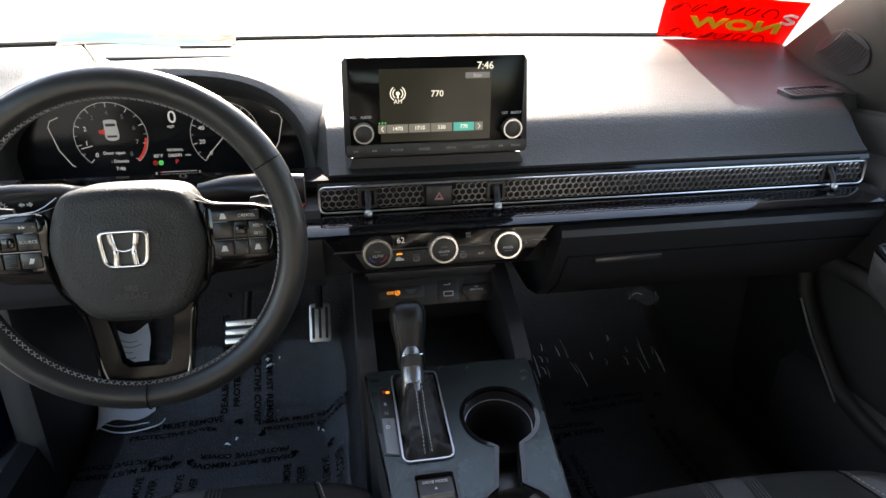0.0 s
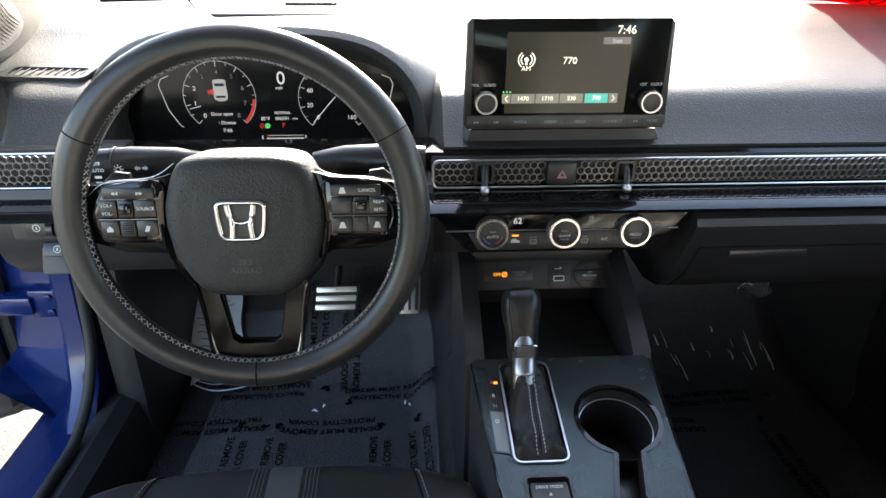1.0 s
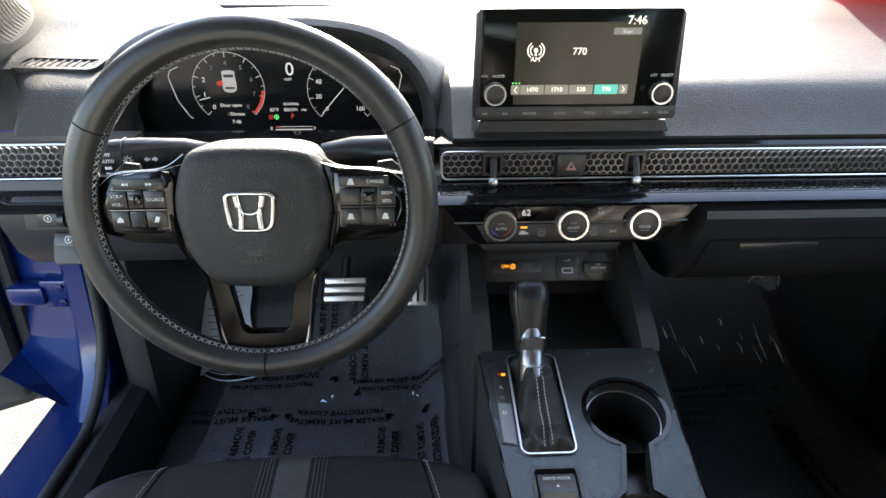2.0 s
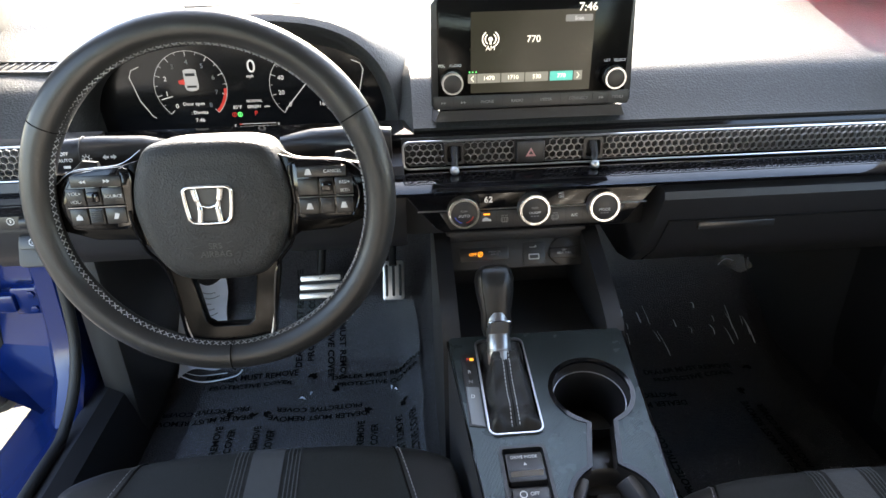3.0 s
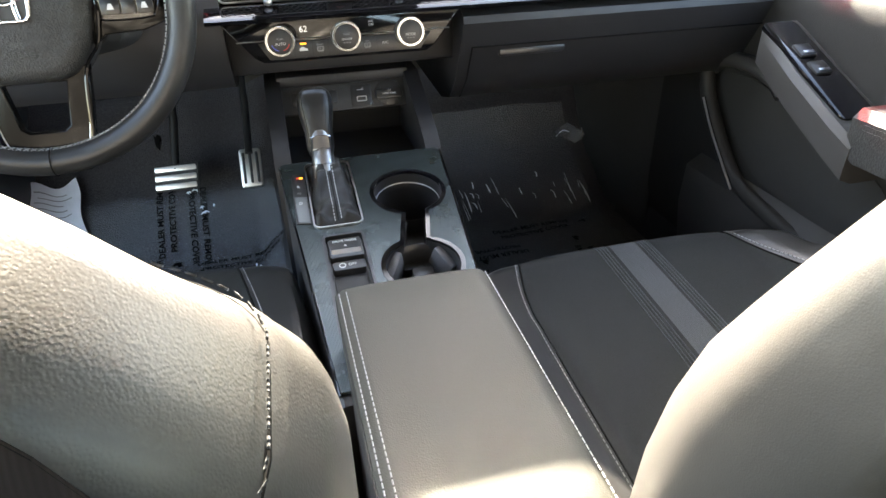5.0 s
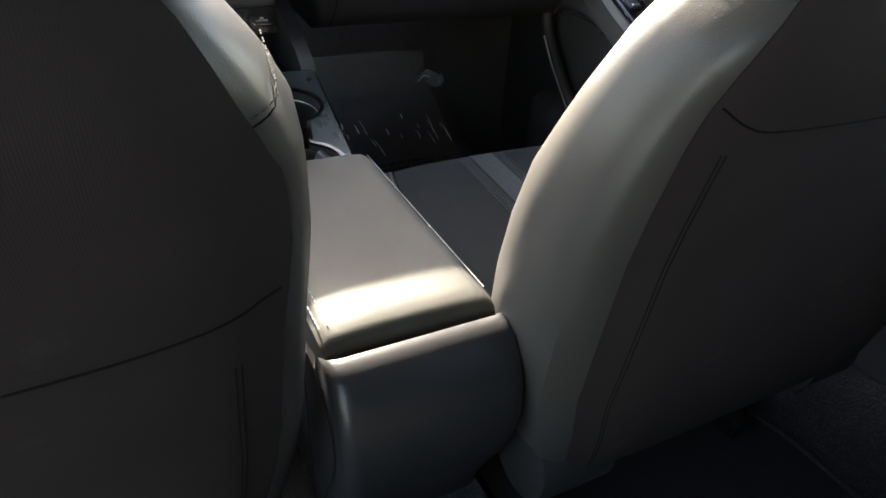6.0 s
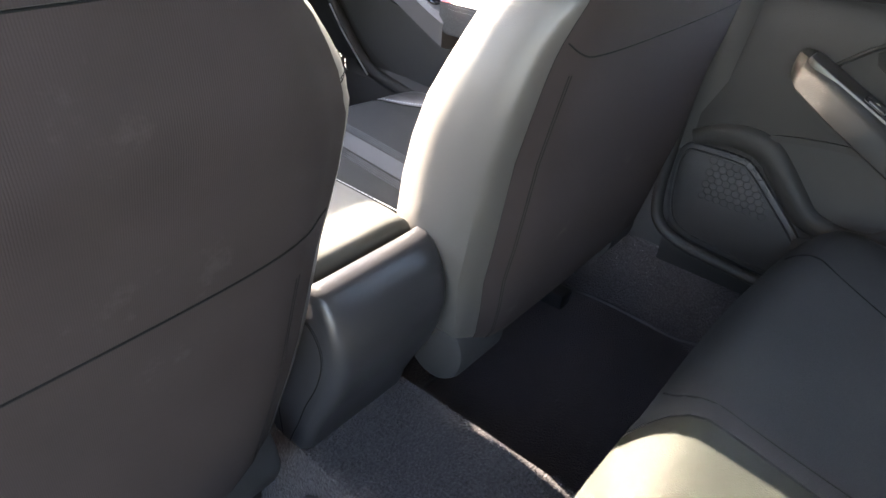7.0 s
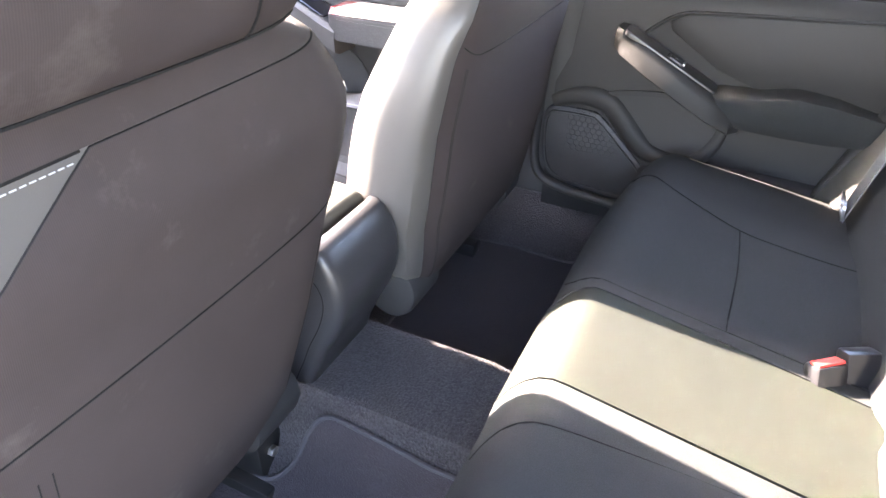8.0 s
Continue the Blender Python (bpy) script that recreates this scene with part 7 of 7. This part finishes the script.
ringplate(bm, rrect(0.026, 0.036, 0.004), rrect(0.022, 0.031, 0.003), RM @ pose(0, -0.006, 0), 0.001, 0.0036)
part("switch_well", bm, DARK, swp)
bm = B()
box(bm, (-0.010, -0.022, 0.001), (0.010, 0.006, 0.006), 0.002, RM)
part("window_switch", bm, PLASTIC2, swp)
bm = B()
box(bm, (-0.009, -0.024, 0.0045), (0.009, -0.0195, 0.0085), 0.001, RM)
part("switch_edge", bm, SATIN, swp, "silver switch edge")
bm = B()
bars(bm, RM @ pose(0.000, -0.006, 0.0061), 0.006, 0.0012)
bars(bm, RM @ pose(0.000, -0.006, 0.0061), 0.0012, 0.007)
part("symbol", bm, WHITEPRINT, swp)
# padded elbow rest behind it
bm = B()
loft(bm, [[(DOORX - w * 0.8, y, z0), (DOORX - w, y, lerp(z0, z1, 0.25)), (DOORX - w, y, lerp(z0, z1, 0.72)), (DOORX - w * 0.86, y, lerp(z0, z1, 0.93)), (DOORX - w * 0.6, y, z1), (DOORX + 0.01, y, z1), (DOORX + 0.01, y, z0)] for y, z0, z1, w in ((-0.892, 0.372, 0.392, 0.04), (-0.898, 0.362, 0.405, 0.062), (-0.915, 0.356, 0.410, 0.066), (-0.98, 0.350, 0.414, 0.064), (-1.005, 0.349, 0.420, 0.062), (-1.04, 0.348, 0.426, 0.060), (-1.10, 0.347, 0.420, 0.052), (-1.17, 0.350, 0.405, 0.040), (-1.25, 0.36, 0.395, 0.024))])
part("elbow_pad", bm, FABRIC, rd, "soft black elbow pad")
# speaker and pocket
spk_o = closed_spline([(-0.592, 0.262), (-0.600, 0.296), (-0.622, 0.302), (-0.680, 0.303), (-0.702, 0.296), (-0.750, 0.254), (-0.800, 0.206), (-0.815, 0.170), (-0.79, 0.140), (-0.70, 0.143), (-0.632, 0.152), (-0.602, 0.185)], 5)
spk_o = spk_o if sum(a[0] * b[1] - b[0] * a[1] for a, b in zip(spk_o, spk_o[1:] + spk_o[:1])) > 0 else spk_o[::-1]
bm = B()
plate(bm, shrink(spk_o, -0.010), YZ, -0.004, 0.006, 0.005)
part("speaker_surround", bm, LOWDASH, rd)
bm = B()
plate(bm, spk_o, YZ, 0.0, 0.0085, 0.002)
spk = part("speaker_grille", bm, M("speaker_mesh", (0.014, 0.014, 0.015), 0.6, grain=900, strength=0.6, dist=0.001), rd, "black speaker grille with hexagon pattern")
bm = B()
tube(bm, [YZ @ Vector((x, y, 0.008)) for x, y in shrink(spk_o, 0.001)], 0.0022, 6, True)
part("grille_rim", bm, PLASTIC2, spk)
bm = B()
for j in range(9):
    for i in range(9):
        cy, cz_ = -0.645 - 0.0125 * i - (0.00625 if j % 2 else 0), 0.315 - 0.0108 * j
        if cy < -0.745 or cz_ < 0.215:
            continue
        tube(bm, [YZ @ Vector((cy + 0.0066 * math.cos(math.pi / 3 * k + math.pi / 6), cz_ + 0.0066 * math.sin(math.pi / 3 * k + math.pi / 6), 0.0086)) for k in range(6)], 0.0004, 4, True)
part("hexagon_pattern", bm, PLASTIC, spk)
# bulge over the speaker that runs down into the rim of the pocket
bm = B()
pts = spline([(DOORX, y, z) for y, z in ((-0.602, 0.318), (-0.635, 0.334), (-0.675, 0.342), (-0.715, 0.334), (-0.745, 0.308), (-0.775, 0.276), (-0.805, 0.250), (-0.850, 0.240), (-0.892, 0.247), (-0.918, 0.270), (-0.932, 0.300), (-0.936, 0.322))], 8)
tube(bm, pts, [lerp(0.014, 0.022, min(1.0, i / 20)) if i < 40 else lerp(0.022, 0.010, (i - 40) / (len(pts) - 40)) for i in range(len(pts))], 14)
for v in bm.verts:  # pressed flat into the panel
    v.co.x = DOORX + (v.co.x - DOORX) * 0.6
part("pocket_rim", bm, DOORTRIM, rd, "rounded rim between the speaker and the pocket")
bm = B()
po = closed_spline([(-0.712, 0.352), (-0.76, 0.366), (-0.84, 0.372), (-0.925, 0.350), (-0.930, 0.305), (-0.905, 0.262), (-0.850, 0.250), (-0.808, 0.262), (-0.772, 0.292), (-0.742, 0.326)], 6)
po = po if sum(p[0] * q[1] - q[0] * p[1] for p, q in zip(po, po[1:] + po[:1])) > 0 else po[::-1]
ringplate(bm, shrink(po, -0.004), shrink(po, 0.006), YZ, -0.002, 0.005)
part("pocket_lip", bm, DOORTRIM, rd)
bm = B()
plate(bm, po, YZ, -0.003, 0.002)
part("pocket_recess", bm, DARK, rd)
bm = B()
loft(bm, [[(DOORX - a, y, z + b) for a, b in ((-0.01, 0.016), (0.010, 0.012), (0.022, 0.0), (0.024, -0.05), (0.018, -0.14), (-0.01, -0.16))] for y, z in ((-1.40, 0.232), (-1.15, 0.238), (-0.94, 0.240), (-0.80, 0.20))])
part("lower_panel", bm, LOWDASH, rd, "black lower door trim")
# rubber seals round the rear door
RSEAL = thing("rear_door_seal", (0.66, -0.59, 0.1), "black rubber seal round the rear door opening", "seal")
bm = B()
tube(bm, spline([(0.672, -0.585, 0.62), (0.672, -0.580, 0.45), (0.672, -0.574, 0.30), (0.672, -0.575, 0.20), (0.672, -0.592, 0.150), (0.672, -0.64, 0.128), (0.672, -0.72, 0.120), (0.672, -0.84, 0.115)], 10), 0.011, 10)
part("front_strip", bm, RUBBER, RSEAL)
bm = B()
tube(bm, spline([(0.668, -1.06, 0.12), (0.668, -1.115, 0.20), (0.668, -1.150, 0.30), (0.668, -1.185, 0.41), (0.668, -1.25, 0.60)], 10), 0.016, 10)
part("rear_strip", bm, RUBBER, RSEAL)
bm = B()
loft(bm, [[(0.668, y, z), (0.64, y - 0.01, z), (0.60, y - 0.03, z), (0.60, y - 0.30, z), (0.72, y - 0.30, z), (0.72, y, z)] for y, z in ((-1.135, 0.16), (-1.165, 0.26), (-1.20, 0.38), (-1.265, 0.60), (-1.30, 0.72))])
solid("wheel_arch_trim", bm, PLASTIC, "black moulded trim behind the rear door opening", "trim", kind="structure")

# front passenger door
DOORX = 0.70
YZ = Matrix(((0, 0, -1, DOORX), (1, 0, 0, 0), (0, 1, 0, 0), (0, 0, 0, 1)))
fd = door_panel("front_door", -0.43, 0.47, 0.60, "black front passenger door panel with pull handle", False)
bm = B()
loft(bm, [[(DOORX - w, y, z - h / 2 + 0.008), (DOORX - w, y, z + h / 2 - 0.010), (DOORX - w + 0.008, y, z + h / 2), (DOORX + 0.01, y, z + h / 2), (DOORX + 0.01, y, z - h / 2), (DOORX - w + 0.02, y, z - h / 2)] for y, z, w, h in ((0.150, 0.496, 0.02, 0.03), (0.138, 0.490, 0.060, 0.05), (0.12, 0.480, 0.075, 0.056), (0.03, 0.436, 0.082, 0.058), (-0.06, 0.395, 0.084, 0.060), (-0.10, 0.378, 0.084, 0.062))])
part("pull_handle", bm, PLASTIC, fd, "sloping black pull handle")
FMt = Matrix.Translation((DOORX - 0.040, 0.035, 0.4695)) @ Euler((radians(24.5), 0, 0)).to_matrix().to_4x4()
bm = B()
plate(bm, rrect(0.060, 0.215, 0.010), FMt, -0.004, 0.003, 0.002)
fsw = part("switch_plate", bm, GLOSS, fd, "gloss black switch plate")
for yy in (-0.005, 0.035):
    bm = B()
    box(bm, (-0.014, yy - 0.013, 0.001), (0.014, yy + 0.013, 0.007), 0.002, FMt)
    k = part("window_switch", bm, PLASTIC2, fsw)
    bm = B()
    box(bm, (-0.009, yy - 0.010, 0.006), (0.009, yy - 0.005, 0.0095), 0.001, FMt)
    part("switch_edge", bm, SATIN, k, "silver switch edge")
bm = B()
loft(bm, [[(DOORX - w, y, z - h / 2), (DOORX - w, y, z + h / 2 - 0.012), (DOORX - w + 0.012, y, z + h / 2), (DOORX + 0.01, y, z + h / 2), (DOORX + 0.01, y, z - h / 2)] for y, z, w, h in ((-0.075, 0.425, 0.05, 0.03), (-0.085, 0.420, 0.078, 0.06), (-0.11, 0.418, 0.084, 0.07), (-0.25, 0.420, 0.084, 0.072), (-0.42, 0.42, 0.06, 0.07))])
el = part("elbow_pad", bm, SOFT, fd, "soft elbow pad with stitching")
bm = B()
for dz in (0.0, -0.007):
    stitches(bm, [(DOORX - 0.0835, y, 0.437 + dz) for y in [lerp(-0.11, -0.30, i / 10) for i in range(11)]], 0.006, 0.004, 0.0006)
part("stitching", bm, THREAD, el, "light grey stitching")
bm = B()
pts = spline([(DOORX - 0.022, y, z) for y, z in ((0.30, 0.40), (0.285, 0.355), (0.245, 0.305), (0.205, 0.262), (0.165, 0.232), (0.11, 0.215), (0.0, 0.20), (-0.2, 0.18), (-0.40, 0.17))], 8)
tube(bm, pts, [0.008] + [0.014] * (len(pts) - 2) + [0.010], 12)
part("pocket_rim", bm, DOORTRIM, fd, "rounded rim of the door pocket")
bm = B()
tube(bm, spline([(DOORX - 0.040, y, z) for y, z in ((0.275, 0.355), (0.23, 0.30), (0.150, 0.222))], 8), 0.0020, 8)
part("pocket_edge_line", bm, SATIN, fd, "thin light edge on the pocket")
bm = B()
pts = spline([(DOORX - 0.012, y, z) for y, z in ((0.30, 0.40), (0.27, 0.425), (0.20, 0.430), (0.14, 0.42), (0.11, 0.40))], 8)
tube(bm, pts, [0.008] + [0.014] * (len(pts) - 2) + [0.008], 10)
part("pocket_top", bm, PLASTIC, fd)
bm = B()
plate(bm, closed_spline([(0.28, 0.385), (0.20, 0.405), (0.10, 0.385), (-0.10, 0.33), (-0.12, 0.24), (0.10, 0.235), (0.20, 0.285)], 5)[::-1], YZ, -0.003, 0.003)
part("pocket_recess", bm, DARK, fd)
bm = B()
loft(bm, [[(DOORX - a, y, 0.13 + b) for a, b in ((0, 0.10), (0.030, 0.08), (0.034, 0.0), (0.020, -0.10), (0, -0.12))] for y in (-0.42, 0.0, 0.20, 0.30)])
part("pocket_panel", bm, PLASTIC, fd)

bm = B()
box(bm, (0.778, 0.05, 0.46), (0.83, 0.52, 0.665), 0.02)
part("sail_panel", bm, PLASTIC, fd, "plain black corner trim below the windscreen pillar")

# tweeter grilles on the pillar feet
for sx in (-1, 1):
    tw = thing("tweeter_grille", (sx * 0.76, 0.46, 0.76), "dark tweeter grille in the windscreen pillar trim", "speaker", "tweeters")

    def onp(u, v, d=0.0):
        inner = Vector((0.812, 0.64, 0.743)).lerp(Vector((0.64, 0.02, 1.04)), u)
        outer = Vector((0.815, 0.36, 0.63)).lerp(Vector((0.72, -0.02, 0.95)), u)
        p = inner.lerp(outer, v)
        p.x -= 0.022 * math.sin(math.pi * v) + 0.012 * (1 - v) + d
        return Vector((sx * p.x, p.y, p.z))
    o = closed_spline([(0.11, 0.27), (0.20, 0.20), (0.285, 0.27), (0.29, 0.50), (0.21, 0.62), (0.125, 0.54)], 6)
    bm = B()
    loft(bm, [[onp(u, v, 0.001) for u, v in o], [onp(u, v, 0.003) for u, v in o], [onp(0.20 + (u - 0.20) * 0.93, 0.4 + (v - 0.4) * 0.93, 0.0036) for u, v in o]])
    tg = part("cover", bm, PLASTIC2, tw)
    for i in range(11):
        bm = B()
        v = 0.27 + 0.027 * i
        tube(bm, [onp(lerp(0.135, 0.275, t / 6), v + 0.02 * math.sin(math.pi * t / 6), 0.0038) for t in range(7)], 0.0010, 5)
        part("grille_bar", bm, PLASTIC, tg)

# ---- open driver door and its hinge post ----
post = thing("hinge_post", (-0.83, 0.60, -0.1), "glossy blue painted hinge post of the driver door opening", "body post")
bm = B()
loft(bm, [[(-0.772, y, z), (-0.785, y - 0.012, z), (-0.815, y - 0.012, z), (-0.832, y + 0.01, z), (-0.845, y + 0.10, max(z, 0.05)), (-0.985, y + 0.13, max(z, 0.12)), (-0.985, y + 0.25, max(z, 0.12)), (-0.772, y + 0.25, z)] for y, z in ((0.33, -0.02), (0.40, 0.075), (0.445, 0.13), (0.470, 0.22), (0.480, 0.35), (0.485, 0.70))])
part("post", bm, BLUE, post)
for z in (0.235, 0.50):
    bm = B()
    box(bm, (-0.925, 0.555, z - 0.030), (-0.865, 0.615, z + 0.030), 0.006)
    box(bm, (-0.985, 0.545, z - 0.020), (-0.915, 0.585, z + 0.020), 0.008)
    h = part("hinge", bm, BLUE, post, "blue painted door hinge")
    for dz in (-0.016, 0.016):
        bm = B()
        plate(bm, circle(0.008, 6), facing(-0.885, 0.556, z + dz), 0, 0.007, 0.001)
        part("bolt", bm, BLUE, h)
for z in (0.36, 0.14):
    bm = B()
    plate(bm, circle(0.009, 18), facing(-0.945, 0.600, z), -0.01, 0.005, 0.002)
    part("plug", bm, RUBBER, post, "black rubber plug")
seal = thing("door_seal", (-0.77, 0.45, 0.05), "black rubber door seal round the opening", "seal")
bm = B()
tube(bm, spline([(-0.768, -0.40, 0.095), (-0.768, 0.2, 0.095), (-0.768, 0.34, 0.105), (-0.764, 0.425, 0.19), (-0.762, 0.452, 0.32), (-0.76, 0.462, 0.58)], 10), 0.0095, 10)
part("strip", bm, RUBBER, seal)
odoor = thing("driver_door", (-1.40, 0.52, 0.0), "open blue driver door with dark inner panel", "car door")
ODM = pose(-0.985, 0.650, 0.0, 0, 0, 192)
bm = B()
box(bm, (0.0, -0.08, -0.06), (0.95, 0.05, 0.64), 0.03, ODM)
part("door_skin", bm, BLUE, odoor)
bm = B()
box(bm, (0.045, 0.040, -0.02), (0.93, 0.10, 0.63), 0.03, ODM)
part("inner_panel", bm, PLASTIC, odoor, "dark inner door panel")
bm = B()
tube(bm, spline([ODM @ Vector(p) for p in ((0.03, 0.055, 0.62), (0.025, 0.058, 0.30), (0.035, 0.058, 0.02), (0.10, 0.058, -0.035), (0.3, 0.058, -0.045), (0.9, 0.058, -0.045))], 6), 0.014, 8)
part("door_edge_seal", bm, RUBBER, odoor)

# ---- rear cabin ----
def on_floor(pts, dz):
    return [Vector((x, y, floor_z(x, y) + dz)) for x, y in pts]


BINDING = M("binding", (0.045, 0.043, 0.048), 0.8, grain=900, strength=0.5, dist=0.0006)
MATPILE = M("mat_pile", (0.036, 0.031, 0.035), 0.95, var=0.30, vscale=30, grain=420, strength=0.9, dist=0.004, spec=0.2, sheen=0.08)


def rear_mat(loc, outline, label):
    mat_ = thing("rear_floor_mat", loc, label, "floor mat", "rear floor mats")
    mo = closed_spline(outline, 6)
    cx_, cy_ = sum(p[0] for p in mo) / len(mo), sum(p[1] for p in mo) / len(mo)
    bm = B()
    rings = [[bm.verts.new(v) for v in on_floor(scaled(mo, k, (cx_, cy_)), 0.008 if k < 1 else 0.001)] for k in (1.0, 0.995, 0.93, 0.86, 0.78, 0.7, 0.6, 0.5, 0.4, 0.3, 0.2, 0.1)]
    for p, q in zip(rings, rings[1:]):
        for i in range(len(p)):
            j = (i + 1) % len(p)
            bm.faces.new((p[i], p[j], q[j], q[i]))
    bm.faces.new(rings[-1])
    part("carpet", bm, MATPILE, mat_)
    bm = B()
    tube(bm, on_floor(mo, 0.008), 0.0038, 6, True)
    part("edge_binding", bm, BINDING, mat_, "grey bound edge")


rear_mat((-0.35, -0.60, FLOOR), [(-0.62, -0.82), (-0.40, -0.82), (-0.20, -0.82), (-0.115, -0.80), (-0.104, -0.70), (-0.100, -0.60), (-0.100, -0.553), (-0.115, -0.527), (-0.150, -0.510), (-0.166, -0.480), (-0.160, -0.415), (-0.20, -0.388), (-0.40, -0.385), (-0.62, -0.40)], "charcoal driver-side rear floor mat with bound edge")
rear_mat((0.37, -0.60, FLOOR), [(0.585, -0.80), (0.60, -0.68), (0.60, -0.50), (0.57, -0.455), (0.40, -0.45), (0.20, -0.45), (0.165, -0.48), (0.160, -0.62), (0.165, -0.80), (0.35, -0.82)], "charcoal passenger-side rear floor mat with bound edge")
br = thing("seat_bracket", (-0.20, -0.44, FLOOR), "black metal seat rail bracket bolted to the floor", "bracket")
bm = B()
box(bm, (-0.168, -0.480, -0.01), (-0.118, -0.425, 0.095), 0.006)
part("bracket", bm, PAINTEDMETAL, br)
bm = B()
plate(bm, circle(0.009, 6), pose(-0.143, -0.481, 0.05, 90), -0.001, 0.006, 0.001)
part("bolt", bm, STEEL, br)
bm = B()
tube(bm, [(-0.165, -0.470, 0.096), (-0.14, -0.478, 0.108), (-0.118, -0.465, 0.116)], 0.0028, 8)
part("release_wire", bm, NECK, br)

# bench seams


def bench_line(pts):
    return [bench_top(p.x, (p.y + 1.24) / 0.452) for p in spline([(x, y, 0) for x, y in pts], 8)]


for cush, sx in ((RCUSH, 1), (LCUSH, -1)):
    for pts in (((0.158, -0.795), (0.135, -0.815), (0.120, -0.86), (0.110, -0.93), (0.100, -1.06), (0.092, -1.17)), ((0.50, -0.805), (0.462, -0.85), (0.40, -0.93), (0.358, -1.0), (0.350, -1.06), (0.350, -1.12), (0.355, -1.17)), ((0.358, -1.0), (0.24, -1.008), (0.108, -1.008))):
        if sx < 0 and pts[0][1] == -1.0:
            continue
        bm = B()
        tube(bm, bench_line([(sx * x - (0.02 if sx < 0 else 0), y) for x, y in pts]), 0.0010, 6)
        part("seam", bm, SEAM, cush)


def buckle(name, x, y, z, rx, ry, rz, red, label):
    b = thing(name, (x, y, z), label, "seat belt buckle", "rear belt buckles")
    m = pose(x, y, z, rx, ry, rz)
    bm = B()
    box(bm, (-0.021, -0.012, -0.03), (0.021, 0.012, 0.052), 0.005, m)
    part("body", bm, KEY, b)
    if red:
        bm = B()
        box(bm, (-0.018, -0.009, 0.050), (0.018, 0.006, 0.0545), 0.002, m)
        part("release_button", bm, REDPLASTIC, b, "red release button")
    bm = B()
    box(bm, (-0.018, -0.003, -0.10), (0.018, 0.003, -0.02), 0.001, m)
    part("strap", bm, M("belt_webbing", (0.02, 0.02, 0.021), 0.8, grain=900, strength=0.4), b)
    return b


buckle("belt_buckle", 0.078, -1.126, 0.261, -20, 0, -50, True, "black seat belt buckle with red release button")
buckle("belt_buckle", 0.105, -1.155, 0.270, -20, 0, -60, False, "black seat belt buckle beside the rear seat gap")
belt = thing("rear_seat_belt", (0.62, -1.28, 0.3), "grey rear seat belt hanging beside the bench", "seat belt")
bm = B()
sheet(bm, lambda u, v: (lerp(0.50, 0.545, u) + 0.05 * v, -1.150 - 0.13 * v + 0.01 * math.sin(4 * v), lerp(0.28, 0.75, v)), 4, 14, (0, -0.002, 0))
part("webbing", bm, M("grey_webbing", (0.10, 0.10, 0.10), 0.7, grain=900, strength=0.4), belt)
bm = B()
ringplate(bm, rrect(0.058, 0.034, 0.010), rrect(0.044, 0.016, 0.005), facing(0.520, -1.146, 0.300, 10), -0.002, 0.002)
part("tongue", bm, SATIN, belt, "steel belt tongue")
bm = B()
loft(bm, [[(0.563, y - 0.01, z), (0.575, y + 0.01, z), (0.69, y + 0.03, z), (0.69, y - 0.3, z), (0.563, y - 0.3, z)] for y, z in ((-1.13, 0.20), (-1.19, 0.36), (-1.28, 0.60), (-1.34, 0.80))])
solid("bench_side_trim", bm, VINYL, "black side bolster beside the rear bench", "trim", kind="structure")
